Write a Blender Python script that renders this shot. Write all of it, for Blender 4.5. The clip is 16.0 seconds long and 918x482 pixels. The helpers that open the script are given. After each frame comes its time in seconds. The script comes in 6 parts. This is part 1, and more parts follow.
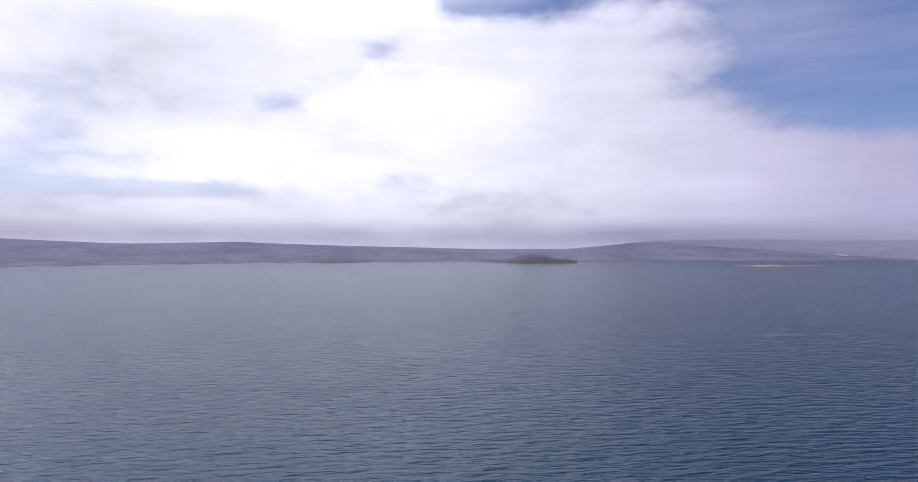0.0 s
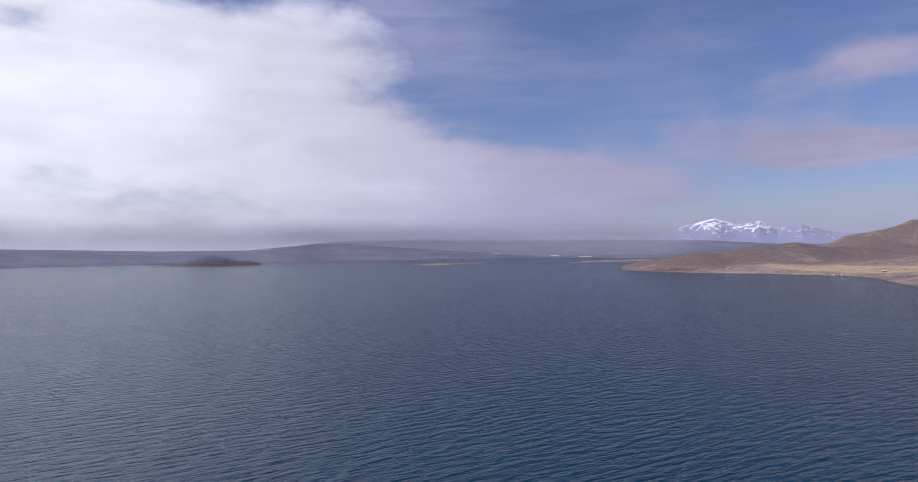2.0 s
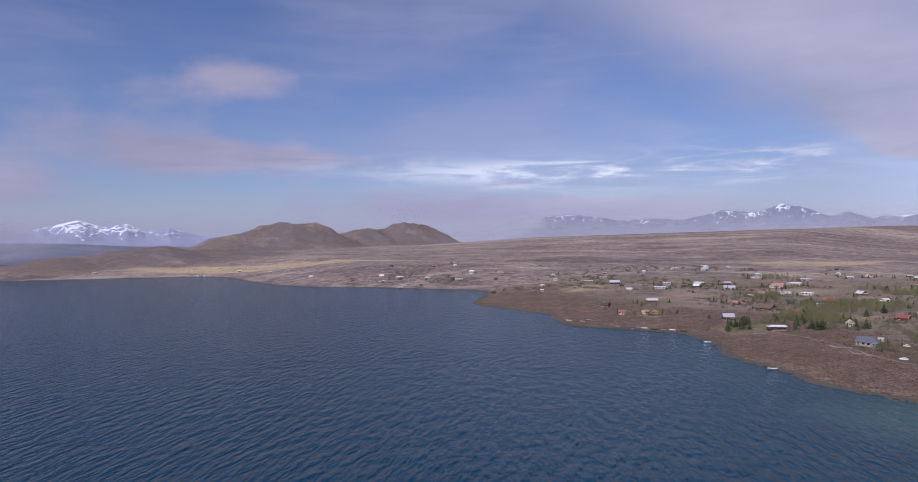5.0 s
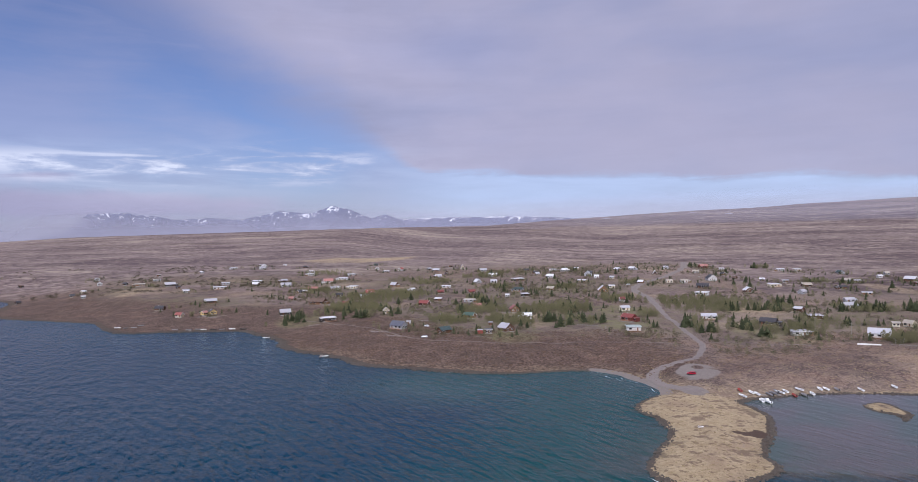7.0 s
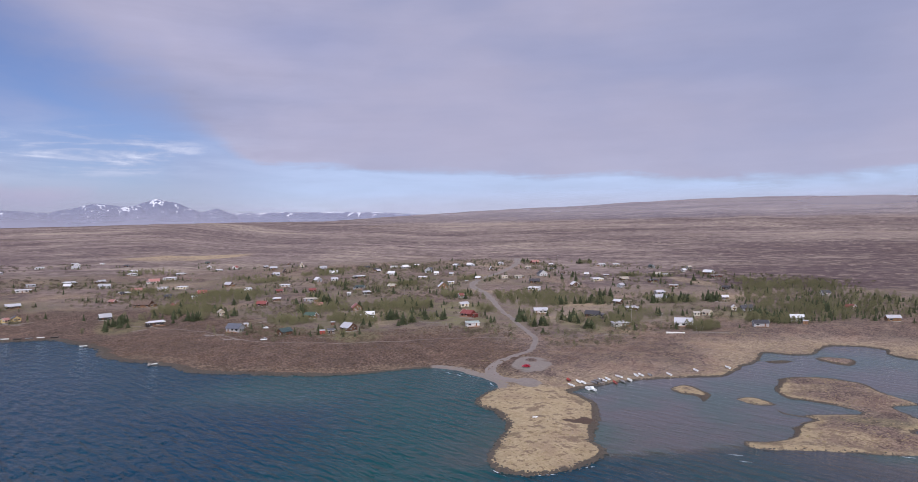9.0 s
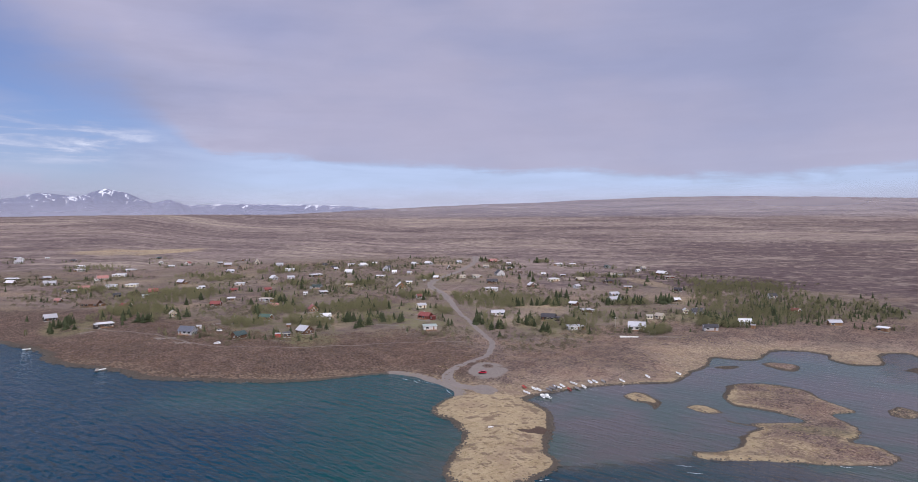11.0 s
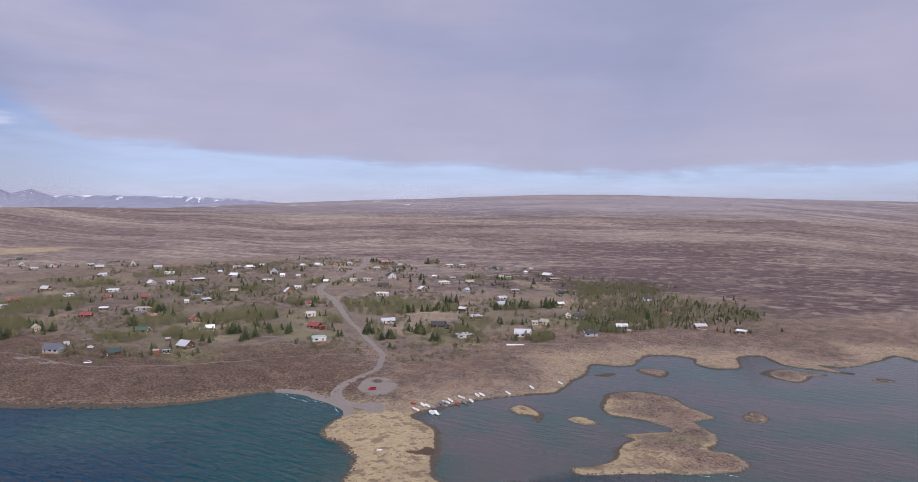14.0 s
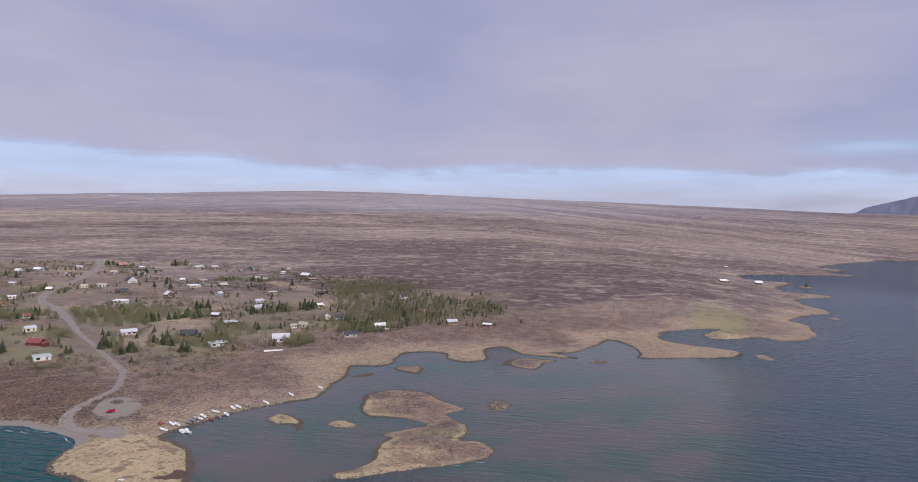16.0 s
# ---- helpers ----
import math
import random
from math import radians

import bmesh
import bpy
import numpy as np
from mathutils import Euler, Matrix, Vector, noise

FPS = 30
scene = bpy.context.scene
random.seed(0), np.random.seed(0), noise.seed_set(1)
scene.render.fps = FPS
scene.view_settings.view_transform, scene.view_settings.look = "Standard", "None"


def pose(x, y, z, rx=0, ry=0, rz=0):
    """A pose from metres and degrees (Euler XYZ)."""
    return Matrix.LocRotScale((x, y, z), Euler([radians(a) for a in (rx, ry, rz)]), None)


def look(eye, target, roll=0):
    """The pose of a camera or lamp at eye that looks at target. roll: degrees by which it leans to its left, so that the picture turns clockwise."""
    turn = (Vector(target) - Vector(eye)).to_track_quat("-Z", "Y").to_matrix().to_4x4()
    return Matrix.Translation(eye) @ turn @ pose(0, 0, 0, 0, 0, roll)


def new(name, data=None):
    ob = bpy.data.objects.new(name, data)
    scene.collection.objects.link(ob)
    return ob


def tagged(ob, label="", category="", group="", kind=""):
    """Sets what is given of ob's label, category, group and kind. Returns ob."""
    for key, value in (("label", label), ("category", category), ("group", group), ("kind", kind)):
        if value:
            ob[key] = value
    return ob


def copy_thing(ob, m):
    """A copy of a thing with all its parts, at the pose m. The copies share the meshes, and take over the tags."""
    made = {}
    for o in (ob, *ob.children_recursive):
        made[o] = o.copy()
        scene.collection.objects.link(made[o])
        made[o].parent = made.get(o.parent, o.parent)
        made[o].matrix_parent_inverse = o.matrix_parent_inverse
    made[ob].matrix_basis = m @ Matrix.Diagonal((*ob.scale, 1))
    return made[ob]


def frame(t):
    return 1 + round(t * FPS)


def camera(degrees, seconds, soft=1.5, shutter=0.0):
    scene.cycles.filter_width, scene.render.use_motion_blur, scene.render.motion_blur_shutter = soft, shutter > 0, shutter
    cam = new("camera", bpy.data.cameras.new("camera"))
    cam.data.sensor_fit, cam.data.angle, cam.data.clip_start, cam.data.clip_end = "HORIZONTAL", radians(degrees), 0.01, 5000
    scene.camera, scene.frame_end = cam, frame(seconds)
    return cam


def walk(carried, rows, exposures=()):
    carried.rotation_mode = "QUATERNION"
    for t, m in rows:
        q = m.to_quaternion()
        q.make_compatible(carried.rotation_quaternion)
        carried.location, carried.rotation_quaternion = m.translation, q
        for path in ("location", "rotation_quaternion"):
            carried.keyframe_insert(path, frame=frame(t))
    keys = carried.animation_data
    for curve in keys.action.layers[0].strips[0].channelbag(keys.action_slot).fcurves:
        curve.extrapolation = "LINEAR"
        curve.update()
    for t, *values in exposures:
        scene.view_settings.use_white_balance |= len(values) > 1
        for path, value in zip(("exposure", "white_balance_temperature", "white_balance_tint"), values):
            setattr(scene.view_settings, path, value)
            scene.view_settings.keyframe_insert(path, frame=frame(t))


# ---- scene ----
# ---------------------------------------------------------------- camera
cam = camera(68.47, 16.0, soft=0.5)
PATH = [
    (0.0, pose(14.68, 8.39, 68.16, 90.233, -0.178, 1.125)),
    (0.5, pose(14.04, 7.16, 68.45, 90.257, -0.107, -5.618)),
    (1.0, pose(13.38, 5.82, 68.77, 90.270, -0.035, -11.980)),
    (1.5, pose(12.70, 4.25, 69.16, 90.313, 0.037, -18.430)),
    (2.0, pose(11.97, 2.43, 69.63, 90.314, 0.141, -25.257)),
    (2.5, pose(11.19, 0.65, 70.10, 90.304, 0.245, -32.637)),
    (3.0, pose(10.37, -0.92, 70.51, 90.317, 0.302, -40.688)),
    (3.5, pose(9.47, -2.37, 70.84, 90.294, 0.353, -49.010)),
    (4.0, pose(8.53, -3.68, 71.14, 90.256, 0.416, -57.771)),
    (6.5, pose(3.58, -3.85, 70.76, 89.946, 0.897, -102.291)),
    (7.0, pose(2.26, -3.36, 70.39, 89.724, 0.925, -111.672)),
    (7.5, pose(1.36, -2.27, 70.57, 89.450, 0.948, -121.148)),
    (7.6, pose(1.26, -2.02, 70.70, 89.400, 0.936, -122.690)),
    (7.7, pose(1.17, -1.77, 70.85, 89.345, 0.922, -124.170)),
    (7.8, pose(1.09, -1.52, 71.00, 89.290, 0.905, -125.400)),
    (8.0, pose(0.94, -1.04, 71.30, 89.197, 0.871, -125.278)),
    (8.2, pose(0.80, -0.66, 71.66, 89.140, 0.840, -125.130)),
    (10.3, pose(0.10, 0.20, 77.05, 88.680, 0.190, -126.950)),
    (10.4, pose(0.09, 0.19, 77.44, 88.665, 0.174, -127.340)),
    (10.5, pose(0.08, 0.18, 77.83, 88.650, 0.158, -127.738)),
    (10.7, pose(0.05, 0.11, 78.69, 88.610, 0.130, -128.080)),
    (11.0, pose(0.00, 0.00, 80.00, 88.550, 0.089, -128.732)),
    (11.5, pose(-0.21, -0.02, 82.10, 88.436, 0.000, -129.567)),
    (12.0, pose(-0.31, 0.19, 84.19, 88.324, -0.073, -130.804)),
    (12.5, pose(-0.74, 0.36, 86.33, 88.210, -0.159, -132.261)),
    (13.0, pose(-1.10, 0.73, 88.58, 88.122, -0.235, -133.680)),
    (13.5, pose(-1.70, 0.90, 90.63, 88.051, -0.287, -135.009)),
    (14.0, pose(-2.66, 0.94, 92.50, 87.959, -0.382, -137.865)),
    (14.5, pose(-3.44, 1.35, 94.31, 87.886, -0.478, -143.131)),
    (15.0, pose(-4.15, 2.07, 95.75, 87.832, -0.616, -147.962)),
    (15.5, pose(-4.70, 2.90, 96.85, 87.815, -0.710, -153.358)),
    (16.0, pose(-4.66, 4.28, 97.63, 87.788, -0.785, -158.131)),
]
walk(cam, PATH, exposures=[(0.0, 0.25, 6000, 13), (2.0, 0.02, 5970, 13), (3.5, -0.06, 5930, 13), (6.4, -0.05, 5850, 12.5), (7.5, -0.01, 5910, 12), (11.0, -0.01, 6010, 11.5), (16.0, 0.02, 6100, 11)])

# ---------------------------------------------------------------- nodes and light
def tree_of(owner):
    owner.use_nodes = True
    t = owner.node_tree
    t.nodes.clear()
    return t


def node(t, kind, **values):
    """A node of that kind; values are its properties, or its inputs by name with spaces as underscores."""
    n = t.nodes.new(kind)
    for key, v in values.items():
        if key in ("operation", "blend_type", "data_type", "noise_dimensions", "sky_type", "sun_disc", "sun_elevation", "sun_rotation", "attribute_name",
                   "air_density", "dust_density", "ozone_density", "altitude", "feature", "clamp", "distance", "interpolation_type", "use_clamp", "wave_type", "bands_direction"):
            setattr(n, key, v)
            continue
        s = n.inputs[int(key[1:])] if key[0] == "i" and key[1:].isdigit() else n.inputs[key.replace("_", " ")]
        if isinstance(v, bpy.types.NodeSocket):
            t.links.new(v, s)
        else:
            s.default_value = v
    return n


def calc(t, op, a, b=0.0, c=0.0, clamp=False):
    return node(t, "ShaderNodeMath", operation=op, use_clamp=clamp, i0=a, i1=b, i2=c).outputs[0]


def ramp(t, x, lo, hi):
    """0 below lo, 1 above hi (or the other way round), smooth between."""
    n = node(t, "ShaderNodeMapRange", interpolation_type="SMOOTHSTEP", Value=x)
    n.inputs["From Min"].default_value, n.inputs["From Max"].default_value = min(lo, hi), max(lo, hi)
    n.inputs["To Min"].default_value, n.inputs["To Max"].default_value = (0, 1) if lo < hi else (1, 0)
    return n.outputs[0]


def blend(t, fac, a, b):
    n = node(t, "ShaderNodeMix", data_type="RGBA")
    for s, v in ((n.inputs[0], fac), (n.inputs[6], a), (n.inputs[7], b)):
        if isinstance(v, bpy.types.NodeSocket):
            t.links.new(v, s)
        else:
            s.default_value = v if isinstance(v, (int, float)) else (*v, 1)
    return n.outputs[2]


def grain(t, vector, scale, detail=4.0, rough=0.55, warp=0.0):
    return node(t, "ShaderNodeTexNoise", Vector=vector, Scale=scale, Detail=detail, Roughness=rough, Distortion=warp).outputs[0]


SUN_BEARING, SUN_HEIGHT = 78.0, 43.0  # degrees, counter-clockwise from +y, and above the horizon
sun = new("sun", bpy.data.lights.new("sun", "SUN"))
sun.data.energy, sun.data.angle, sun.data.color = 2.9, radians(2.0), (1.0, 0.94, 0.86)
sun.matrix_world = look((0, 0, 300), (300 * math.sin(radians(SUN_BEARING)), -300 * math.cos(radians(SUN_BEARING)), 300 - 300 * math.tan(radians(SUN_HEIGHT))))

world = bpy.data.worlds.new("world")
scene.world = world
wt = tree_of(world)
way = node(wt, "ShaderNodeTexCoord").outputs["Generated"]
xyz = node(wt, "ShaderNodeSeparateXYZ", Vector=way)
wx, wy, wz = xyz.outputs
bearing = calc(wt, "MULTIPLY", calc(wt, "ARCTAN2", wx, wy), -57.2958)  # degrees, -180 to 180
bearing = calc(wt, "SUBTRACT", calc(wt, "WRAP", bearing, 60.0, -300.0), 0.0)
height = calc(wt, "MULTIPLY", calc(wt, "ARCSINE", wz), 57.2958)
# soft billows, level streaks and broad banks of cloud, by direction
def stretched(flat):
    return node(wt, "ShaderNodeVectorMath", operation="MULTIPLY", i0=way, i1=(1.0, 1.0, flat)).outputs[0]


def plus(*terms):
    out = terms[0]
    for q in terms[1:]:
        out = calc(wt, "ADD", out, q)
    return out


def times(a, b):
    return calc(wt, "MULTIPLY", a, b)


def about(x, amount):
    """A noise centred on nought."""
    return times(calc(wt, "SUBTRACT", x, 0.5), amount)


def tuft_of(b, h, w1, w2):
    """1 in the middle of an oval of sky, falling off softly: bearing, height and half widths in degrees."""
    u, v = calc(wt, "DIVIDE", calc(wt, "SUBTRACT", bearing, b), w1), calc(wt, "DIVIDE", calc(wt, "SUBTRACT", height, h), w2)
    return calc(wt, "POWER", 2.7183, times(plus(times(u, u), times(v, v)), -1.0))


puffs = grain(wt, stretched(1.9), 3.6, 6.0, 0.50, 0.15)
wisps = grain(wt, stretched(8.0), 6.5, 6.0, 0.58, 0.45)
banks = grain(wt, stretched(3.6), 2.0, 4.0, 0.45, 0.2)
fleece = grain(wt, stretched(2.2), 11.0, 6.0, 0.58, 0.25)
# Where the cloud is thick or open: bearing, height, half widths, amount.
# The bank at height 36 is above the view, added to brighten the water.
CLOUDS = [(18, 12, 26, 12, 0.95), (30, 20, 30, 10, 0.4), (22, 36, 46, 14, 0.8), (-8, 13, 13, 7.0, 0.75), (-17, 6.0, 15, 4.2, 0.62), (-29, 5.6, 14, 2.6, 0.85), (-39, 4.2, 8, 1.3, 0.72),
          (10, 2.0, 40, 1.8, 0.35), (-30, 1.6, 16, 1.0, 0.55), (-52, 7.2, 7.0, 1.8, 1.1), (-62, 7.0, 7, 1.5, 0.75), (-57.8, 13.4, 4.4, 1.7, 0.95), (-50, 12.0, 7, 1.6, 0.35), (-47, 9.5, 8, 1.4, 0.4),
          (-48, 18, 16, 3.5, 0.25), (-66, 4.2, 8, 0.9, 0.38), (-72, 2.6, 16, 1.1, 0.52), (-85, 2.9, 13, 1.0, 0.62), (-80, 4.9, 3, 0.4, 0.35),
          (8.0, 15.8, 3.5, 1.6, -0.62), (11.5, 13.6, 4.0, 1.5, -0.55), (15.5, 11.6, 4.0, 1.4, -0.55), (27, 4.2, 10, 0.7, -0.62), (-2, 20.0, 7, 2.0, -0.85), (-24, 20.0, 6, 4, -0.5), (-33, 14, 8, 4.5, -0.8), (-80, 13, 13, 5, -0.40)]
cover = 0.0
for b, h, w1, w2, amount in CLOUDS:
    cover = plus(cover, times(tuft_of(b, h, w1, w2), amount))
# the grey sheet of cloud over the village, with a clear strip beneath it; its western edge is frayed
frayed = ramp(wt, bearing, -109, -101)
edge = plus(3.55, times(ramp(wt, bearing, -152, -108), 1.6), times(frayed, 5.5), times(ramp(wt, bearing, -104, -86), 5.5))
ragged = plus(about(banks, 2.4), about(wisps, 1.6), about(fleece, 1.2), times(plus(about(puffs, 7.0), about(fleece, 2.5)), plus(0.12, times(frayed, 0.88))))
sheet = calc(wt, "DIVIDE", calc(wt, "SUBTRACT", height, plus(edge, ragged)), plus(0.55, times(frayed, 3.6)))
# also thinned above the view, so the bay reflects a darker, bluer sky
sheet = times(times(ramp(wt, sheet, -1.0, 1.0), ramp(wt, bearing, -74, -98)), calc(wt, "SUBTRACT", 1.0, times(times(ramp(wt, height, 22, 40), ramp(wt, bearing, -134, -112)), 0.85)))
sheet = times(sheet, calc(wt, "SUBTRACT", 0.93, plus(times(tuft_of(-112, 15.8, 6, 2.0), 0.28), times(tuft_of(-190, 5.4, 4, 0.5), 0.6), times(ramp(wt, banks, 0.50, 0.34), 0.10))))
mask = ramp(wt, plus(cover, about(puffs, 1.35), about(fleece, 0.75), about(banks, 0.9)), 0.05, 0.85)
thin = times(plus(ramp(wt, plus(times(banks, 0.55), times(puffs, 0.3), times(wisps, 0.15)), 0.38, 0.62), times(ramp(wt, bearing, -10, 8), 0.55)), 0.40)
mask = calc(wt, "MAXIMUM", calc(wt, "MAXIMUM", mask, thin), sheet)
# thin bright streaks in the clear strip
band = plus(times(tuft_of(-76, 6.0, 13, 1.2), 0.75), times(tuft_of(-86, 5.6, 8, 1.5), 0.8), times(tuft_of(-99, 6.2, 8.0, 1.7), 1.1))
streaks = times(times(band, ramp(wt, plus(wisps, about(fleece, 0.35)), 0.30, 0.62)), calc(wt, "SUBTRACT", 1.0, times(sheet, 0.7)))
sunward = ramp(wt, bearing, -37, 5)
tone = plus(1.0, times(plus(about(puffs, 0.9), about(banks, 1.3), about(fleece, 0.45), times(about(wisps, 0.6), calc(wt, "SUBTRACT", 1.0, times(sunward, 0.75)))), plus(0.34, times(sunward, 0.22), times(ramp(wt, bearing, -104, -124), -0.17))))
veil = blend(wt, ramp(wt, bearing, -76, -96), (0.415, 0.385, 0.52), blend(wt, ramp(wt, plus(times(puffs, 0.5), times(banks, 0.5)), 0.38, 0.62), (0.435, 0.430, 0.58), (0.490, 0.452, 0.565)))
lit = blend(wt, sunward, veil, (0.83, 0.81, 0.86))
# cloud towards the sun made brighter above the view, to lighten the water
tone = times(tone, plus(1.0, times(times(sunward, ramp(wt, height, 16, 36)), 4.2)))
# cloud is greyer in the bank that lies on the hills
tone = times(tone, calc(wt, "SUBTRACT", 1.0, times(times(ramp(wt, bearing, -36, -4), ramp(wt, plus(height, about(wisps, 1.5)), 2.1, 0.7)), 0.14)))
lit = node(wt, "ShaderNodeVectorMath", operation="SCALE", i0=lit, Scale=tone).outputs[0]
lit = blend(wt, streaks, lit, (0.83, 0.85, 0.97))
mask = calc(wt, "MAXIMUM", mask, streaks)
strip = ramp(wt, bearing, -98, -114)
haze = times(ramp(wt, height, 5.0, -0.5), 0.85)
haze = calc(wt, "MAXIMUM", haze, times(times(strip, ramp(wt, height, 8.0, 4.5)), plus(0.80, about(wisps, 1.2))))
low = blend(wt, strip, (0.40, 0.405, 0.57), blend(wt, ramp(wt, height, 3.6, 1.2), (0.60, 0.70, 0.93), (0.68, 0.70, 0.85)))
sky = node(wt, "ShaderNodeTexSky", sky_type="NISHITA", sun_disc=False, sun_elevation=radians(SUN_HEIGHT), sun_rotation=radians(-SUN_BEARING), air_density=1.0, dust_density=0.6, ozone_density=2.0)
sky_tint = node(wt, "ShaderNodeMix", data_type="RGBA", blend_type="MULTIPLY", i0=1.0, i6=sky.outputs[0], i7=(0.87, 0.835, 1.07, 1)).outputs[2]
clear = node(wt, "ShaderNodeBackground", Color=sky_tint, Strength=0.081)
cloud = node(wt, "ShaderNodeBackground", Color=lit, Strength=0.95)
mist = node(wt, "ShaderNodeBackground", Color=blend(wt, sunward, low, (0.50, 0.475, 0.60)), Strength=0.95)
both = node(wt, "ShaderNodeMixShader", i0=mask, i1=clear.outputs[0], i2=cloud.outputs[0])
both = node(wt, "ShaderNodeMixShader", i0=times(haze, calc(wt, "SUBTRACT", 1.0, times(calc(wt, "MAXIMUM", times(mask, 0.5), sheet), plus(1.0, times(frayed, -0.3))))), i1=both.outputs[0], i2=mist.outputs[0])
wt.links.new(both.outputs[0], node(wt, "ShaderNodeOutputWorld").inputs[0])


# ---------------------------------------------------------------- the lie of the land
# Plan of the lake: its shore, clockwise from the far east end; x, y in metres, water level is z = 0.
SHORE_EAST = [(-428, -1926), (-332, -1840), (-240, -1693), (-185, -1562), (-215, -1480), (-182, -1414), (-216, -1339), (-152, -1314),
              (-39, -1273), (-28, -1204), (-53, -1162), (-94, -1143), (-72, -1056), (-79, -1002), (-116, -984), (-127, -955),
              (-89, -915), (-86, -858), (-107, -802), (-81, -761), (-62, -717), (-72, -691), (-75, -638), (-62, -602), (-42, -592),
              (-31, -602)]
SHORE_LAGOON = [(-14, -585), (7, -580), (12, -602), (-2, -631), (24, -618), (46, -585), (44, -556), (21, -541), (-11, -531),
                (-14, -517), (-5, -501), (24, -487), (50, -475), (52, -489), (64, -520), (82, -535), (86, -509), (98, -471),
                (112, -465), (91, -455), (130, -452), (147, -472), (157, -460), (154, -445), (145, -423), (157, -409), (171, -417),
                (180, -432), (203, -423), (202, -402), (197, -385), (204, -374), (217, -368), (208, -347), (204, -326), (197, -300)]
SHORE_HARBOUR = [(198, -291), (203, -285), (210, -271), (217, -257), (220, -240), (221, -227), (221, -219), (219, -214), (206, -211), (192, -203),
                 (177, -187), (165, -172), (152, -164), (148, -151), (150, -137), (157, -129), (165, -128), (176, -136), (194, -157),
                 (209, -166), (229, -170), (240, -183), (248, -197), (264, -202), (284, -202), (299, -198), (308, -185), (315, -154),
                 (333, -130), (356, -107), (375, -91), (401, -85), (440, -64), (463, -59), (489, -60)]
SHORE_WEST = [(537, -46), (556, -37), (576, 13), (589, 51), (637, 68), (675, 80), (717, 124), (778, 179), (859, 191), (930, 197),
              (985, 212), (1010, 245), (1022, 310), (1040, 380), (1050, 410), (1058, 542), (1155, 698), (1374, 933), (1293, 1126),
              (1196, 1271), (1169, 1424), (1241, 1537), (1400, 1600), (1700, 1640), (2100, 1800), (2500, 2100), (2400, 2500)]
SHORE_FAR = [(1941, 2969), (1491, 2905), (972, 2831), (427, 2754), (-112, 2588), (-615, 2362), (-1069, 2047), (-1271, 1821),
             (-1700, 1300), (-2300, 400), (-2500, -600), (-2000, -1500), (-1200, -2000)]
ISLANDS = {
    "small": [(195, -254), (196, -264), (188, -264), (177, -258), (172, -246), (180, -252), (187, -250)],
    "strip": [(166, -260), (164, -267), (158, -267), (152, -264), (156, -258)],
    "large": [(164, -287), (171, -301), (175, -313), (167, -327), (151, -332), (142, -327), (136, -320), (126, -315), (116, -308), (121, -297),
              (112, -289), (106, -284), (101, -273), (101, -265), (94, -267), (86, -261), (83, -256), (84, -247), (96, -233), (109, -223),
              (124, -208), (131, -210), (127, -215), (124, -226), (130, -238), (131, -247), (130, -255), (135, -258), (129, -267), (123, -277),
              (133, -282), (146, -281), (154, -278)],
    "round": [(106, -315), (109, -329), (105, -332), (98, -328), (98, -316)],
    "reef": [(202, -345), (199, -354), (194, -356), (195, -347)],
    "hook": [(190, -373), (188, -383), (175, -384), (170, -370), (177, -367)],
    "bank": [(82, -445), (76, -454), (68, -452), (74, -443)],
    "tail": [(-24, -523), (-30, -524), (-36, -509), (-28, -510)],
    "knoll": [(133, -419), (131, -430), (124, -440), (114, -440), (102, -440), (107, -429), (106, -418), (108, -410), (115, -409), (121, -411), (127, -414)],
    "pond": [(10, -590), (0, -608), (-14, -599), (-9, -582), (4, -578)],
    "tree": [(-99, -1088), (-111, -1114), (-118, -1081), (-103, -1056)],
    "skerry": [(-99, -757), (-109, -753), (-103, -738)],
    "isle": [(54, 2450), (159, 2626), (247, 2728), (399, 2495), (218, 2398)],
    "islet": [(-535, 2373), (-473, 2539), (-364, 2472), (-430, 2315)],
    "bar": [(814, 2175), (1217, 2224), (968, 2120)],
    "spit": [(1427, 2122), (1659, 2248), (2066, 2351), (2099, 2239), (1716, 2150)],
}


def rounded(points, steps=4, rounds=True):
    """A closed line drawn smoothly through the plan's corners."""
    p = np.array(points, float)
    a, b, c, d = np.roll(p, 1, 0), p, np.roll(p, -1, 0), np.roll(p, -2, 0)
    out = []
    for k in range(steps):
        u = k / steps
        out.append(0.5 * (2 * b + (c - a) * u + (2 * a - 5 * b + 4 * c - d) * u * u + (3 * b - a - 3 * c + d) * u ** 3))
    return np.stack(out, 1).reshape(-1, 2)


LAKE = rounded(SHORE_EAST + SHORE_LAGOON + SHORE_HARBOUR + SHORE_WEST + SHORE_FAR)
ISLES = {k: rounded(v) for k, v in ISLANDS.items()}


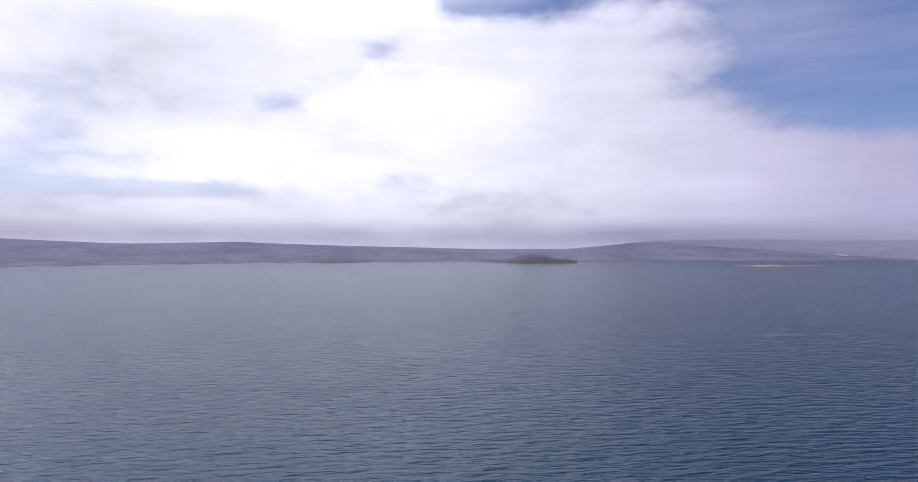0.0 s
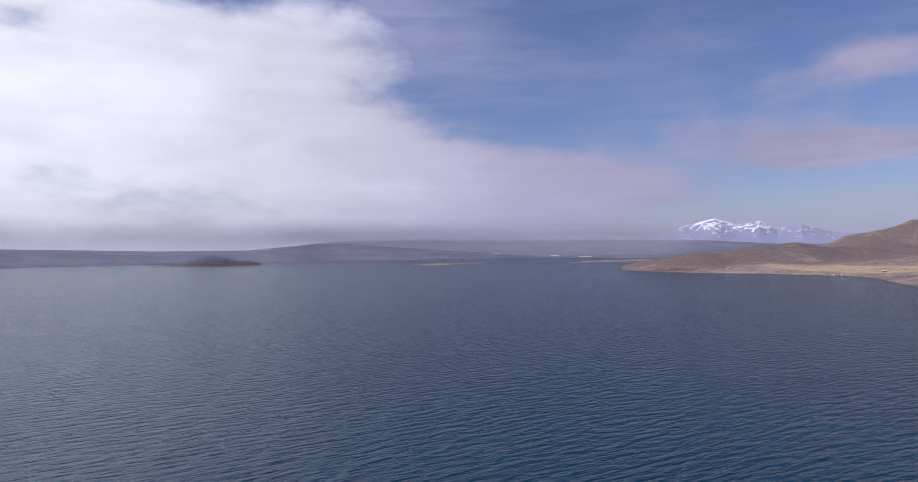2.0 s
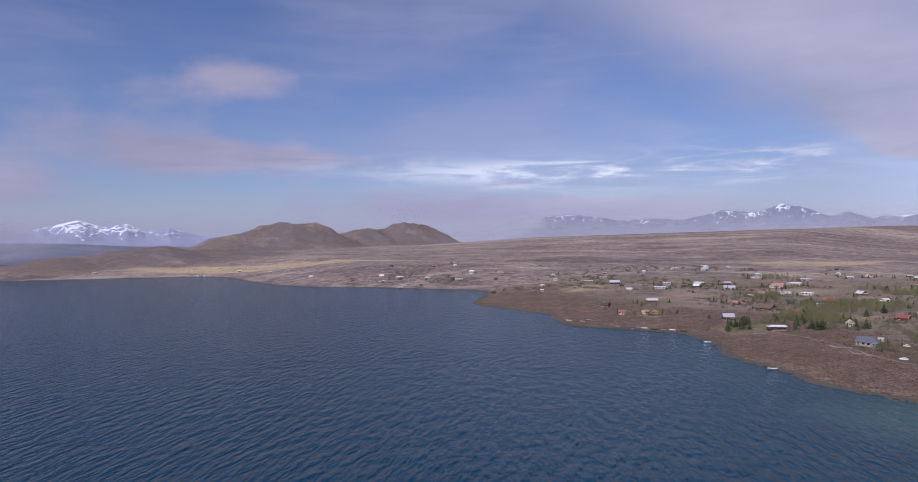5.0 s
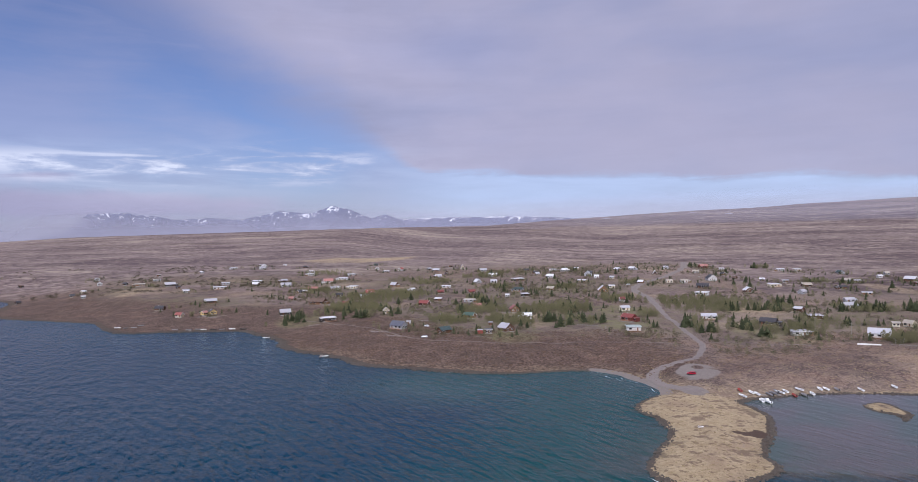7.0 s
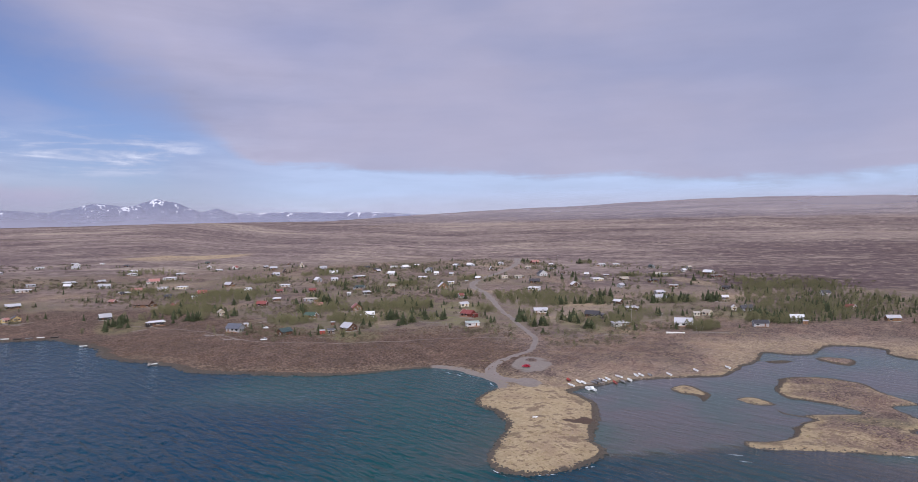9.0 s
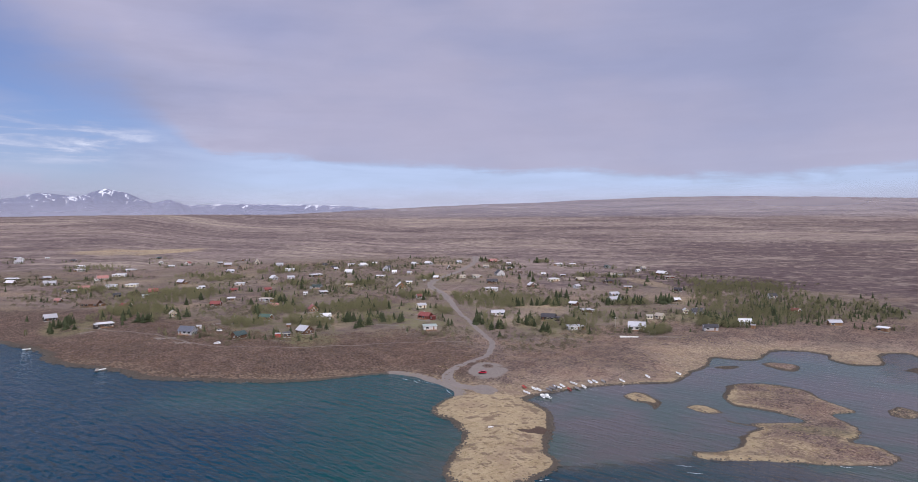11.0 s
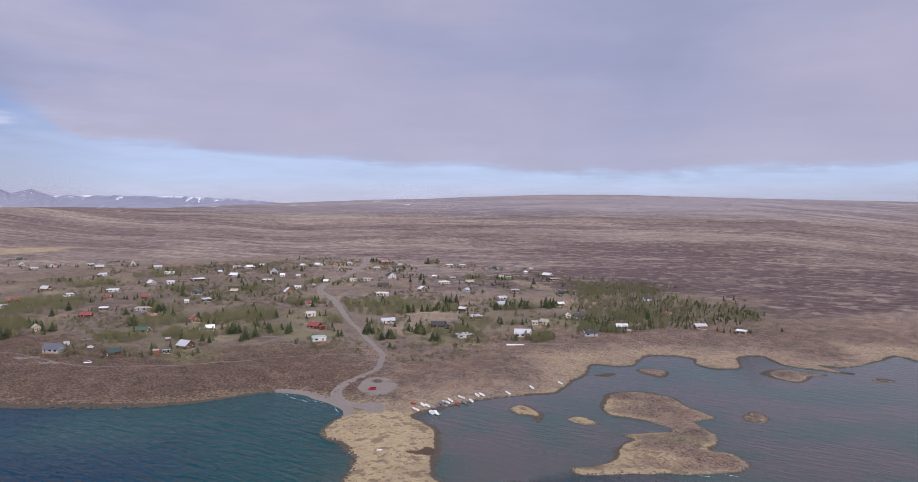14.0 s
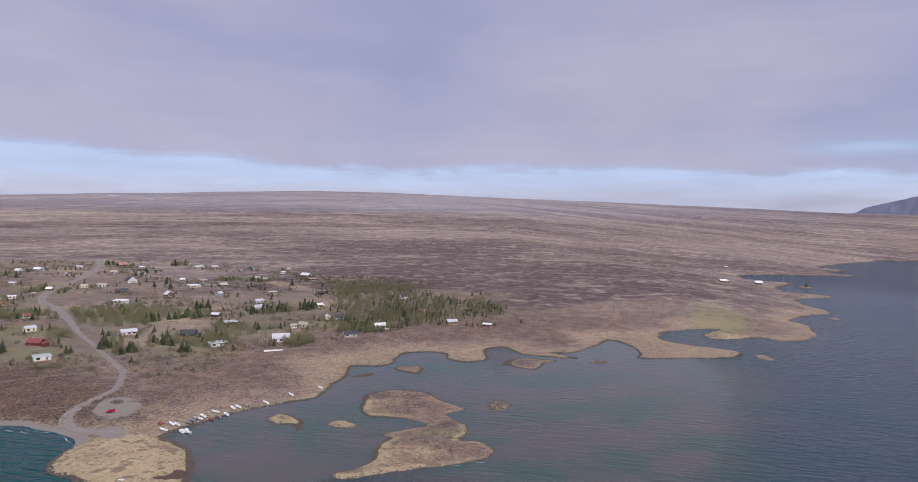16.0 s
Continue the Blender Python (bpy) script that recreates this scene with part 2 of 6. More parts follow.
def inside_and_distance(px, py, poly):
    """For many points: are they inside the outline, and how far are they from it."""
    if len(px) < 300:  # few points: all sides of the outline at once
        a, b = poly, np.roll(poly, -1, 0)
        d = b - a
        qx, qy = px[:, None] - a[None, :, 0], py[:, None] - a[None, :, 1]
        u = np.clip((qx * d[:, 0] + qy * d[:, 1]) / ((d * d).sum(1) + 1e-9), 0, 1)
        best = ((qx - u * d[:, 0]) ** 2 + (qy - u * d[:, 1]) ** 2).min(1)
        slope = d[:, 0] / np.where(d[:, 1] == 0, 1e-9, d[:, 1])
        cross = ((a[:, 1] > py[:, None]) != (b[:, 1] > py[:, None])) & (px[:, None] < slope * qy + a[:, 0])
        return cross.sum(1) % 2 == 1, np.sqrt(best)
    inside = np.zeros(len(px), bool)
    best = np.full(len(px), 1e12)
    for (x0, y0), (x1, y1) in zip(poly, np.roll(poly, -1, 0)):
        dx, dy = x1 - x0, y1 - y0
        u = np.clip(((px - x0) * dx + (py - y0) * dy) / (dx * dx + dy * dy + 1e-9), 0, 1)
        best = np.minimum(best, (px - x0 - u * dx) ** 2 + (py - y0 - u * dy) ** 2)
        if dy:
            cross = ((y0 > py) != (y1 > py)) & (px < dx * (py - y0) / dy + x0)
            inside ^= cross
    return inside, np.sqrt(best)


def hash2(ix, iy, seed):
    h = (ix.astype(np.int64) * 374761393 + iy.astype(np.int64) * 668265263 + seed * 982451653) & 0x7FFFFFFF
    h = ((h ^ (h >> 13)) * 1274126177) & 0x7FFFFFFF
    return ((h ^ (h >> 16)) & 0xFFFF) / 65535.0


def value_noise(x, y, seed=0):
    ix, iy = np.floor(x), np.floor(y)
    u, v = x - ix, y - iy
    u, v = u * u * (3 - 2 * u), v * v * (3 - 2 * v)
    a, b = hash2(ix, iy, seed), hash2(ix + 1, iy, seed)
    c, d = hash2(ix, iy + 1, seed), hash2(ix + 1, iy + 1, seed)
    return (a * (1 - u) + b * u) * (1 - v) + (c * (1 - u) + d * u) * v - 0.5


def fractal(x, y, size, octaves=4, seed=0, gain=0.5):
    out, amp = 0.0, 1.0
    for k in range(octaves):
        out = out + amp * value_noise(x / size + 17.3 * k, y / size - 9.1 * k, seed + k)
        size, amp = size / 2.03, amp * gain
    return out


def smooth(a, b, x):
    u = np.clip((x - a) / (b - a), 0, 1)
    return u * u * (3 - 2 * u)


def shore_distance(x, y):
    """Metres inland (positive) or out on the water (negative)."""
    wet, d = inside_and_distance(x, y, LAKE)
    s = np.where(wet, -d, d)
    for name, poly in ISLES.items():
        lo, hi = poly.min(0) - 150, poly.max(0) + 150
        near = (x > lo[0]) & (x < hi[0]) & (y > lo[1]) & (y < hi[1])
        if near.any():
            wet, d = inside_and_distance(x[near], y[near], poly)
            s[near] = np.maximum(s[near], np.where(wet, d, -d) - 0.3)
    rough = np.clip(np.hypot(x, y) / 400, 1, 5)
    return s + 0.4 + rough * (1.5 * fractal(x, y, 9.0, 3, 5) + 1.6 * fractal(x, y, 30.0, 2, 8))


# Skyline of the high ground: bearing (degrees, counter-clockwise from +y) and its height in degrees above the eye.
SKYLINE = [(-300, 0.3), (-240, 0.3), (-210, 0.4), (-192, 0.75), (-186, 0.9), (-178, 1.25), (-171, 1.5), (-160, 1.84), (-153, 2.04), (-146, 2.14),
           (-139, 1.92), (-134, 1.63), (-129, 1.45), (-122, 1.15), (-114, 0.66), (-103, 0.50), (-91, 0.34), (-82, 0.18), (-77, -0.02), (-72, -0.2), (-60, -0.25), (-50, -0.1), (-45, 0.2), (-33, 0.27),
           (-28, 0.22), (-22, 0.28), (-15, 0.12), (-11, -0.35), (-8, -0.75), (-1, -0.8), (5, -0.6), (10, -0.48), (19, -0.1), (27, -0.27), (35, 0.04), (60, 0.3)]
# Hills: bearing and distance of the top, height, half widths across and along the line of sight, share of flat top.
HILLS = [(-60.8, 2900, 139, 300, 260, 1.9), (-63.3, 2950, 118, 170, 220, 1.9), (-71.2, 3500, 152, 270, 300, 1.7), (-67.8, 3450, 122, 260, 300, 1.9),
         (-73.5, 3500, 70, 240, 300, 1.6), (-57.6, 2750, 60, 260, 300, 1.6),
         (-55.5, 2180, 52, 200, 210, 1.6), (-52.0, 2100, 55, 180, 190, 1.6), (-48.5, 2080, 50, 170, 170, 1.6), (-45.0, 2000, 38, 130, 150, 1.5),
         (-42.3, 1990, 24, 110, 90, 1.4), (-5.4, 2520, 26, 100, 120, 1.4), (-8.5, 2480, 14, 80, 60, 1.4), (11, 2420, 9, 70, 60, 1.4)]


def land_height(x, y, s=None):
    s = shore_distance(x, y) if s is None else s
    r = np.hypot(x, y)
    az = np.degrees(np.arctan2(-x, y))
    az = np.where(az > 60, az - 360, az)
    sky = np.interp(az, [a for a, _ in SKYLINE], [e for _, e in SKYLINE])
    # bank, then the rise through the village to the plain and the high ground behind it
    far_side = smooth(-45, -25, az)
    steep = smooth(-104, -120, az)
    rim = 4250 - 1150 * steep - 550 * far_side
    top = 80 + rim * np.tan(np.radians(sky))
    low = np.interp(r, [0, 350, 1000, 1400, 2500], [3, 4, 16, 26, 44])
    high = np.interp(r, [0, 350, 560, 700, 850, 1100, 1400, 2100, 2650], [2, 3, 8, 13, 18, 28, 54, 95, 125])
    slope = low + (high - low) * steep
    slope = slope - smooth(-128, -138, az) * np.interp(r, [340, 450, 800, 1100, 1500], [0, 1.7, 2.5, 2.5, 0])
    back = smooth(1500, 3100, r) ** 1.3
    slope = slope + (top - slope) * back
    slope = slope - 0.3 * (top - 60) * smooth(rim + 80, 5000, r) * (1 - far_side)
    z = 0.35 * smooth(0, 2.2, s) + 1.1 * smooth(1.5, 24, s)
    z = np.maximum(z, np.minimum(slope, 1.3 * smooth(2, 26, s) + 0.085 * np.clip(s - 14, 0, None) ** 1.05))
    z += 1.6 * fractal(x, y, 45, 3, 11) * smooth(6, 40, s) + 0.7 * fractal(x, y, 14, 3, 12) * smooth(2, 12, s)
    roll = 10 * fractal(x, y, 600, 4, 21, 0.55) * smooth(900, 1900, r) + 4.0 * fractal(x, y, 160, 3, 23) * smooth(700, 1500, r)
    roll *= 0.35 + 0.65 * smooth(-112, -128, az)
    z += roll * smooth(20, 200, s) * (1 - 0.75 * smooth(rim - 600, rim, r)) * (1 - 0.6 * far_side)
    for b, d, h, wide, deep, k in HILLS:
        cx, cy = -d * np.sin(np.radians(b)), d * np.cos(np.radians(b))
        ux, uy = cx / d, cy / d
        along, across = (x - cx) * ux + (y - cy) * uy, (x - cx) * uy - (y - cy) * ux
        q = np.sqrt((along / deep) ** 2 + (across / wide) ** 2) * (1 + 0.25 * fractal(x, y, 240, 3, 31))
        bump = np.clip(1 - (q / 1.45) ** k, 0, 1) ** 1.15 * h * (1 + 0.2 * fractal(x, y, 130, 5, 33, 0.62))
        z = np.maximum(z, np.minimum(bump, np.where(s > 0, 3 + 1.1 * s, 0)) + 0.25 * z)
    bed = np.where(s < 0, np.maximum(-6, 0.25 * s), 0)
    return np.where(s > 0, np.maximum(z, 0.02), bed)


# ---------------------------------------------------------------- materials
def material(name):
    m = bpy.data.materials.new(name)
    t = tree_of(m)
    place = node(t, "ShaderNodeTexCoord").outputs["Object"]
    bsdf = node(t, "ShaderNodeBsdfPrincipled")
    t.links.new(bsdf.outputs[0], node(t, "ShaderNodeOutputMaterial").inputs[0])
    return m, t, place, bsdf


def put(t, bsdf, colour=None, rough=None, height=None, depth=0.1, strength=1.0, spec=0.3, metal=0.0):
    if colour is not None:
        t.links.new(colour, bsdf.inputs["Base Color"])
    if isinstance(rough, bpy.types.NodeSocket):
        t.links.new(rough, bsdf.inputs["Roughness"])
    elif rough is not None:
        bsdf.inputs["Roughness"].default_value = rough
    if height is not None:
        b = node(t, "ShaderNodeBump", Height=height, Distance=depth, Strength=strength)
        t.links.new(b.outputs[0], bsdf.inputs["Normal"])
    bsdf.inputs["Specular IOR Level"].default_value = spec
    bsdf.inputs["Metallic"].default_value = metal


def attr(t, name):
    return node(t, "ShaderNodeAttribute", attribute_name=name).outputs["Fac"]


def painted(name, colour, rough=0.6, wear=0.18, scale=1.3, metal=0.0, spec=0.3):
    """Plain surface of one colour with stains and fine grain; differs a little from thing to thing."""
    m, t, place, bsdf = material(name)
    own = node(t, "ShaderNodeObjectInfo").outputs["Random"]
    big, fine = grain(t, place, scale, 5, 0.6), grain(t, place, scale * 14, 3)
    k = calc(t, "ADD", calc(t, "MULTIPLY", calc(t, "SUBTRACT", big, 0.5), 1.6), calc(t, "MULTIPLY", calc(t, "SUBTRACT", fine, 0.5), 0.8))
    k = calc(t, "ADD", calc(t, "MULTIPLY", k, wear), calc(t, "ADD", 0.92, calc(t, "MULTIPLY", own, 0.16)))
    c = node(t, "ShaderNodeVectorMath", operation="SCALE", i0=colour, Scale=k).outputs[0]
    put(t, bsdf, c, rough, fine, 0.01, 0.4, spec, metal)
    return m


def ribbed(name, colour, rough=0.45, pitch=0.28, metal=0.0):
    """Corrugated roofing sheet."""
    m, t, place, bsdf = material(name)
    own = node(t, "ShaderNodeObjectInfo").outputs["Random"]
    x = node(t, "ShaderNodeSeparateXYZ", Vector=place).outputs[0]
    rib = calc(t, "SINE", calc(t, "MULTIPLY", x, 6.283 / pitch))
    stain = grain(t, place, 0.7, 5, 0.6)
    k = calc(t, "ADD", calc(t, "MULTIPLY", calc(t, "SUBTRACT", stain, 0.5), 0.35), calc(t, "ADD", 0.9, calc(t, "MULTIPLY", own, 0.2)))
    c = node(t, "ShaderNodeVectorMath", operation="SCALE", i0=colour, Scale=k).outputs[0]
    put(t, bsdf, c, rough, rib, 0.03, 0.6, 0.4, metal)
    return m


def boarded(name, colour, pitch=0.16):
    """Stained timber boarding."""
    m, t, place, bsdf = material(name)
    own = node(t, "ShaderNodeObjectInfo").outputs["Random"]
    z = node(t, "ShaderNodeSeparateXYZ", Vector=place).outputs[2]
    board = calc(t, "FRACT", calc(t, "DIVIDE", z, pitch))
    stretched = node(t, "ShaderNodeVectorMath", operation="MULTIPLY", i0=place, i1=(1.2, 1.2, 9.0)).outputs[0]
    k = calc(t, "ADD", calc(t, "MULTIPLY", grain(t, stretched, 1.5, 5), 0.5), calc(t, "ADD", 0.68, calc(t, "MULTIPLY", own, 0.15)))
    c = node(t, "ShaderNodeVectorMath", operation="SCALE", i0=colour, Scale=k).outputs[0]
    put(t, bsdf, c, 0.7, ramp(t, board, 0.0, 0.2), 0.02, 0.7, 0.2)
    return m


# ---- plan of the village: x, y, length, turn, style, roof and walls
SHORE_ROW = [
    (466, -140, 11.9, -146, "gable slate grey"),
    (429, -161, 10.1, -70, "gable teal brown"),
    (414, -187, 5.6, -106, "flat dark brown"),
    (420, -203, 8.7, -77, "front grey brown"),
    (467, -243, 8.6, -115, "gable white white"),
    (490, -205, 10.0, -147, "gable green wood"),
    (419, -303, 12.0, -168, "gable red redbrown"),
    (378, -277, 10.3, -116, "flat sage white"),
    (402, -362, 11.4, -122, "gable grey white"),
    (361, -378, 12.0, -150, "gable dark dark"),
    (323, -364, 10.7, -114, "flat grey white"),
    (294, -398, 13.3, -143, "gable grey white"),
    (259, -435, 10.8, -135, "gable dark grey"),
    (254, -473, 9.7, -139, "gable white grey"),
    (209, -515, 10.0, -131, "gable grey wood"),
    (179, -519, 8.1, -180, "flat white wood"),
    (537, -104, 11.2, -86, "flat white dark"),
    (599, -78, 9.5, -85, "gable grey dark"),
]
MIDDLE_RIGHT = [
    (369, -431, 9.7, -121, "flat grey brown"),
    (402, -453, 8.8, -146, "gable white brown"),
    (392, -496, 14.4, -128, "gable grey white"),
    (417, -528, 9.9, -142, "gable grey grey"),
    (479, -544, 10.6, -92, "gable grey grey"),
    (437, -576, 10.0, -136, "flat grey wood"),
    (515, -513, 9.4, -116, "front white brown"),
    (513, -454, 13.9, -154, "flat white white"),
    (562, -498, 14.6, -127, "gable dark dark"),
    (618, -560, 12.2, -113, "front dark white"),
    (468, -334, 8.5, -119, "gable grey cream"),
    (514, -364, 5.1, -98, "gable red white"),
    (352, -535, 6.8, -152, "gable white brown"),
    (316, -493, 4.3, -138, "front white cream"),
    (307, -496, 9.5, -145, "gable dark grey"),
    (314, -441, 4.8, -139, "flat tan cream"),
    (309, -447, 7.1, -163, "gable tan cream"),
    (394, -601, 8.2, -129, "gable dark dark"),
    (307, -621, 9.0, -125, "gable dark white"),
    (253, -550, 6.9, -187, "gable red redbrown"),
    (486, -606, 8.8, -125, "gable dark brown"),
    (492, -715, 14.0, -141, "gable white brown"),
    (468, -695, 13.6, -127, "flat brown redbrown"),
]
MIDDLE_LEFT = [
    (586, -392, 11.4, -116, "front white wood"),
    (624, -467, 7.5, -136, "gable white wood"),
    (750, -479, 11.5, -120, "front grey grey"),
    (686, -430, 13.1, -140, "flat white tan"),
    (626, -354, 9.3, -128, "gable tan wood"),
    (747, -422, 10.4, -141, "gable white white"),
    (735, -371, 14.9, -88, "flat white dark"),
    (633, -320, 11.5, -122, "gable teal grey"),
    (594, -307, 8.6, -95, "flat grey dark"),
    (822, -377, 12.5, -122, "gable white grey"),
    (737, -339, 8.6, -134, "gable grey white"),
    (751, -324, 7.9, -86, "front white grey"),
    (649, -274, 8.0, -81, "gable red brown"),
    (589, -246, 11.4, -130, "flat tan grey"),
    (545, -235, 8.2, -105, "gable salmon redbrown"),
    (508, -253, 7.8, -105, "front redbrown wood"),
    (585, -200, 9.6, -113, "gable red redbrown"),
    (609, -222, 7.9, -126, "flat white brown"),
    (548, -154, 5.6, -92, "front tan tan"),
    (792, -232, 11.3, -121, "gable grey brown"),
    (728, -234, 6.8, -89, "flat white white"),
    (727, -275, 11.3, -125, "flat white white"),
]
BACK_LEFT = [
    (676, -249, 7.6, -126, "gable red brown"),
    (977, -352, 12.1, -91, "gable grey brown"),
    (970, -393, 11.0, -111, "aframe grey tan"),
    (913, -345, 8.6, -102, "aframe dark brown"),
    (887, -323, 10.0, -75, "gable grey grey"),
    (1051, -318, 8.0, -142, "front redbrown white"),
    (1025, -286, 12.1, -116, "flat white grey"),
    (718, -183, 10.2, -75, "gable redbrown brown"),
    (791, -181, 12.5, -127, "flat white cream"),
    (623, -137, 10.3, -100, "gable red brown"),
    (654, -116, 18.6, -98, "gable brown brown"),
    (694, -97, 8.0, -114, "gable salmon brown"),
    (784, -133, 12.9, -108, "gable salmon brown"),
    (878, -168, 14.9, -118, "gable salmon white"),
    (781, -158, 12.9, -105, "gable grey white"),
    (909, -194, 14.9, -119, "flat white white"),
    (999, -225, 12.1, -93, "flat white grey"),
    (1022, -169, 12.1, -81, "flat white white"),
    (764, -117, 11.3, -96, "flat white brown"),
    (856, -112, 14.0, -105, "gable grey white"),
    (928, -118, 9.9, -105, "gable grey brown"),
    (938, -84, 13.7, -121, "flat white dark"),
    (1264, -126, 12.1, -90, "front white white"),
    (705, -147, 7.6, -94, "gable dark dark"),
]
BACK_RIGHT = [
    (784, -548, 11.6, -160, "gable white grey"),
    (776, -566, 10.1, -130, "gable white grey"),
    (717, -558, 6.6, -116, "aframe white brown"),
    (760, -610, 7.9, -121, "gable grey white"),
    (742, -659, 14.4, -134, "gable salmon redbrown"),
    (694, -604, 8.9, -139, "gable tan grey"),
    (621, -503, 8.5, -132, "gable tan cream"),
    (614, -518, 9.8, -140, "gable tan white"),
    (695, -478, 6.1, -133, "gable grey tan"),
    (546, -579, 14.1, -107, "flat white cream"),
    (524, -601, 11.0, -127, "gable tan brown"),
    (661, -713, 10.2, -114, "flat white grey"),
    (647, -726, 10.2, -111, "flat white tan"),
    (598, -741, 10.0, -163, "gable teal grey"),
    (526, -664, 8.3, -145, "gable tan grey"),
    (539, -731, 6.6, -129, "gable white white"),
    (549, -756, 6.8, -129, "gable tan grey"),
    (586, -604, 6.1, -138, "gable white brown"),
    (824, -469, 10.7, -131, "flat grey white"),
    (809, -479, 9.1, -130, "gable white grey"),
    (804, -431, 8.8, -92, "gable dark wood"),
    (904, -399, 11.2, -141, "gable grey grey"),
    (826, -508, 7.8, -126, "flat white tan"),
]
WEST_CABINS = [
    (700, 25, 10.7, -96, "gable dark brown"),
    (632, 7, 7.6, -95, "gable redbrown tan"),
    (634, -13, 6.1, -62, "gable salmon yellow"),
    (636, -20, 7.2, -80, "front dark yellow"),
    (703, -20, 13.6, -101, "gable grey dark"),
    (853, -33, 14.9, -92, "flat white white"),
    (921, -44, 11.2, -82, "flat grey grey"),
    (832, 3, 8.7, -91, "gable grey tan"),
    (928, 22, 14.9, -59, "gable grey dark"),
    (952, 58, 13.9, -78, "flat tan wood"),
    (1107, 124, 7.2, -74, "front grey white"),
    (969, 124, 7.1, -56, "gable white tan"),
    (1185, 278, 12.1, -86, "gable white grey"),
    (1433, 377, 9.6, -56, "flat white white"),
    (1123, 344, 8.6, -77, "gable grey grey"),
    (1148, 402, 12.1, -40, "flat white brown"),
    (1111, 285, 12.1, -68, "flat sage cream"),
    (1017, 41, 11.4, -82, "flat tan grey"),
    (881, -78, 10.7, -106, "gable white brown"),
    (1233, -72, 11.9, -67, "flat grey white"),
    (1205, -117, 12.1, -82, "gable grey white"),
]
SMALL_CABINS = [
    (1199, -189, 8.5, -99, "gable dark brown"), (1086, -179, 9.0, -104, "flat white white"), (896, -170, 8.0, -96, "gable salmon cream"), (1178, -310, 8.5, -118, "gable teal dark"),
    (1095, -291, 7.0, -100, "front white white"), (715, -180, 7.0, -112, "gable redbrown brown"), (687, -168, 7.5, -96, "flat sage grey"), (712, -226, 5.5, -108, "flat white tan"),
    (1022, -356, 8.0, -104, "gable grey dark"), (1035, -398, 7.5, -120, "gable brown brown"), (600, -291, 4.5, -116, "flat white white"), (854, -444, 7.0, -110, "gable dark dark"),
    (793, -428, 6.0, -125, "gable grey brown"), (772, -496, 7.5, -118, "gable slate dark"), (711, -466, 6.5, -128, "gable white white"), (610, -419, 7.5, -121, "flat white cream"),
    (492, -402, 6.5, -134, "gable brown dark"), (707, -658, 7.0, -128, "flat white grey"), (654, -611, 6.5, -140, "gable dark wood"), (806, -482, 6.0, -124, "flat tan brown"),
    (516, -665, 7.5, -142, "gable grey tan"), (563, -614, 7.0, -131, "flat grey brown"), (615, -592, 5.5, -137, "gable brown brown"),
]
HEATH_CABINS = [
    (1287, 471, 8.0, -70, "gable dark brown"), (1100, 416, 7.0, -75, "gable grey dark"), (1033, 361, 8.0, -66, "flat grey brown"), (1051, 332, 6.0, -72, "gable dark dark"),
    (983, 301, 6.5, -73, "flat white tan"), (1296, 383, 7.5, -80, "gable redbrown brown"), (1162, 274, 8.0, -77, "flat white grey"), (1107, 219, 6.5, -84, "gable brown dark"),
    (926, 186, 6.0, -79, "gable dark brown"), (894, 229, 6.0, -76, "flat grey dark"), (1045, 114, 7.5, -84, "front white white"), (870, 111, 5.5, -83, "flat white grey"),
    (906, 127, 6.0, -90, "gable dark wood"), (1005, 79, 6.5, -85, "gable dark dark"), (1102, 42, 7.5, -88, "flat tan brown"), (1151, -19, 7.0, -91, "gable white grey"),
    (891, 12, 6.5, -95, "gable dark brown"), (829, 3, 6.0, -90, "flat white white"), (869, -110, 6.5, -97, "gable grey dark"), (1302, -124, 7.5, -95, "flat grey brown"),
    (1293, -166, 7.0, -97, "flat white white"), (758, -114, 5.5, -99, "gable dark wood"),
]
FAR_SHORE = [
    (1331, 1230, 10.2, -32, "flat white white"),
    (1378, 985, 6.8, -59, "flat white white"),
    (1380, 965, 6.8, -42, "front white white"),
    (1456, 923, 9.8, -36, "flat white brown"),
    (1369, 789, 8.9, -47, "gable grey brown"),
    (1164, 443, 10.0, -92, "gable white grey"),
    (1144, 403, 11.7, -63, "flat white white"),
    (1351, 354, 7.8, -102, "flat white white"),
    (1192, 599, 8.6, -45, "gable white grey"),
    (2, -1018, 12.1, -152, "gable white brown"),
    (-46, -1069, 11.3, 193, "gable white dark"),
    (-178, -1527, 12.1, 152, "flat dark brown"),
    (-1, -1333, 6.5, 190, "flat white dark"),
]


# heath, dry grass, moss, gravel, mud and shore stone, by what grows or lies where
ground_mat, t, place, bsdf = material("heath_and_grass")
grass, gravel, mud, stone, moss, green, haze_tint = (attr(t, k) for k in ("grass", "gravel", "mud", "stone", "moss", "green", "haze_tint"))
n1, n2, n3, n4 = grain(t, place, 0.02, 6, 0.6), grain(t, place, 0.11, 5, 0.6), grain(t, place, 0.7, 5, 0.65), grain(t, place, 3.2, 3, 0.6)
clump = calc(t, "ADD", calc(t, "MULTIPLY", n2, 0.45), calc(t, "ADD", calc(t, "MULTIPLY", n3, 0.75), calc(t, "MULTIPLY", n1, 0.35)))
patch = grain(t, place, 0.035, 6, 0.62)
heather = blend(t, ramp(t, n3, 0.35, 0.66), (0.105, 0.074, 0.069), (0.30, 0.220, 0.200))
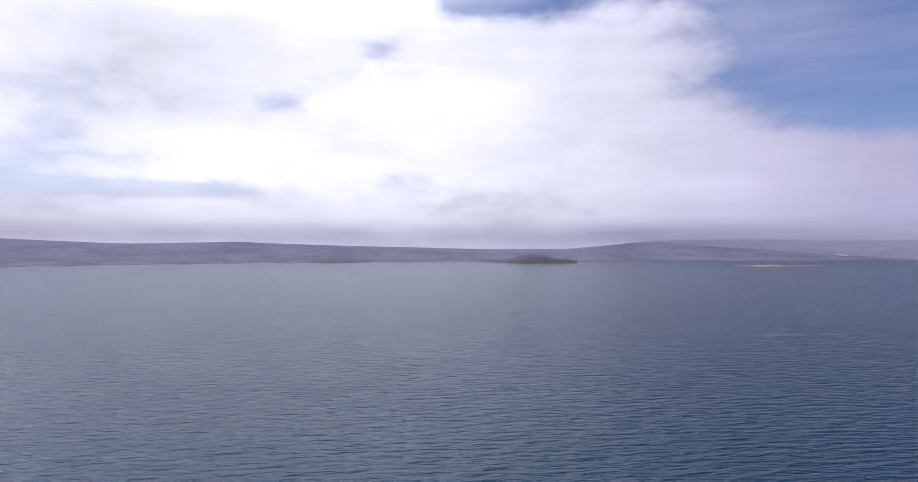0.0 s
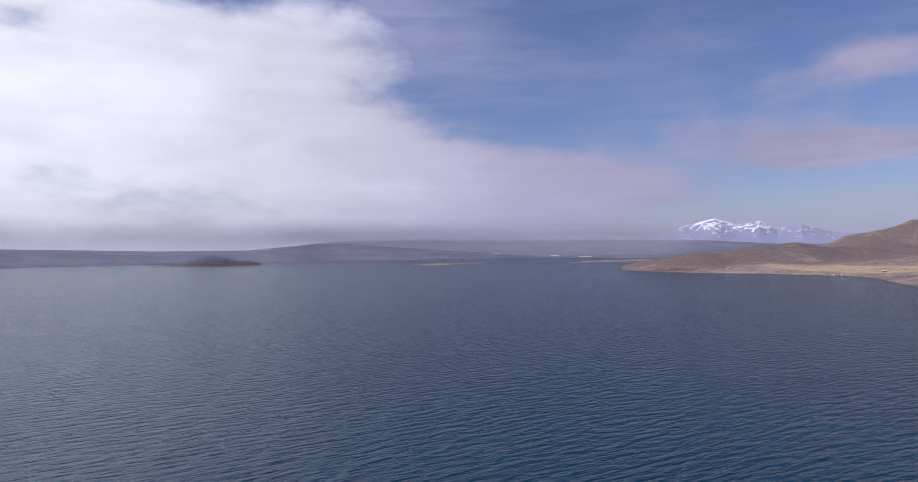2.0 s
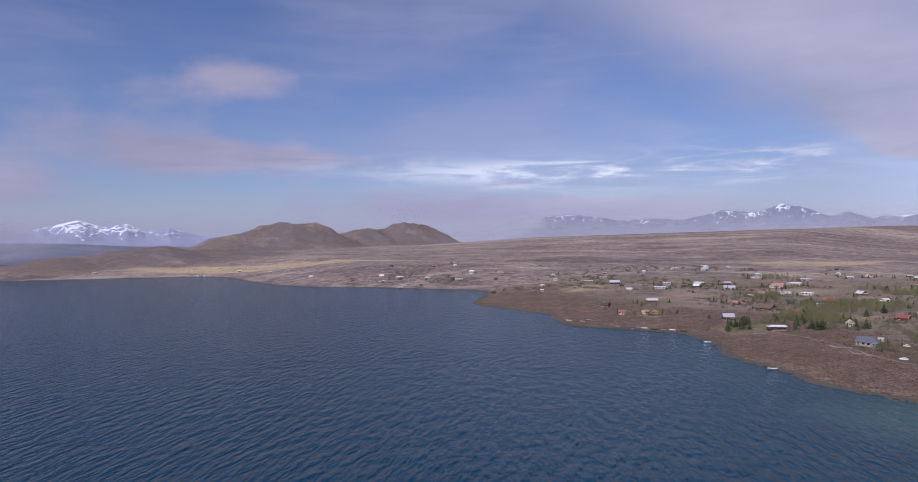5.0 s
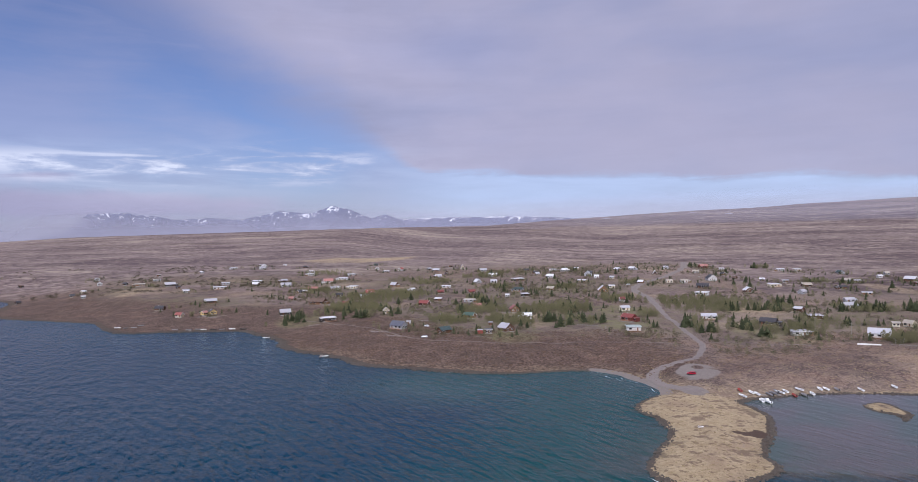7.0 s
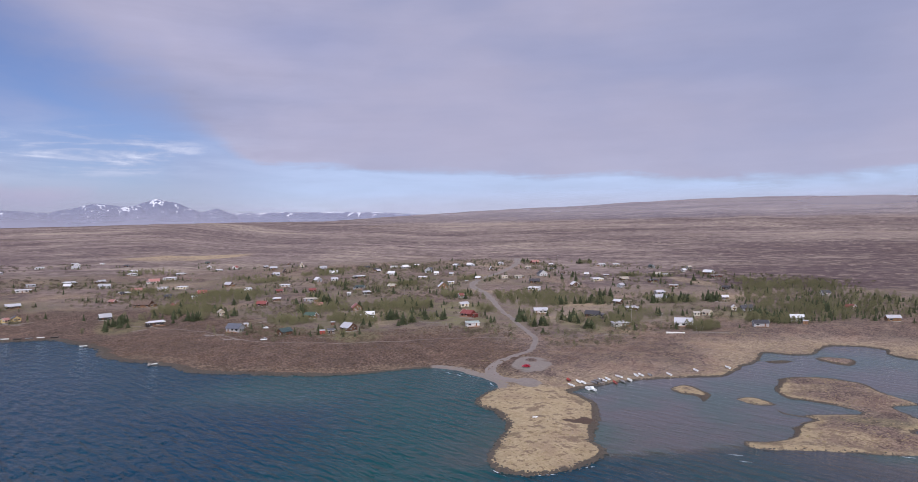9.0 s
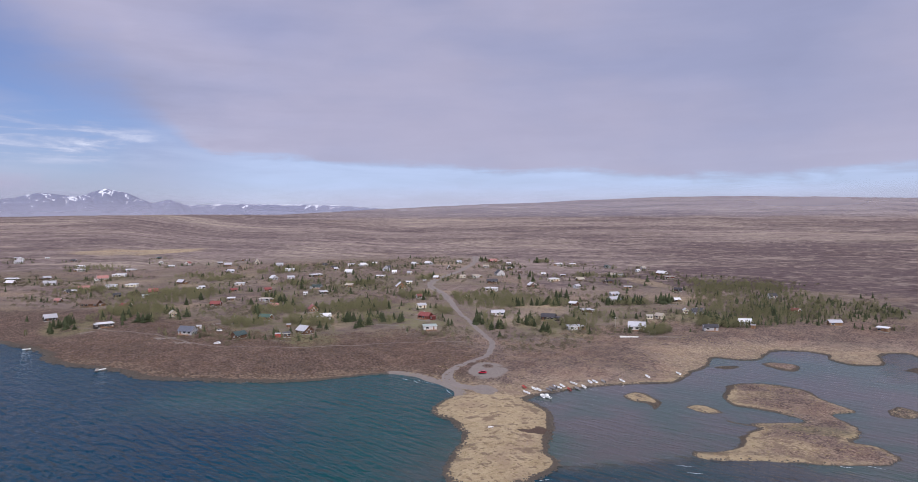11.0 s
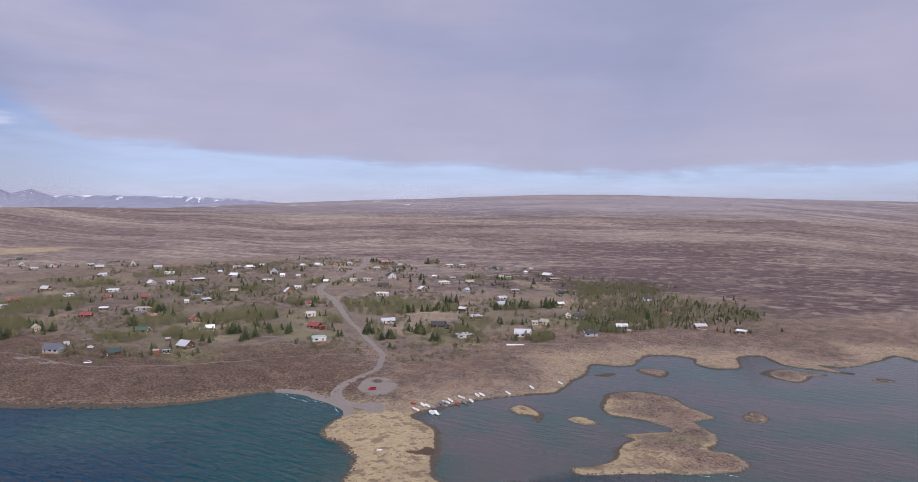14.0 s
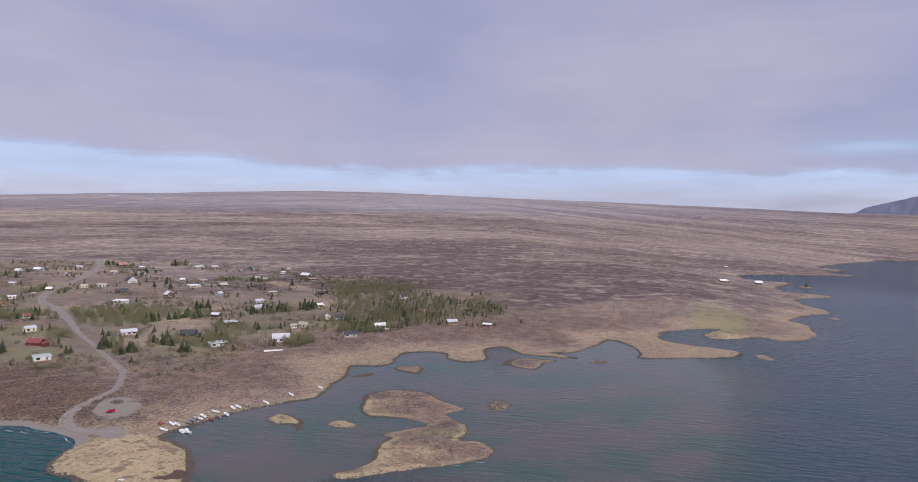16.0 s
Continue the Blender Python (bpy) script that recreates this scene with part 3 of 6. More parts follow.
heather = blend(t, calc(t, "MULTIPLY", ramp(t, patch, 0.50, 0.62), 0.45), heather, (0.19, 0.108, 0.078))
heather = blend(t, calc(t, "MULTIPLY", ramp(t, patch, 0.47, 0.36), 0.45), heather, (0.30, 0.24, 0.205))
fleck = grain(t, place, 1.5, 4, 0.7)
heather = blend(t, calc(t, "MULTIPLY", ramp(t, fleck, 0.51, 0.60), 0.7), heather, (0.40, 0.31, 0.225))
heather = blend(t, calc(t, "MULTIPLY", ramp(t, fleck, 0.49, 0.40), 0.7), heather, (0.075, 0.053, 0.046))
heather = blend(t, calc(t, "MULTIPLY", ramp(t, n2, 0.48, 0.66), 0.45), heather, (0.29, 0.215, 0.16))
level = node(t, "ShaderNodeCombineXYZ", X=attr(t, "along"), Y=attr(t, "up")).outputs[0]  # polar about the camera, so the streaks look level in its view
ling = attr(t, "ling")
heather = blend(t, calc(t, "MULTIPLY", ling, 0.68), heather, blend(t, ramp(t, n3, 0.38, 0.64), (0.036, 0.022, 0.018), (0.140, 0.090, 0.066)))
heather = node(t, "ShaderNodeVectorMath", operation="SCALE", i0=heather, Scale=calc(t, "ADD", 1.0, calc(t, "MULTIPLY", calc(t, "SUBTRACT", calc(t, "ADD", calc(t, "MULTIPLY", patch, 0.5), calc(t, "MULTIPLY", n2, 0.5)), 0.5), 2.0))).outputs[0]
dots = attr(t, "plain")
bog = calc(t, "ADD", calc(t, "MULTIPLY", grain(t, level, 0.009, 8, 0.64), 0.5), calc(t, "MULTIPLY", grain(t, level, 0.0026, 5, 0.55), 0.5))
lines = calc(t, "ADD", calc(t, "MULTIPLY", grain(t, level, 0.05, 6, 0.68), 0.55), calc(t, "MULTIPLY", grain(t, place, 0.11, 6, 0.7), 0.45))
moor = blend(t, ramp(t, lines, 0.42, 0.60), (0.145, 0.108, 0.105), (0.275, 0.212, 0.192))
moor = blend(t, calc(t, "MULTIPLY", ramp(t, bog, 0.51, 0.60), 0.72), moor, blend(t, ramp(t, lines, 0.44, 0.58), (0.255, 0.200, 0.165), (0.42, 0.345, 0.275)))
moor = blend(t, calc(t, "MULTIPLY", ramp(t, bog, 0.48, 0.39), 0.62), moor, (0.082, 0.056, 0.060))
moor = blend(t, calc(t, "MULTIPLY", attr(t, "peat"), 0.8), moor, blend(t, ramp(t, lines, 0.40, 0.62), (0.070, 0.046, 0.048), (0.175, 0.128, 0.122)))
rush = grain(t, level, 0.013, 5, 0.62, 0.2)
moor = blend(t, calc(t, "MULTIPLY", ramp(t, rush, 0.555, 0.605), 0.36), moor, (0.44, 0.36, 0.285))
moor = blend(t, calc(t, "MULTIPLY", ramp(t, rush, 0.44, 0.40), 0.40), moor, (0.070, 0.048, 0.050))
zone = grain(t, level, 0.0022, 4, 0.5, 0.3)
moor = blend(t, calc(t, "MULTIPLY", ramp(t, zone, 0.50, 0.60), 0.30), moor, (0.31, 0.245, 0.21))
moor = blend(t, calc(t, "MULTIPLY", ramp(t, zone, 0.49, 0.40), 0.42), moor, (0.105, 0.074, 0.078))
dash = grain(t, place, 0.055, 5, 0.64, 0.2)
moor = blend(t, calc(t, "MULTIPLY", ramp(t, dash, 0.575, 0.625), 0.36), moor, (0.40, 0.325, 0.26))
moor = blend(t, calc(t, "MULTIPLY", ramp(t, dash, 0.43, 0.385), 0.34), moor, (0.075, 0.052, 0.052))
heather = blend(t, ramp(t, calc(t, "ADD", dots, calc(t, "MULTIPLY", calc(t, "SUBTRACT", n1, 0.5), 0.6)), 0.25, 0.75), heather, moor)
straw = blend(t, ramp(t, calc(t, "ADD", calc(t, "MULTIPLY", n3, 0.5), calc(t, "MULTIPLY", n2, 0.5)), 0.32, 0.66), (0.32, 0.238, 0.142), (0.50, 0.396, 0.255))
straw = blend(t, calc(t, "MULTIPLY", ramp(t, grain(t, place, 0.045, 4, 0.6), 0.5, 0.66), 0.6), straw, (0.30, 0.215, 0.15))
straw = blend(t, calc(t, "MULTIPLY", ramp(t, grain(t, place, 0.42, 4, 0.6), 0.56, 0.64), 0.7), straw, (0.15, 0.10, 0.07))
straw = blend(t, calc(t, "MULTIPLY", ramp(t, n2, 0.53, 0.62), 0.8), straw, (0.17, 0.115, 0.085))
c = blend(t, ramp(t, calc(t, "ADD", calc(t, "MULTIPLY", grass, 1.3), calc(t, "SUBTRACT", clump, 0.77)), 0.15, 0.95), heather, straw)
c = blend(t, calc(t, "MULTIPLY", moss, ramp(t, n2, 0.35, 0.65)), c, (0.155, 0.135, 0.085))
c = blend(t, calc(t, "MULTIPLY", green, ramp(t, n2, 0.25, 0.6)), c, (0.22, 0.22, 0.095))
# Far land: distance haze put into the base colour as slate blue
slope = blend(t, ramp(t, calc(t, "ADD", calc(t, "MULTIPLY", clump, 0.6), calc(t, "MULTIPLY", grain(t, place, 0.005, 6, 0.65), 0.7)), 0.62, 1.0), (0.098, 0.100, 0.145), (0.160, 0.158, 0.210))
c = blend(t, ramp(t, haze_tint, 0.0, 1.0), c, slope)
c = blend(t, ramp(t, haze_tint, 1.2, 1.8), c, (0.085, 0.088, 0.12))
c = blend(t, ramp(t, calc(t, "ADD", stone, calc(t, "MULTIPLY", calc(t, "SUBTRACT", n3, 0.5), 0.9)), 0.35, 0.75), c, blend(t, n4, (0.045, 0.036, 0.030), (0.16, 0.126, 0.098)))
c = blend(t, ramp(t, calc(t, "ADD", gravel, calc(t, "MULTIPLY", calc(t, "SUBTRACT", n3, 0.5), 0.5)), 0.3, 0.7), c, blend(t, n3, (0.19, 0.158, 0.142), (0.30, 0.262, 0.235)))
c = blend(t, ramp(t, calc(t, "ADD", mud, calc(t, "MULTIPLY", calc(t, "SUBTRACT", n3, 0.5), 1.0)), 0.35, 0.7), c, blend(t, n3, (0.07, 0.046, 0.038), (0.13, 0.09, 0.07)))
c = blend(t, ramp(t, calc(t, "ADD", attr(t, "snow"), calc(t, "MULTIPLY", calc(t, "SUBTRACT", n2, 0.5), 1.2)), 0.45, 0.6), c, (0.5, 0.51, 0.56))
put(t, bsdf, c, 0.95, calc(t, "ADD", calc(t, "MULTIPLY", n3, 1.2), calc(t, "MULTIPLY", n4, 0.4)), 0.9, 0.9, 0.1)

water_mat, t, place, bsdf = material("lake_water")
shallow, murk, lee = attr(t, "shallow"), attr(t, "murk"), attr(t, "lee")
swell = node(t, "ShaderNodeVectorMath", operation="MULTIPLY", i0=node(t, "ShaderNodeVectorRotate", Vector=place, Axis=(0, 0, 1), Angle=radians(-6)).outputs[0], i1=(0.30, 1.0, 1.0)).outputs[0]
w1, w2, w3, gust = grain(t, swell, 0.30, 2, 0.45, 0.15), grain(t, swell, 0.85, 2, 0.5, 0.2), grain(t, swell, 2.6, 2, 0.5), grain(t, place, 0.012, 4, 0.6)
deep = blend(t, gust, (0.0025, 0.025, 0.050), (0.004, 0.035, 0.064))
c = blend(t, shallow, deep, (0.004, 0.047, 0.050))
c = blend(t, murk, c, blend(t, ramp(t, grain(t, place, 0.022, 5, 0.6), 0.38, 0.62), (0.074, 0.063, 0.061), (0.036, 0.062, 0.050)))
calm = calc(t, "SUBTRACT", 1.0, calc(t, "MAXIMUM", calc(t, "MULTIPLY", murk, 0.93), calc(t, "MAXIMUM", calc(t, "MULTIPLY", lee, 0.72), calc(t, "MULTIPLY", shallow, 0.45))))
waves = calc(t, "ADD", calc(t, "MULTIPLY", w1, 1.8), calc(t, "ADD", calc(t, "MULTIPLY", w2, 0.55), calc(t, "MULTIPLY", w3, 0.14)))
waves = calc(t, "MULTIPLY", waves, calc(t, "MULTIPLY", calm, calc(t, "ADD", 0.6, calc(t, "MULTIPLY", gust, 0.8))))
put(t, bsdf, c, 0.14, waves, 1.75, 1.0, 0.36)
bsdf.inputs["IOR"].default_value = 1.33

rock_mat = painted("basalt_stone", (0.078, 0.064, 0.053), 0.85, 0.5, 0.9)
track_mat = painted("worn_earth", (0.190, 0.150, 0.132), 0.95, 0.5, 0.5)
gravel_mat = painted("road_gravel", (0.225, 0.188, 0.172), 0.95, 0.35, 0.35)


# far mountains: basalt with blue haze put into its colour, old snow in gullies and on shoulders
def mountain_material(name, hazed_rock, hazed_rock2, snow_line, snow_amount, spread=60.0, flat=0.35, size=0.022):
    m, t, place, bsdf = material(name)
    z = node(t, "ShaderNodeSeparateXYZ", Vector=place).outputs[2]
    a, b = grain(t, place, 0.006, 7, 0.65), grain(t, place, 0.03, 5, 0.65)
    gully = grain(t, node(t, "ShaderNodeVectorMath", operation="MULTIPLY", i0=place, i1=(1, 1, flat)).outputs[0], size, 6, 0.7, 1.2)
    c = blend(t, a, hazed_rock, hazed_rock2)
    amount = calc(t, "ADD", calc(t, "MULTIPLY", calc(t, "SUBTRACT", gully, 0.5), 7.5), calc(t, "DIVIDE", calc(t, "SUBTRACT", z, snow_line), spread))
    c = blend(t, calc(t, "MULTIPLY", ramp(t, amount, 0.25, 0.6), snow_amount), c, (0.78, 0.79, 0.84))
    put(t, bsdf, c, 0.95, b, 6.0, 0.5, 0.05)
    return m


snow_mountain = mountain_material("hazed_snowy_rock", (0.20, 0.215, 0.33), (0.27, 0.28, 0.40), 158, 0.85, 80.0)
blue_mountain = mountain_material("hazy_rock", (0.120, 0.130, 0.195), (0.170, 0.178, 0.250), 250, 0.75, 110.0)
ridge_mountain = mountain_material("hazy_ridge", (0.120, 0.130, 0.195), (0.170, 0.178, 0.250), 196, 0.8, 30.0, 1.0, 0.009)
bare_mountain = mountain_material("hazed_bare_rock", (0.12, 0.125, 0.18), (0.16, 0.16, 0.215), 900, 0.0)


# ---------------------------------------------------------------- ground, lake, mountains
def mesh_of(name, verts, faces, mat, smooth_faces=True, layers=None):
    me = bpy.data.meshes.new(name)
    verts, faces = np.asarray(verts, np.float32), np.asarray(faces, np.int32)
    me.vertices.add(len(verts))
    me.vertices.foreach_set("co", verts.ravel())
    me.loops.add(faces.size)
    me.loops.foreach_set("vertex_index", faces.ravel())
    me.polygons.add(len(faces))
    me.polygons.foreach_set("loop_start", np.arange(0, faces.size, faces.shape[1], dtype=np.int32))
    me.polygons.foreach_set("loop_total", np.full(len(faces), faces.shape[1], np.int32))
    me.polygons.foreach_set("use_smooth", np.full(len(faces), smooth_faces))
    me.update(calc_edges=True)
    for key, values in (layers or {}).items():
        me.attributes.new(key, "FLOAT", "POINT").data.foreach_set("value", np.asarray(values, np.float32))
    me.materials.append(mat)
    return me


def polar(bearings, radii, wrap=True):
    """Points and faces of a round sheet, finer near its middle."""
    b, r = np.meshgrid(np.radians(bearings), radii)
    n, m = len(radii), len(bearings)
    i, j = np.meshgrid(np.arange(n - 1), np.arange(m if wrap else m - 1), indexing="ij")
    j2 = (j + 1) % m
    faces = np.stack([i * m + j, (i + 1) * m + j, (i + 1) * m + j2, i * m + j2], -1).reshape(-1, 4)
    return -(r * np.sin(b)).ravel(), (r * np.cos(b)).ravel(), faces


ROAD = [(285, -237), (293, -255), (308, -272), (326, -288), (347, -299), (387, -321), (435, -348), (477, -373), (523, -400), (561, -417),
        (583, -428), (621, -464), (669, -528), (715, -588), (767, -646), (830, -700)]
TRACK_WEST = [(322, -284), (341, -262), (354, -243), (373, -196), (394, -160), (412, -141), (454, -129), (506, -113), (552, -88)]
TRACK_EAST = [(327, -291), (321, -315), (306, -333), (283, -360), (268, -384), (254, -403), (239, -421)]
TRACK_BEACH = [(285, -237), (284, -225), (277, -214), (263, -207), (250, -207), (238, -211)]
POINT_PATH = [(238, -212), (218, -196), (203, -183), (194, -174), (183, -175), (174, -171), (166, -158), (163, -145)]
FOOTPATH = [(355, -245), (386, -262), (405, -273)]


def drawn(points, steps=10):
    p = np.array([points[0]] + points + [points[-1]], float)
    out = []
    for a, b, c, d in zip(p, p[1:], p[2:], p[3:]):
        for k in range(steps):
            u = k / steps
            out.append(0.5 * (2 * b + (c - a) * u + (2 * a - 5 * b + 4 * c - d) * u * u + (3 * b - a - 3 * c + d) * u ** 3))
    return np.array(out + [p[-1]])


def line_distance(x, y, points):
    best = np.full(len(x), 1e12)
    line = drawn(points, 4)
    for (x0, y0), (x1, y1) in zip(line, line[1:]):
        dx, dy = x1 - x0, y1 - y0
        u = np.clip(((x - x0) * dx + (y - y0) * dy) / (dx * dx + dy * dy + 1e-9), 0, 1)
        best = np.minimum(best, (x - x0 - u * dx) ** 2 + (y - y0 - u * dy) ** 2)
    return np.sqrt(best)


def oval(x, y, cx, cy, a, b, turn=0.0):
    """1 in the middle of an oval patch, falling to 0 at its rim."""
    c, s = math.cos(radians(turn)), math.sin(radians(turn))
    u, v = ((x - cx) * c + (y - cy) * s) / a, (-(x - cx) * s + (y - cy) * c) / b
    return smooth(1.25, 0.75, np.hypot(u, v))


bearings = np.concatenate([np.arange(-196, 44, 0.24), np.arange(44, 164, 1.5)])
radii = np.concatenate([110 * 1.0052 ** np.arange(0, 270), 447 * 1.0092 ** np.arange(0, 266)])
gx, gy, faces = polar(bearings, radii)
gs = shore_distance(gx, gy)
gz = land_height(gx, gy, gs)
gr = np.hypot(gx, gy)
east = smooth(345, 255, gx) * smooth(1400, 900, gr)
n_big, n_mid = fractal(gx, gy, 230, 4, 41), fractal(gx, gy, 60, 4, 43)
turn_ = np.arctan2(-gx, gy) - np.where(np.arctan2(-gx, gy) > 1.05, 2 * np.pi, 0)
beyond = 270 * smooth(-128, -137, np.degrees(turn_))
plain = smooth(850, 1250 - 0.4 * beyond, gr + beyond)
grass = east * smooth(50, 3, gs + 44 * n_mid) * 0.40 + (1 - east) * (0.25 * smooth(22, 10, gs)) * smooth(520, 430, gr)
grass_point = oval(gx, gy, 195, -165, 60, 60)
grass = np.maximum(grass, 0.95 * grass_point)
village = smooth(70, 120, gs) * (1 - plain) * (1 - smooth(250, 100, gx))
n_fine = fractal(gx, gy, 26, 4, 45, 0.6)
# land across the lake, which takes the haze-blue base colour
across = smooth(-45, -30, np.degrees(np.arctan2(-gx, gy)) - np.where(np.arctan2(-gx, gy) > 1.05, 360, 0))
n_band = fractal(turn_ * 620, gr, 26, 5, 49, 0.66) + 0.45 * fractal(turn_ * 260, gr, 150, 2, 59)  # noise stretched round the camera's place, so its bands look level from there
grass += village * (0.03 + 0.75 * n_mid) + plain * (0.04 + 0.2 * n_big + 0.15 * n_mid + 0.15 * n_band)
hill = np.zeros(len(gx))
for b, d, h, wide, deep, k in HILLS:
    hill = np.maximum(hill, oval(gx, gy, -d * math.sin(radians(b)), d * math.cos(radians(b)), 1.25 * wide, 1.25 * deep, b))
fields = 0.62 * oval(gx, gy, 1500, 880, 60, 400, 12) + 0.50 * oval(gx, gy, 1410, -330, 95, 120, -13)
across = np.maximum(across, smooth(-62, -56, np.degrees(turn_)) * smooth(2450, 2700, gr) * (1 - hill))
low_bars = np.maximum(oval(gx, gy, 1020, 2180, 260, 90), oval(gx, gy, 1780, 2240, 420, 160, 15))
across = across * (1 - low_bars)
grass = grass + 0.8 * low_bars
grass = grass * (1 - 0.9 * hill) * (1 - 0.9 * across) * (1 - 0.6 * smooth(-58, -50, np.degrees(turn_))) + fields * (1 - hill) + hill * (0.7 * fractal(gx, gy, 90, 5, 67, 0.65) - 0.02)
grass += 0.35 * oval(gx, gy, 460, -640, 14, 55, 60)
on_isle = np.zeros(len(gx))
for name in ("small", "strip", "large", "round", "reef", "hook", "bank", "knoll", "pond"):
    cx, cy = ISLES[name].mean(0)
    on_isle = np.maximum(on_isle, oval(gx, gy, cx, cy, *(0.75 * np.ptp(ISLES[name], 0) + 6)))
grass = grass * (1 - on_isle) + on_isle * (0.02 + 1.2 * n_mid + 0.5 * smooth(7, 1.5, gs))
grass -= 0.5 * oval(gx, gy, 160, -322, 22, 12, 40) + 0.35 * oval(gx, gy, 114, -284, 18, 14) + 0.4 * oval(gx, gy, 188, -262, 7, 5) + 0.3 * oval(gx, gy, 108, -258, 18, 9)
gravel = np.zeros(len(gx))
for line, half in ((ROAD, 1.5 + 2.2 * smooth(520, 700, gr)), (TRACK_BEACH, 2.6)):
    gravel = np.maximum(gravel, smooth(half + 1.2, half - 0.6, line_distance(gx, gy, line)))
for line in (TRACK_WEST, TRACK_EAST, FOOTPATH):
    gravel = np.maximum(gravel, (0.48 + 0.5 * n_fine) * smooth(1.9, 0.3, line_distance(gx, gy, line)))
gravel = np.maximum(gravel, 0.42 * smooth(1.3, 0.3, line_distance(gx, gy, POINT_PATH)))
dice = random.Random(31)
for row in SHORE_ROW + MIDDLE_RIGHT + MIDDLE_LEFT + BACK_LEFT + BACK_RIGHT + WEST_CABINS:  # yards and drives of bare gravel
    hx_, hy_ = row[0], row[1]
    near = math.hypot(hx_, hy_)
    if dice.random() < 0.6:
        k, swing = 1 - dice.uniform(5, 13) / near, dice.uniform(-9, 9)
        gravel = np.maximum(gravel, dice.uniform(0.4, 0.75) * oval(gx, gy, hx_ * k - hy_ / near * swing, hy_ * k + hx_ / near * swing, dice.uniform(4, 11), dice.uniform(2, 4.5), row[3] + dice.uniform(-40, 40)))
gravel = np.maximum(gravel, oval(gx, gy, 265, -232, 16, 10.5, -42) * np.clip(0.72 + 1.2 * n_fine, 0, 1) * (1 - 0.8 * oval(gx, gy, 271, -237, 4.5, 3.0, -42)))
gravel = np.maximum(gravel, oval(gx, gy, 242, -209, 9, 5, -25))
gravel = np.maximum(gravel, smooth(9, 5, gs + 2 * n_mid) * oval(gx, gy, 278, -200, 36, 12, -8))
for fx, fy, fa, fb, ft in ((461, -124, 9, 3.0, 55), (441, -129, 8, 2.6, 40), (489, -172, 11, 4.0, 60)):  # drives of pale gravel by the slate-roofed house
    gravel = np.maximum(gravel, 0.7 * oval(gx, gy, fx, fy, fa, fb, ft))
mud = 1.0 * oval(gx, gy, 182, -186, 5.5, 3.0, -45) + 1.2 * oval(gx, gy, 180.0, -185.5, 6.5, 3.4, 45) + 1.0 * oval(gx, gy, 184.0, -180.0, 4.0, 2.4, 20) + 0.9 * n_fine * oval(gx, gy, 180, -184, 10, 9) + 0.8 * oval(gx, gy, 281, -234, 3.5, 2.5)
far_rim = np.clip(gr / 380, 1, 2.4)
stone = smooth((2.0 + 4.0 * (1 - east)) * far_rim, (0.2 + 1.4 * (1 - east)) * far_rim, gs + 3.5 * n_fine) * (1 - 0.8 * oval(gx, gy, 278, -200, 36, 12, -8))
stone = np.where(gs < 0, 1.0, stone)
moss = np.clip(village * (0.5 + 1.5 * fractal(gx, gy, 90, 3, 47)) + 0.35 * east * smooth(8, 1, gs), 0, 1)
green = oval(gx, gy, 1, -677, 26, 75, 5) * 0.5 + oval(gx, gy, 425, -283, 7, 9) + 0.25 * oval(gx, gy, 112, -268, 14, 6, 30)
for fx, fy in ((560, -85), (405, -195), (400, -285), (330, -350), (300, -470), (470, -330)):
    green += 0.35 * oval(gx, gy, fx, fy, 30, 18)
west = 0.84 * (gy + 255) + 0.54 * (gx - 295)  # metres west of the road's line
ling = smooth(-25, 35, west + 30 * n_mid) * smooth(1250, 850, gr) * (0.55 + 0.45 * smooth(130, 80, gs)) * (1 - grass_point)
ling = np.maximum(ling, 0.62 * east * smooth(14, 40, gs + 34 * n_mid) * smooth(700, 560, gr))
ling = np.maximum(np.maximum(ling, 0.75 * hill), 0.5 * on_isle * smooth(2, 8, gs + 8 * n_mid))
snow = np.zeros(len(gx))
for b, d, a in ((-14.5, 3650, 40), (-16.8, 3520, 25), (-19.5, 3690, 60), (-21.0, 3600, 30), (-24.0, 3620, 45), (-28.6, 3600, 70), (-33.5, 3640, 50), (-36.0, 3600, 80), (26.8, 3650, 60), (-9.5, 3600, 60)):
    snow = np.maximum(snow, oval(gx, gy, -d * math.sin(radians(b)), d * math.cos(radians(b)), 0.55 * a, 11, b))
for b, d, a in ((-124, 2350, 40), (-131, 2500, 30), (-133.5, 2300, 22), (-127, 2700, 45), (-141, 2800, 24), (-118, 2600, 40)):
    snow = np.maximum(snow, oval(gx, gy, -d * math.sin(radians(b)), d * math.cos(radians(b)), 0.6 * a, 8, b))
peat = np.clip(smooth(-134, -150, np.degrees(turn_)) * smooth(430, 560, gr) * smooth(1500, 1050, gr) + 0.7 * n_big, 0, 1) * smooth(50, 120, gs) * smooth(-112, -132, np.degrees(turn_))
keep = (gs[faces] > -45).any(1) | (gr[faces] > 4800).any(1)
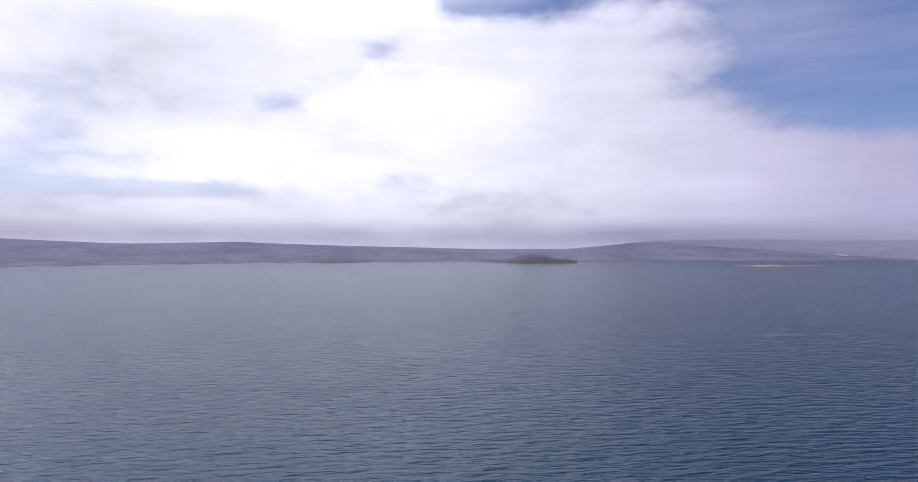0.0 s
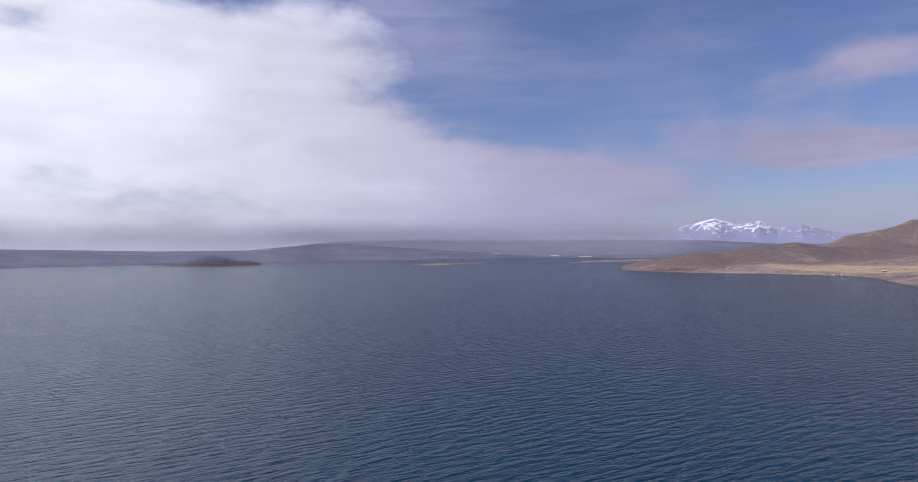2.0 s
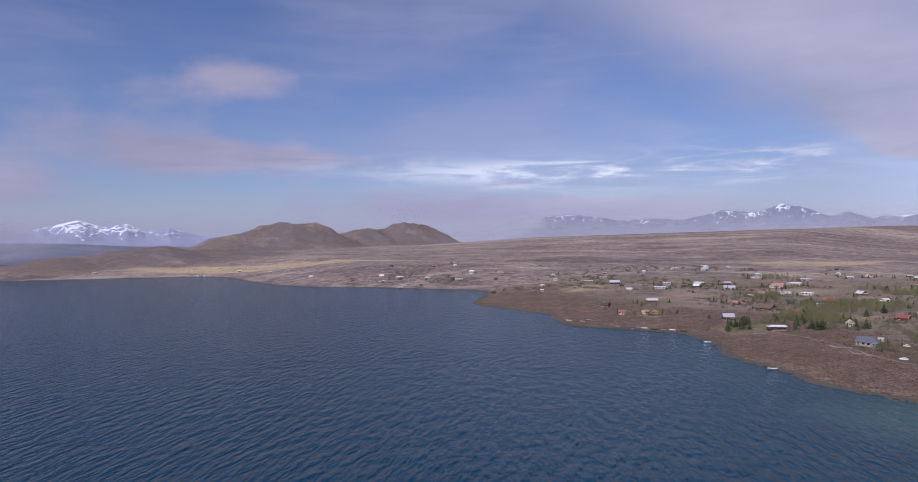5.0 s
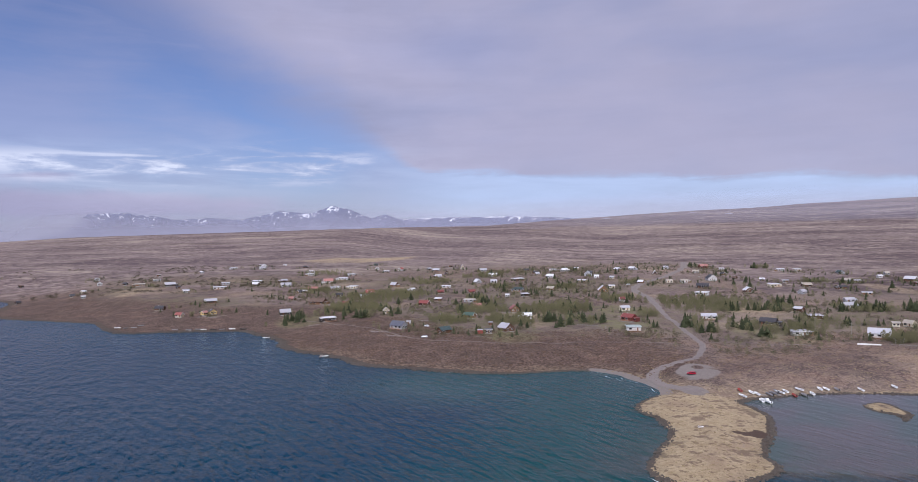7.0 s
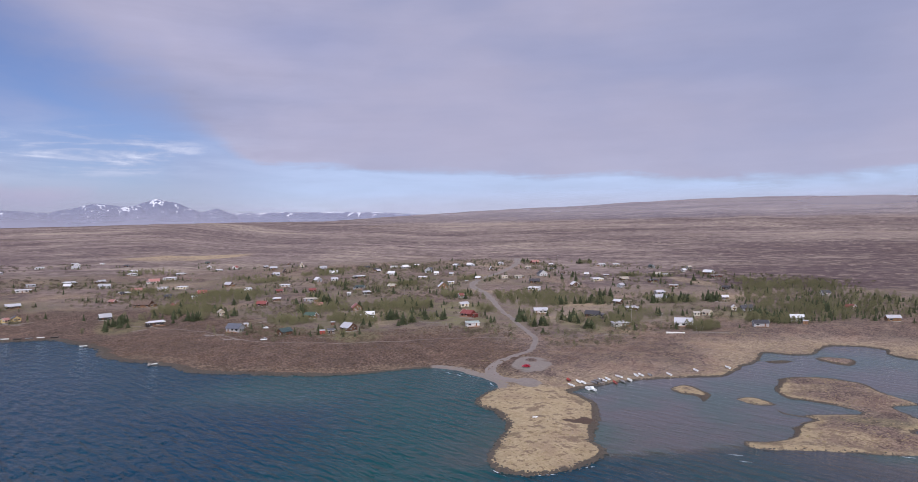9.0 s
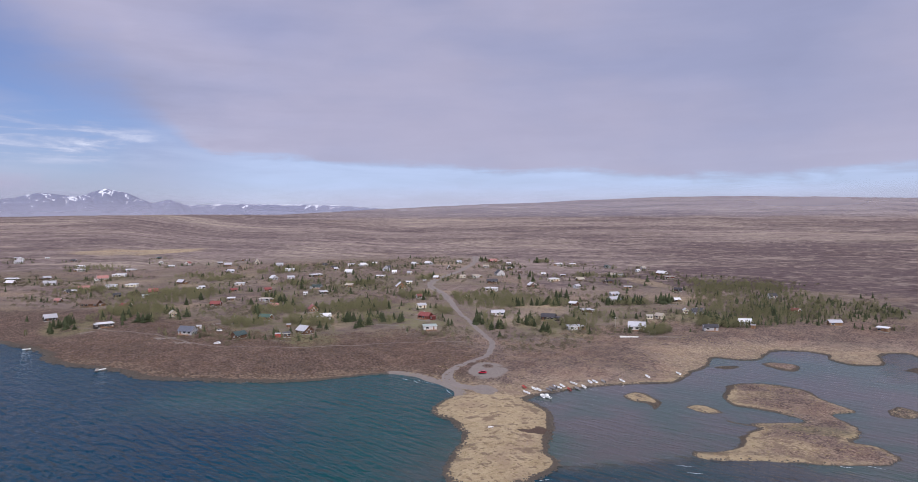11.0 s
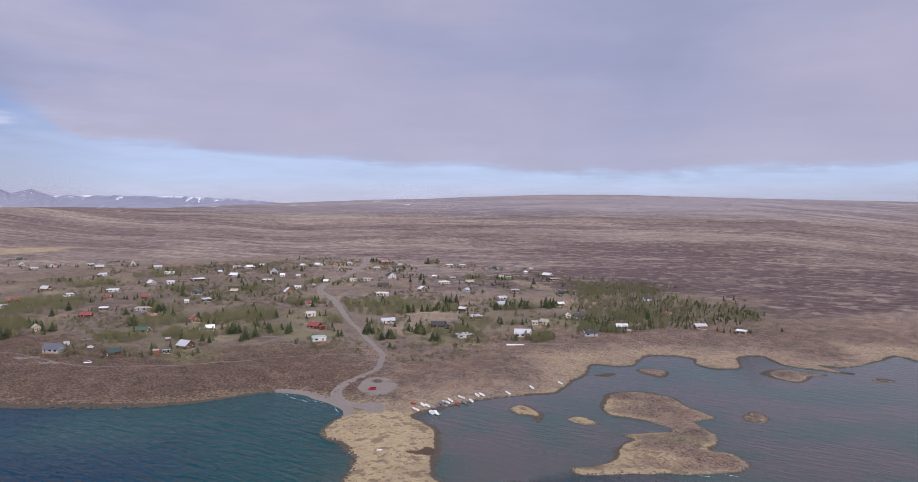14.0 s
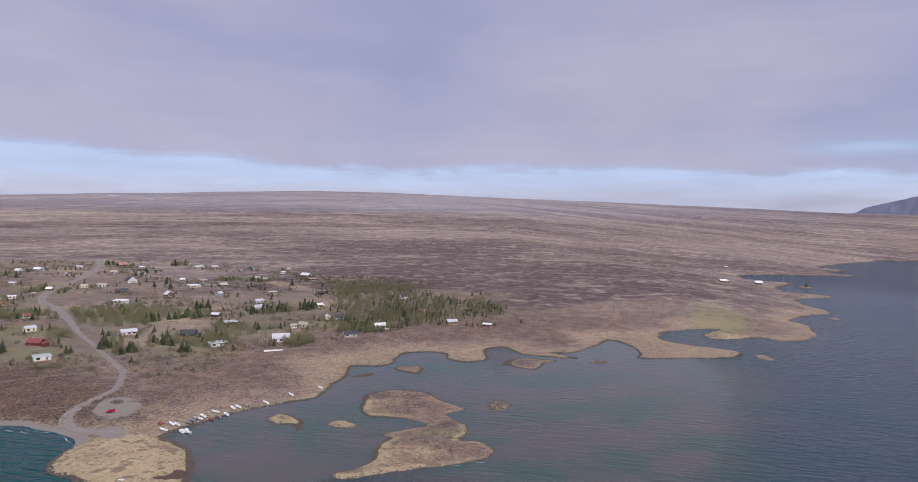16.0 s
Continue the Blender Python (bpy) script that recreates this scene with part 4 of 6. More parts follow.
ground = new("ground", mesh_of("ground", np.stack([gx, gy, gz], 1), faces[keep], ground_mat, True,
                               {"grass": np.clip(grass, 0, 1), "gravel": gravel, "mud": np.clip(mud, 0, 1), "stone": stone, "moss": moss, "snow": snow, "ling": ling, "along": turn_ * 900, "peat": np.clip(peat, 0, 1), "up": gr + 1.7 * np.clip(gr - 650, 0, None) * smooth(-100, -125, np.degrees(turn_)), "plain": np.maximum(np.maximum(plain, 0.5 * village), 0.85 * smooth(290, 190, gx + 60 * n_big) * smooth(70, 150, gs)) * (1 - hill) * (1 - on_isle), "green": np.clip(green, 0, 1), "haze_tint": np.maximum(across, hill * np.clip(0.32 + 0.16 * fractal(gx, gy, 120, 5, 69, 0.65), 0, 0.9)) + 1.0 * oval(gx, gy, 220, 2530, 260, 200) * (gs > 0) + 0.6 * oval(gx, gy, -440, 2430, 130, 130)}))
tagged(ground, "brown heath and straw-coloured grass rising from the lake", "ground", kind="structure")


def ground_z(x, y):
    return float(land_height(np.array([float(x)]), np.array([float(y)]))[0])


bearings = np.concatenate([np.arange(-196, 44, 0.5), np.arange(44, 164, 2)])
radii = np.concatenate([[0.02, 8, 20], 40 * 1.02 ** np.arange(0, 246)])
wx_, wy_, faces = polar(bearings, radii)
ws = shore_distance(wx_, wy_)
bay = oval(wx_, wy_, 235, -95, 130, 80, -45)
shallow = np.clip(smooth(-95, -8, ws) * (0.18 + 1.1 * bay) + 0.5 * fractal(wx_, wy_, 60, 3, 51) * bay, 0, 1) * smooth(1500, 600, np.hypot(wx_, wy_))
# beyond the lagoon, the wider ovals only make the open water greyer and paler
murk = np.clip(oval(wx_, wy_, 172, -275, 66, 165, 12) * smooth(-5, 5, 0.909 * (wx_ - 150) - 0.417 * (wy_ + 160)) + 0.75 * oval(wx_, wy_, 100, -400, 120, 170) + 0.42 * oval(wx_, wy_, 90, -260, 110, 110) + 0.32 * oval(wx_, wy_, -40, -480, 170, 330), 0, 1)
keep = (ws[faces] < 30).any(1)
water = new("water", mesh_of("water", np.stack([wx_, wy_, 0 * wx_], 1), faces[keep], water_mat, True, {"shallow": shallow, "murk": murk, "lee": oval(wx_, wy_, -120, -560, 330, 560)}))
tagged(water, "wind-rippled blue lake, turquoise and grey in the shallows", "water", kind="structure")


def mountains(name, label, skyline, distance, foot, mat, eye=71.0, seed=0, crag=1.0):
    """A range as a wedge of high ground: its skyline by bearing and degrees above the eye."""
    b0, b1 = skyline[0][0], skyline[-1][0]
    b = np.linspace(b0, b1, int(abs(b1 - b0) / 0.09))
    sk = np.array(sorted(skyline))
    d = np.linspace(distance - 330, distance + 150, 60)
    bb, dd = np.meshgrid(b, d)
    x, y = -dd * np.sin(np.radians(bb)), dd * np.cos(np.radians(bb))
    top = eye + distance * np.tan(np.radians(np.interp(bb, sk[:, 0], sk[:, 1]))) + 6 * crag * fractal(x, y, 45, 4, seed)
    u = (dd - d[0]) / (distance - d[0])
    ridge = np.where(u < 1, smooth(-0.05, 1.05, u) ** 1.3, 1 - 0.6 * (u - 1))
    spur = 1 + 0.5 * crag * fractal(x, y, 110, 5, seed + 3, 0.6) * np.clip(4 * u * (1 - u), 0, 1)
    z = foot + (top - foot) * ridge * spur
    n, m = bb.shape
    i, j = np.meshgrid(np.arange(n - 1), np.arange(m - 1), indexing="ij")
    f = np.stack([i * m + j, (i + 1) * m + j, (i + 1) * m + j + 1, i * m + j + 1], -1).reshape(-1, 4)
    ob = new(name, mesh_of(name, np.stack([x.ravel(), y.ravel(), z.ravel()], 1), f, mat, True))
    return tagged(ob, label, "mountain", kind="structure")


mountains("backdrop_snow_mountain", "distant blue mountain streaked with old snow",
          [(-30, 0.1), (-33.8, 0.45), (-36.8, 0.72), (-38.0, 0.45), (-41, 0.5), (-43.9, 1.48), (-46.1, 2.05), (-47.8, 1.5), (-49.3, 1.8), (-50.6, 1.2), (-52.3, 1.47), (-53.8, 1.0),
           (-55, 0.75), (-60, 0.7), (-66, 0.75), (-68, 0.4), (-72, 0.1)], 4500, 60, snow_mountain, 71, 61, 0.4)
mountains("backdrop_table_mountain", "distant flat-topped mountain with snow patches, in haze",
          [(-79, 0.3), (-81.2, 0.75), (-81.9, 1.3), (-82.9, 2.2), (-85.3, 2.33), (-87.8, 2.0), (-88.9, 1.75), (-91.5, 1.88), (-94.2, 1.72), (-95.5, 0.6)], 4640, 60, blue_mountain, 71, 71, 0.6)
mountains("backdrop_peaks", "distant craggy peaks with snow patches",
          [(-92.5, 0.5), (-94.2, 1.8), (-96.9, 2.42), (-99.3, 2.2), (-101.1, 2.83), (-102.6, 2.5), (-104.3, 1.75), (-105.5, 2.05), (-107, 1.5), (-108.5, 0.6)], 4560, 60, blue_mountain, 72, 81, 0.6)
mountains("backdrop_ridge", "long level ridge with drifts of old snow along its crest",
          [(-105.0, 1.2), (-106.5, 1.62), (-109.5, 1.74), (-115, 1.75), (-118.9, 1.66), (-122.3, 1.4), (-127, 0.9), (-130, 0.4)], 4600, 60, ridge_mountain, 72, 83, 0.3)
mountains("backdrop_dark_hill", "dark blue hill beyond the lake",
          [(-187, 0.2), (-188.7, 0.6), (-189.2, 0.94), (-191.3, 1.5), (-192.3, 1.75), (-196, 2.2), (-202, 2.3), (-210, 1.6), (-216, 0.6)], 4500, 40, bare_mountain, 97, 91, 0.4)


# upright see-through sheets added to imitate low cloud and haze before the far hills and mountains
haze_sheet_mat, t, place, bsdf = material("mist")
# plain lilac-white coat, its normal turned up so that it lights evenly
sheet_coat = node(t, "ShaderNodeBsdfDiffuse", Color=(0.56, 0.545, 0.69, 1), Normal=node(t, "ShaderNodeCombineXYZ", Z=1.0).outputs[0])
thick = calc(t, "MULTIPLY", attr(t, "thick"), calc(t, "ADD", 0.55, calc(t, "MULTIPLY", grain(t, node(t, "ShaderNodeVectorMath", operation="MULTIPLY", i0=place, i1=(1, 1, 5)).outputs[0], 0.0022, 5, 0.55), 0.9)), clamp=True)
hazy = node(t, "ShaderNodeMixShader", i0=thick, i1=node(t, "ShaderNodeBsdfTransparent").outputs[0], i2=sheet_coat.outputs[0])
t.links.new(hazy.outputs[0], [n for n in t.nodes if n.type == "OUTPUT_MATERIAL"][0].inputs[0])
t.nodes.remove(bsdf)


def haze_sheet(name, label, b0, b1, distance, eye, depth_of):
    """An upright sheet far off that imitates haze: depth_of gives how thick it is by bearing and height in degrees."""
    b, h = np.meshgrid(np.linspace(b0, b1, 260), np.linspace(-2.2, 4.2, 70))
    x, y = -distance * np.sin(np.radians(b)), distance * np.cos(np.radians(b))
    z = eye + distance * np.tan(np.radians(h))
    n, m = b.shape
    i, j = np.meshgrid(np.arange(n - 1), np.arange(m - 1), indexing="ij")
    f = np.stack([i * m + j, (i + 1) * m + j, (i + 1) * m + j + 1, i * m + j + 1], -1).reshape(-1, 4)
    ob = new(name, mesh_of(name, np.stack([x.ravel(), y.ravel(), z.ravel()], 1), f, haze_sheet_mat, True, {"thick": np.clip(depth_of(b, h), 0, 0.95).ravel()}))
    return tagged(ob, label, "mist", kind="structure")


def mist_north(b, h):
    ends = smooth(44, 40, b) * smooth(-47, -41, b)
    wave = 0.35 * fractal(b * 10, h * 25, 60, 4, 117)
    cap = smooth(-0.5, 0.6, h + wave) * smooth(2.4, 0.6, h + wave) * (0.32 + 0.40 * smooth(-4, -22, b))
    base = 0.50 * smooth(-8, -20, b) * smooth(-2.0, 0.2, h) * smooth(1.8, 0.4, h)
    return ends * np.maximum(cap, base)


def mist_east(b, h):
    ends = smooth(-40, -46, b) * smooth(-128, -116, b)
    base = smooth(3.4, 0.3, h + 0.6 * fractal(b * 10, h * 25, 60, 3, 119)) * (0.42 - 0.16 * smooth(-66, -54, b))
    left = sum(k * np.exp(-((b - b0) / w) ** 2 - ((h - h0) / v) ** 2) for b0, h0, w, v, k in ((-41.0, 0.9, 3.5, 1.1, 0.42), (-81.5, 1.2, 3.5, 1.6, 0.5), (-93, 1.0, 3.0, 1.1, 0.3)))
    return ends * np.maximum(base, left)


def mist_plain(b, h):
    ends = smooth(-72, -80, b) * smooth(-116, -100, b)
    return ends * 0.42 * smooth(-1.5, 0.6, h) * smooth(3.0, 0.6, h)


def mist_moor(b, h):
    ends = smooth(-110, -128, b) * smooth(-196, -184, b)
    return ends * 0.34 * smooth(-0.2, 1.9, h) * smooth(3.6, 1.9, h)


haze_sheet("backdrop_mist_sheet", "upright see-through sheet imitating thin grey cloud on the far hills", 44, -48, 3580, 70, mist_north)
haze_sheet("backdrop_haze_sheet", "upright see-through sheet imitating thin haze over the far plain", -70, -118, 3050, 71, mist_plain)
haze_sheet("backdrop_haze_sheet", "upright see-through sheet imitating thin blue haze over the high moor", -108, -198, 1950, 71, mist_moor)
haze_sheet("backdrop_haze_sheet", "upright see-through sheet imitating pale haze before the distant mountains", -40, -128, 4165, 71, mist_east)


# ---------------------------------------------------------------- building blocks
def part(name, bm, mat, parent, label="", smooth_faces=False):
    """Links a bmesh as one mesh object under a thing or a part."""
    me = bpy.data.meshes.new(name)
    bm.to_mesh(me)
    bm.free()
    if smooth_faces:
        me.polygons.foreach_set("use_smooth", np.full(len(me.polygons), True))
    me.materials.append(mat)
    ob = new(name, me)
    ob.parent = parent
    if label:
        ob["label"] = label
    return ob


def box(bm, x0, x1, y0, y1, z0, z1):
    v = [bm.verts.new(p) for p in ((x0, y0, z0), (x1, y0, z0), (x1, y1, z0), (x0, y1, z0), (x0, y0, z1), (x1, y0, z1), (x1, y1, z1), (x0, y1, z1))]
    for f in ((3, 2, 1, 0), (4, 5, 6, 7), (0, 1, 5, 4), (1, 2, 6, 5), (2, 3, 7, 6), (3, 0, 4, 7)):
        bm.faces.new([v[i] for i in f])
    return bm


def box_bm(*a):
    return box(bmesh.new(), *a)


def prism(bm, outline, axis, a, b):
    """An outline in two coordinates pushed along the third axis ("x" or "y") from a to b."""
    def at(p, q):
        return (q, p[0], p[1]) if axis == "x" else (p[0], q, p[1])
    lo, hi = [bm.verts.new(at(p, a)) for p in outline], [bm.verts.new(at(p, b)) for p in outline]
    n = len(outline)
    bm.faces.new(lo)
    bm.faces.new(hi[::-1])
    for i in range(n):
        bm.faces.new((lo[i], hi[i], hi[(i + 1) % n], lo[(i + 1) % n]))
    bmesh.ops.recalc_face_normals(bm, faces=bm.faces)
    return bm


def tube(bm, x, y, z0, z1, r0, r1, sides=6):
    lo = [bm.verts.new((x + r0 * math.cos(6.2832 * i / sides), y + r0 * math.sin(6.2832 * i / sides), z0)) for i in range(sides)]
    hi = [bm.verts.new((x + r1 * math.cos(6.2832 * i / sides), y + r1 * math.sin(6.2832 * i / sides), z1)) for i in range(sides)]
    bm.faces.new(lo[::-1])
    bm.faces.new(hi)
    for i in range(sides):
        bm.faces.new((lo[i], lo[(i + 1) % sides], hi[(i + 1) % sides], hi[i]))
    return bm


def thing(name, label, category, place, group="", kind=""):
    ob = new(name)
    ob.matrix_world = place
    return tagged(ob, label, category, group, kind)


def ribbon(name, label, points, half, lift, mat):
    """A road laid on the land, slightly crowned."""
    line = drawn(points, 14)
    d = np.gradient(line, axis=0)
    d /= np.linalg.norm(d, axis=1)[:, None]
    side = np.stack([-d[:, 1], d[:, 0]], 1)
    cols = np.linspace(-1, 1, 5)
    wob = half * (1 + 0.5 * fractal(line[:, 0], line[:, 1], 6, 4, 77))
    p = line[:, None] + side[:, None] * (cols[None] * wob[:, None])[..., None]
    x, y = p[..., 0].ravel(), p[..., 1].ravel()
    z = land_height(x, y) + lift * np.tile(np.array([0.2, 0.9, 1, 0.9, 0.2]), len(line))
    n, m = len(line), 5
    i, j = np.meshgrid(np.arange(n - 1), np.arange(m - 1), indexing="ij")
    f = np.stack([i * m + j, (i + 1) * m + j, (i + 1) * m + j + 1, i * m + j + 1], -1).reshape(-1, 4)[:, ::-1]
    return tagged(new(name, mesh_of(name, np.stack([x, y, z], 1), f, mat)), label, "road", kind="structure")


ribbon("road", "pale gravel road winding up through the village", ROAD, 1.3, 0.14, gravel_mat)
ribbon("road_track", "narrow gravel track along the heath", TRACK_WEST, 0.5, 0.06, track_mat)
ribbon("road_lane", "narrow gravel lane past the gardens", TRACK_EAST, 0.35, 0.06, track_mat)
ribbon("road_beach", "gravel track down to the beach", TRACK_BEACH, 1.7, 0.12, gravel_mat)

# ---------------------------------------------------------------- houses
ROOFS = {"white": (0.62, 0.61, 0.63), "grey": (0.40, 0.39, 0.42), "slate": (0.095, 0.098, 0.122), "red": (0.21, 0.058, 0.052), "green": (0.06, 0.095, 0.075),
         "teal": (0.045, 0.068, 0.066), "sage": (0.33, 0.38, 0.36), "dark": (0.05, 0.047, 0.052), "brown": (0.12, 0.08, 0.06), "salmon": (0.36, 0.17, 0.145),
         "tan": (0.38, 0.33, 0.27), "redbrown": (0.28, 0.09, 0.075)}
WALLS = {"white": (0.54, 0.53, 0.525), "brown": (0.10, 0.055, 0.035), "dark": (0.045, 0.036, 0.033), "wood": (0.21, 0.125, 0.07), "redbrown": (0.13, 0.036, 0.030),
         "cream": (0.62, 0.55, 0.42), "tan": (0.42, 0.35, 0.26), "grey": (0.33, 0.33, 0.35), "yellow": (0.50, 0.36, 0.15)}
SAY = {"redbrown": "red-brown", "wood": "varnished timber", "dark": "dark-stained", "teal": "blue-green"}
roof_mats = {k: ribbed("roof_sheet_" + k, c) for k, c in ROOFS.items()}
wall_mats = {k: (painted("render_" + k, c, 0.8) if k in ("white", "cream", "grey") else boarded("boards_" + k, c)) for k, c in WALLS.items()}
trim_mat = painted("white_trim", (0.75, 0.74, 0.72), 0.6)
plinth_mat = painted("concrete", (0.34, 0.33, 0.31), 0.9, 0.3)
deck_mat = boarded("decking", (0.30, 0.17, 0.10), 0.14)
door_mat = boarded("door_boards", (0.16, 0.08, 0.05))
glass_mat, t, place, bsdf = material("window_glass")
put(t, bsdf, blend(t, grain(t, place, 0.9), (0.012, 0.014, 0.018), (0.03, 0.033, 0.04)), 0.06, None, spec=0.5)


def window(parent, x, y, z, w, h, side):
    """side: which wall it sits in, "front" (-y), "right" (+x) or "left" (-x)."""
    def lie(a0, a1, d0, d1, z0, z1):
        if side == "front":
            return box_bm(x + a0, x + a1, y - d1, y - d0, z0, z1)
        if side == "right":
            return box_bm(x + d0, x + d1, y + a0, y + a1, z0, z1)
        return box_bm(x - d1, x - d0, y + a0, y + a1, z0, z1)
    f = part("window", lie(-w / 2, w / 2, -0.02, 0.06, z, z + h), trim_mat, parent)
    part("pane", lie(-w / 2 + 0.1, w / 2 - 0.1, 0.02, 0.075, z + 0.1, z + h - 0.1), glass_mat, f)


HOUSE_KINDS = {"gable": "house", "front": "house", "flat": "cabin", "aframe": "a_frame_cabin"}


def house(x, y, length, turn, look_of, rng, group):
    length *= 0.88 if math.hypot(x, y) < 620 else 0.80
    style, roof, wall = look_of.split()
    deep = max(3.6, min(8.0, length * rng.uniform(0.5, 0.66)))
    if style == "front":
        length, deep = max(4.0, length * 1.15), max(3.6, length)
        turn -= 90
    high = (2.45 if math.hypot(x, y) < 620 else 2.2) + (0.3 if length > 11 else 0.0)
    if style == "gable" and "shore" not in group:
        turn += rng.choice((-34, -22, 18, 30, 0))
    hx, hy = length / 2, deep / 2
    base = min(ground_z(x + a, y + b) for a, b in ((0, 0), (3, 3), (-3, 3), (3, -3), (-3, -3)))
    floor = max(ground_z(x, y), base + 0.25) + 0.25
    name = HOUSE_KINDS[style]
    form = {"gable": "gabled", "front": "gabled", "flat": "low-roofed", "aframe": "A-frame"}[style]
    size = "small " if length < 8 else ""
    top = thing(name, f"{size}{form} holiday house with {SAY.get(wall, wall)} walls and {SAY.get(roof, roof)} metal roof", "house", pose(x, y, floor, 0, 0, turn), group)
    wm, rm = wall_mats[wall], roof_mats[roof]
    if style == "aframe":
        tall = length * 0.85
        b = bmesh.new()
        prism(b, [(-hx + 0.3, 0), (hx - 0.3, 0), (0, tall - 0.35)], "y", -hy + 0.15, hy - 0.15)
        part("house_body", b, wm, top)
        for s, nm in ((-1, "roof"), (1, "roof")):
            b = bmesh.new()
            prism(b, [(s * (hx + 0.1), -0.3), (s * (hx - 0.12), -0.3), (0, tall - 0.25), (0, tall)], "y", -hy - 0.3, hy + 0.3)
            part(nm, b, rm, top)
        window(top, 0, -hy + 0.15, 0.7, length * 0.35, 1.2, "front")
        window(top, 0, -hy + 0.15, 2.5, length * 0.2, 0.9, "front")
        return top
    part("foundation", box_bm(-hx + 0.06, hx - 0.06, -hy + 0.06, hy - 0.06, base - floor - 0.6, 0.003), plinth_mat, top)
    b = bmesh.new()
    over, thick = rng.uniform(0.4, 0.7), 0.14
    if style == "flat":
        rise = rng.uniform(0.35, 0.7)
        prism(b, [(-hy, 0), (hy, 0), (hy, high + rise), (-hy, high)], "x", -hx, hx)
        part("house_body", b, wm, top)
        k = rise / deep
        b = bmesh.new()
        prism(b, [(-hy - over, high - over * k + 0.004), (hy + over, high + rise + over * k + 0.004), (hy + over, high + rise + over * k + thick), (-hy - over, high - over * k + thick)], "x", -hx - over, hx + over)
        part("roof", b, rm, top)
        part("fascia", box_bm(-hx - over, hx + over, -hy - over - 0.05, -hy - over + 0.002, high - over * k - 0.08, high - over * k + thick + 0.02), trim_mat, top)
    else:
        rise = hy * rng.uniform(0.58, 0.92)
        prism(b, [(-hy, 0), (hy, 0), (hy, high), (0, high + rise), (-hy, high)], "x", -hx, hx)
        part("house_body", b, wm, top)
        k = rise / hy
        for s in (-1, 1):
            b = bmesh.new()
            prism(b, [(s * (hy + over), high - over * k + 0.01), (0, high + rise + 0.01), (0, high + rise + thick + 0.03), (s * (hy + over), high - over * k + thick)], "x", -hx - over, hx + over)
            part("roof", b, rm, top)
        for s in (-1, 1):
            b = bmesh.new()
            x0 = s * (hx + over)
            for q in (-1, 1):
                prism(b, [(q * (hy + over), high - over * k - 0.12), (0, high + rise - 0.12), (0, high + rise + thick + 0.05), (q * (hy + over), high - over * k + thick + 0.03)], "x", x0 - 0.03, x0 + 0.03)
            part("bargeboard", b, trim_mat if rng.random() < 0.45 else wm, top)
        if rng.random() < 0.4:
            part("chimney", box_bm(-hx * 0.3, -hx * 0.3 + 0.5, -0.25, 0.25, high + rise * 0.7, high + rise + 0.75), plinth_mat, top)
    # windows and a door on the sides that face the lake
    if style == "front":
        for yy in (-hy * 0.5, hy * 0.5):
            window(top, hx, yy, 0.85, min(1.5, deep * 0.26), 1.15, "right")
        if rise > 1.4:
            window(top, hx, 0, high + 0.05, 0.9, 0.8, "right")
        part("door", box_bm(hx - 0.02, hx + 0.05, -0.42, 0.42, 0.02, 2.02), door_mat, top)
        for xx in (-hx * 0.4, hx * 0.4):
            window(top, xx, -hy, 0.9, 1.2, 1.05, "front")
    else:
        n = max(2, int(length / 3.2))
        slots = [(-hx + length * (i + 0.5) / n) for i in range(n)]
        door = rng.randrange(n)
        for i, xx in enumerate(slots):
            if i == door and length > 5:
                part("door", box_bm(xx - 0.45, xx + 0.45, -hy - 0.05, -hy + 0.02, 0.02, 2.02), door_mat, top)
            else:
                window(top, xx, -hy, 0.6, min(2.3, length / n * rng.uniform(0.6, 0.82)), 1.4, "front")
        window(top, hx, -hy * 0.3, 0.85, 1.2, 1.1, "right")
        window(top, -hx, -hy * 0.3, 0.85, 1.2, 1.1, "left")
        if length > 7 and rng.random() < 0.5:  # a lower wing with its own roof
            e, wd, hh = rng.choice((-1, 1)), rng.uniform(2.4, 3.6), high - 0.35
            x0, x1 = sorted((e * (hx + 0.01), e * (hx + wd)))
            wing = part("wing", box_bm(x0, x1, -hy * 0.55, hy * 0.75, base - floor - 0.4, hh), wall_mats[rng.choice((wall, "wood", "brown", wall))], top)
            part("wing_roof", prism(bmesh.new(), [(-hy * 0.55 - 0.35, hh + 0.004), (hy * 0.75 + 0.2, hh + 0.3), (hy * 0.75 + 0.2, hh + 0.42), (-hy * 0.55 - 0.35, hh + 0.12)], "x", x0 - 0.2, x1 + 0.2), rm, wing)
            window(wing, (x0 + x1) / 2, -hy * 0.55, 0.7, wd * 0.5, 1.1, "front")
        if length > 9 and rng.random() < 0.6:
            d = part("deck", box_bm(-hx * 0.8, hx * 0.9, -hy - 2.6, -hy - 0.06, -0.22, -0.05), deck_mat, top)
            for xx in (-hx * 0.75, 0, hx * 0.85):
                part("deck_post", tube(bmesh.new(), xx, -hy - 2.45, base - floor - 1.6, 0.85, 0.06, 0.06), deck_mat, d)
            part("railing", box_bm(-hx * 0.8, hx * 0.9, -hy - 2.52, -hy - 2.42, 0.78, 0.9), deck_mat, d)
    return top


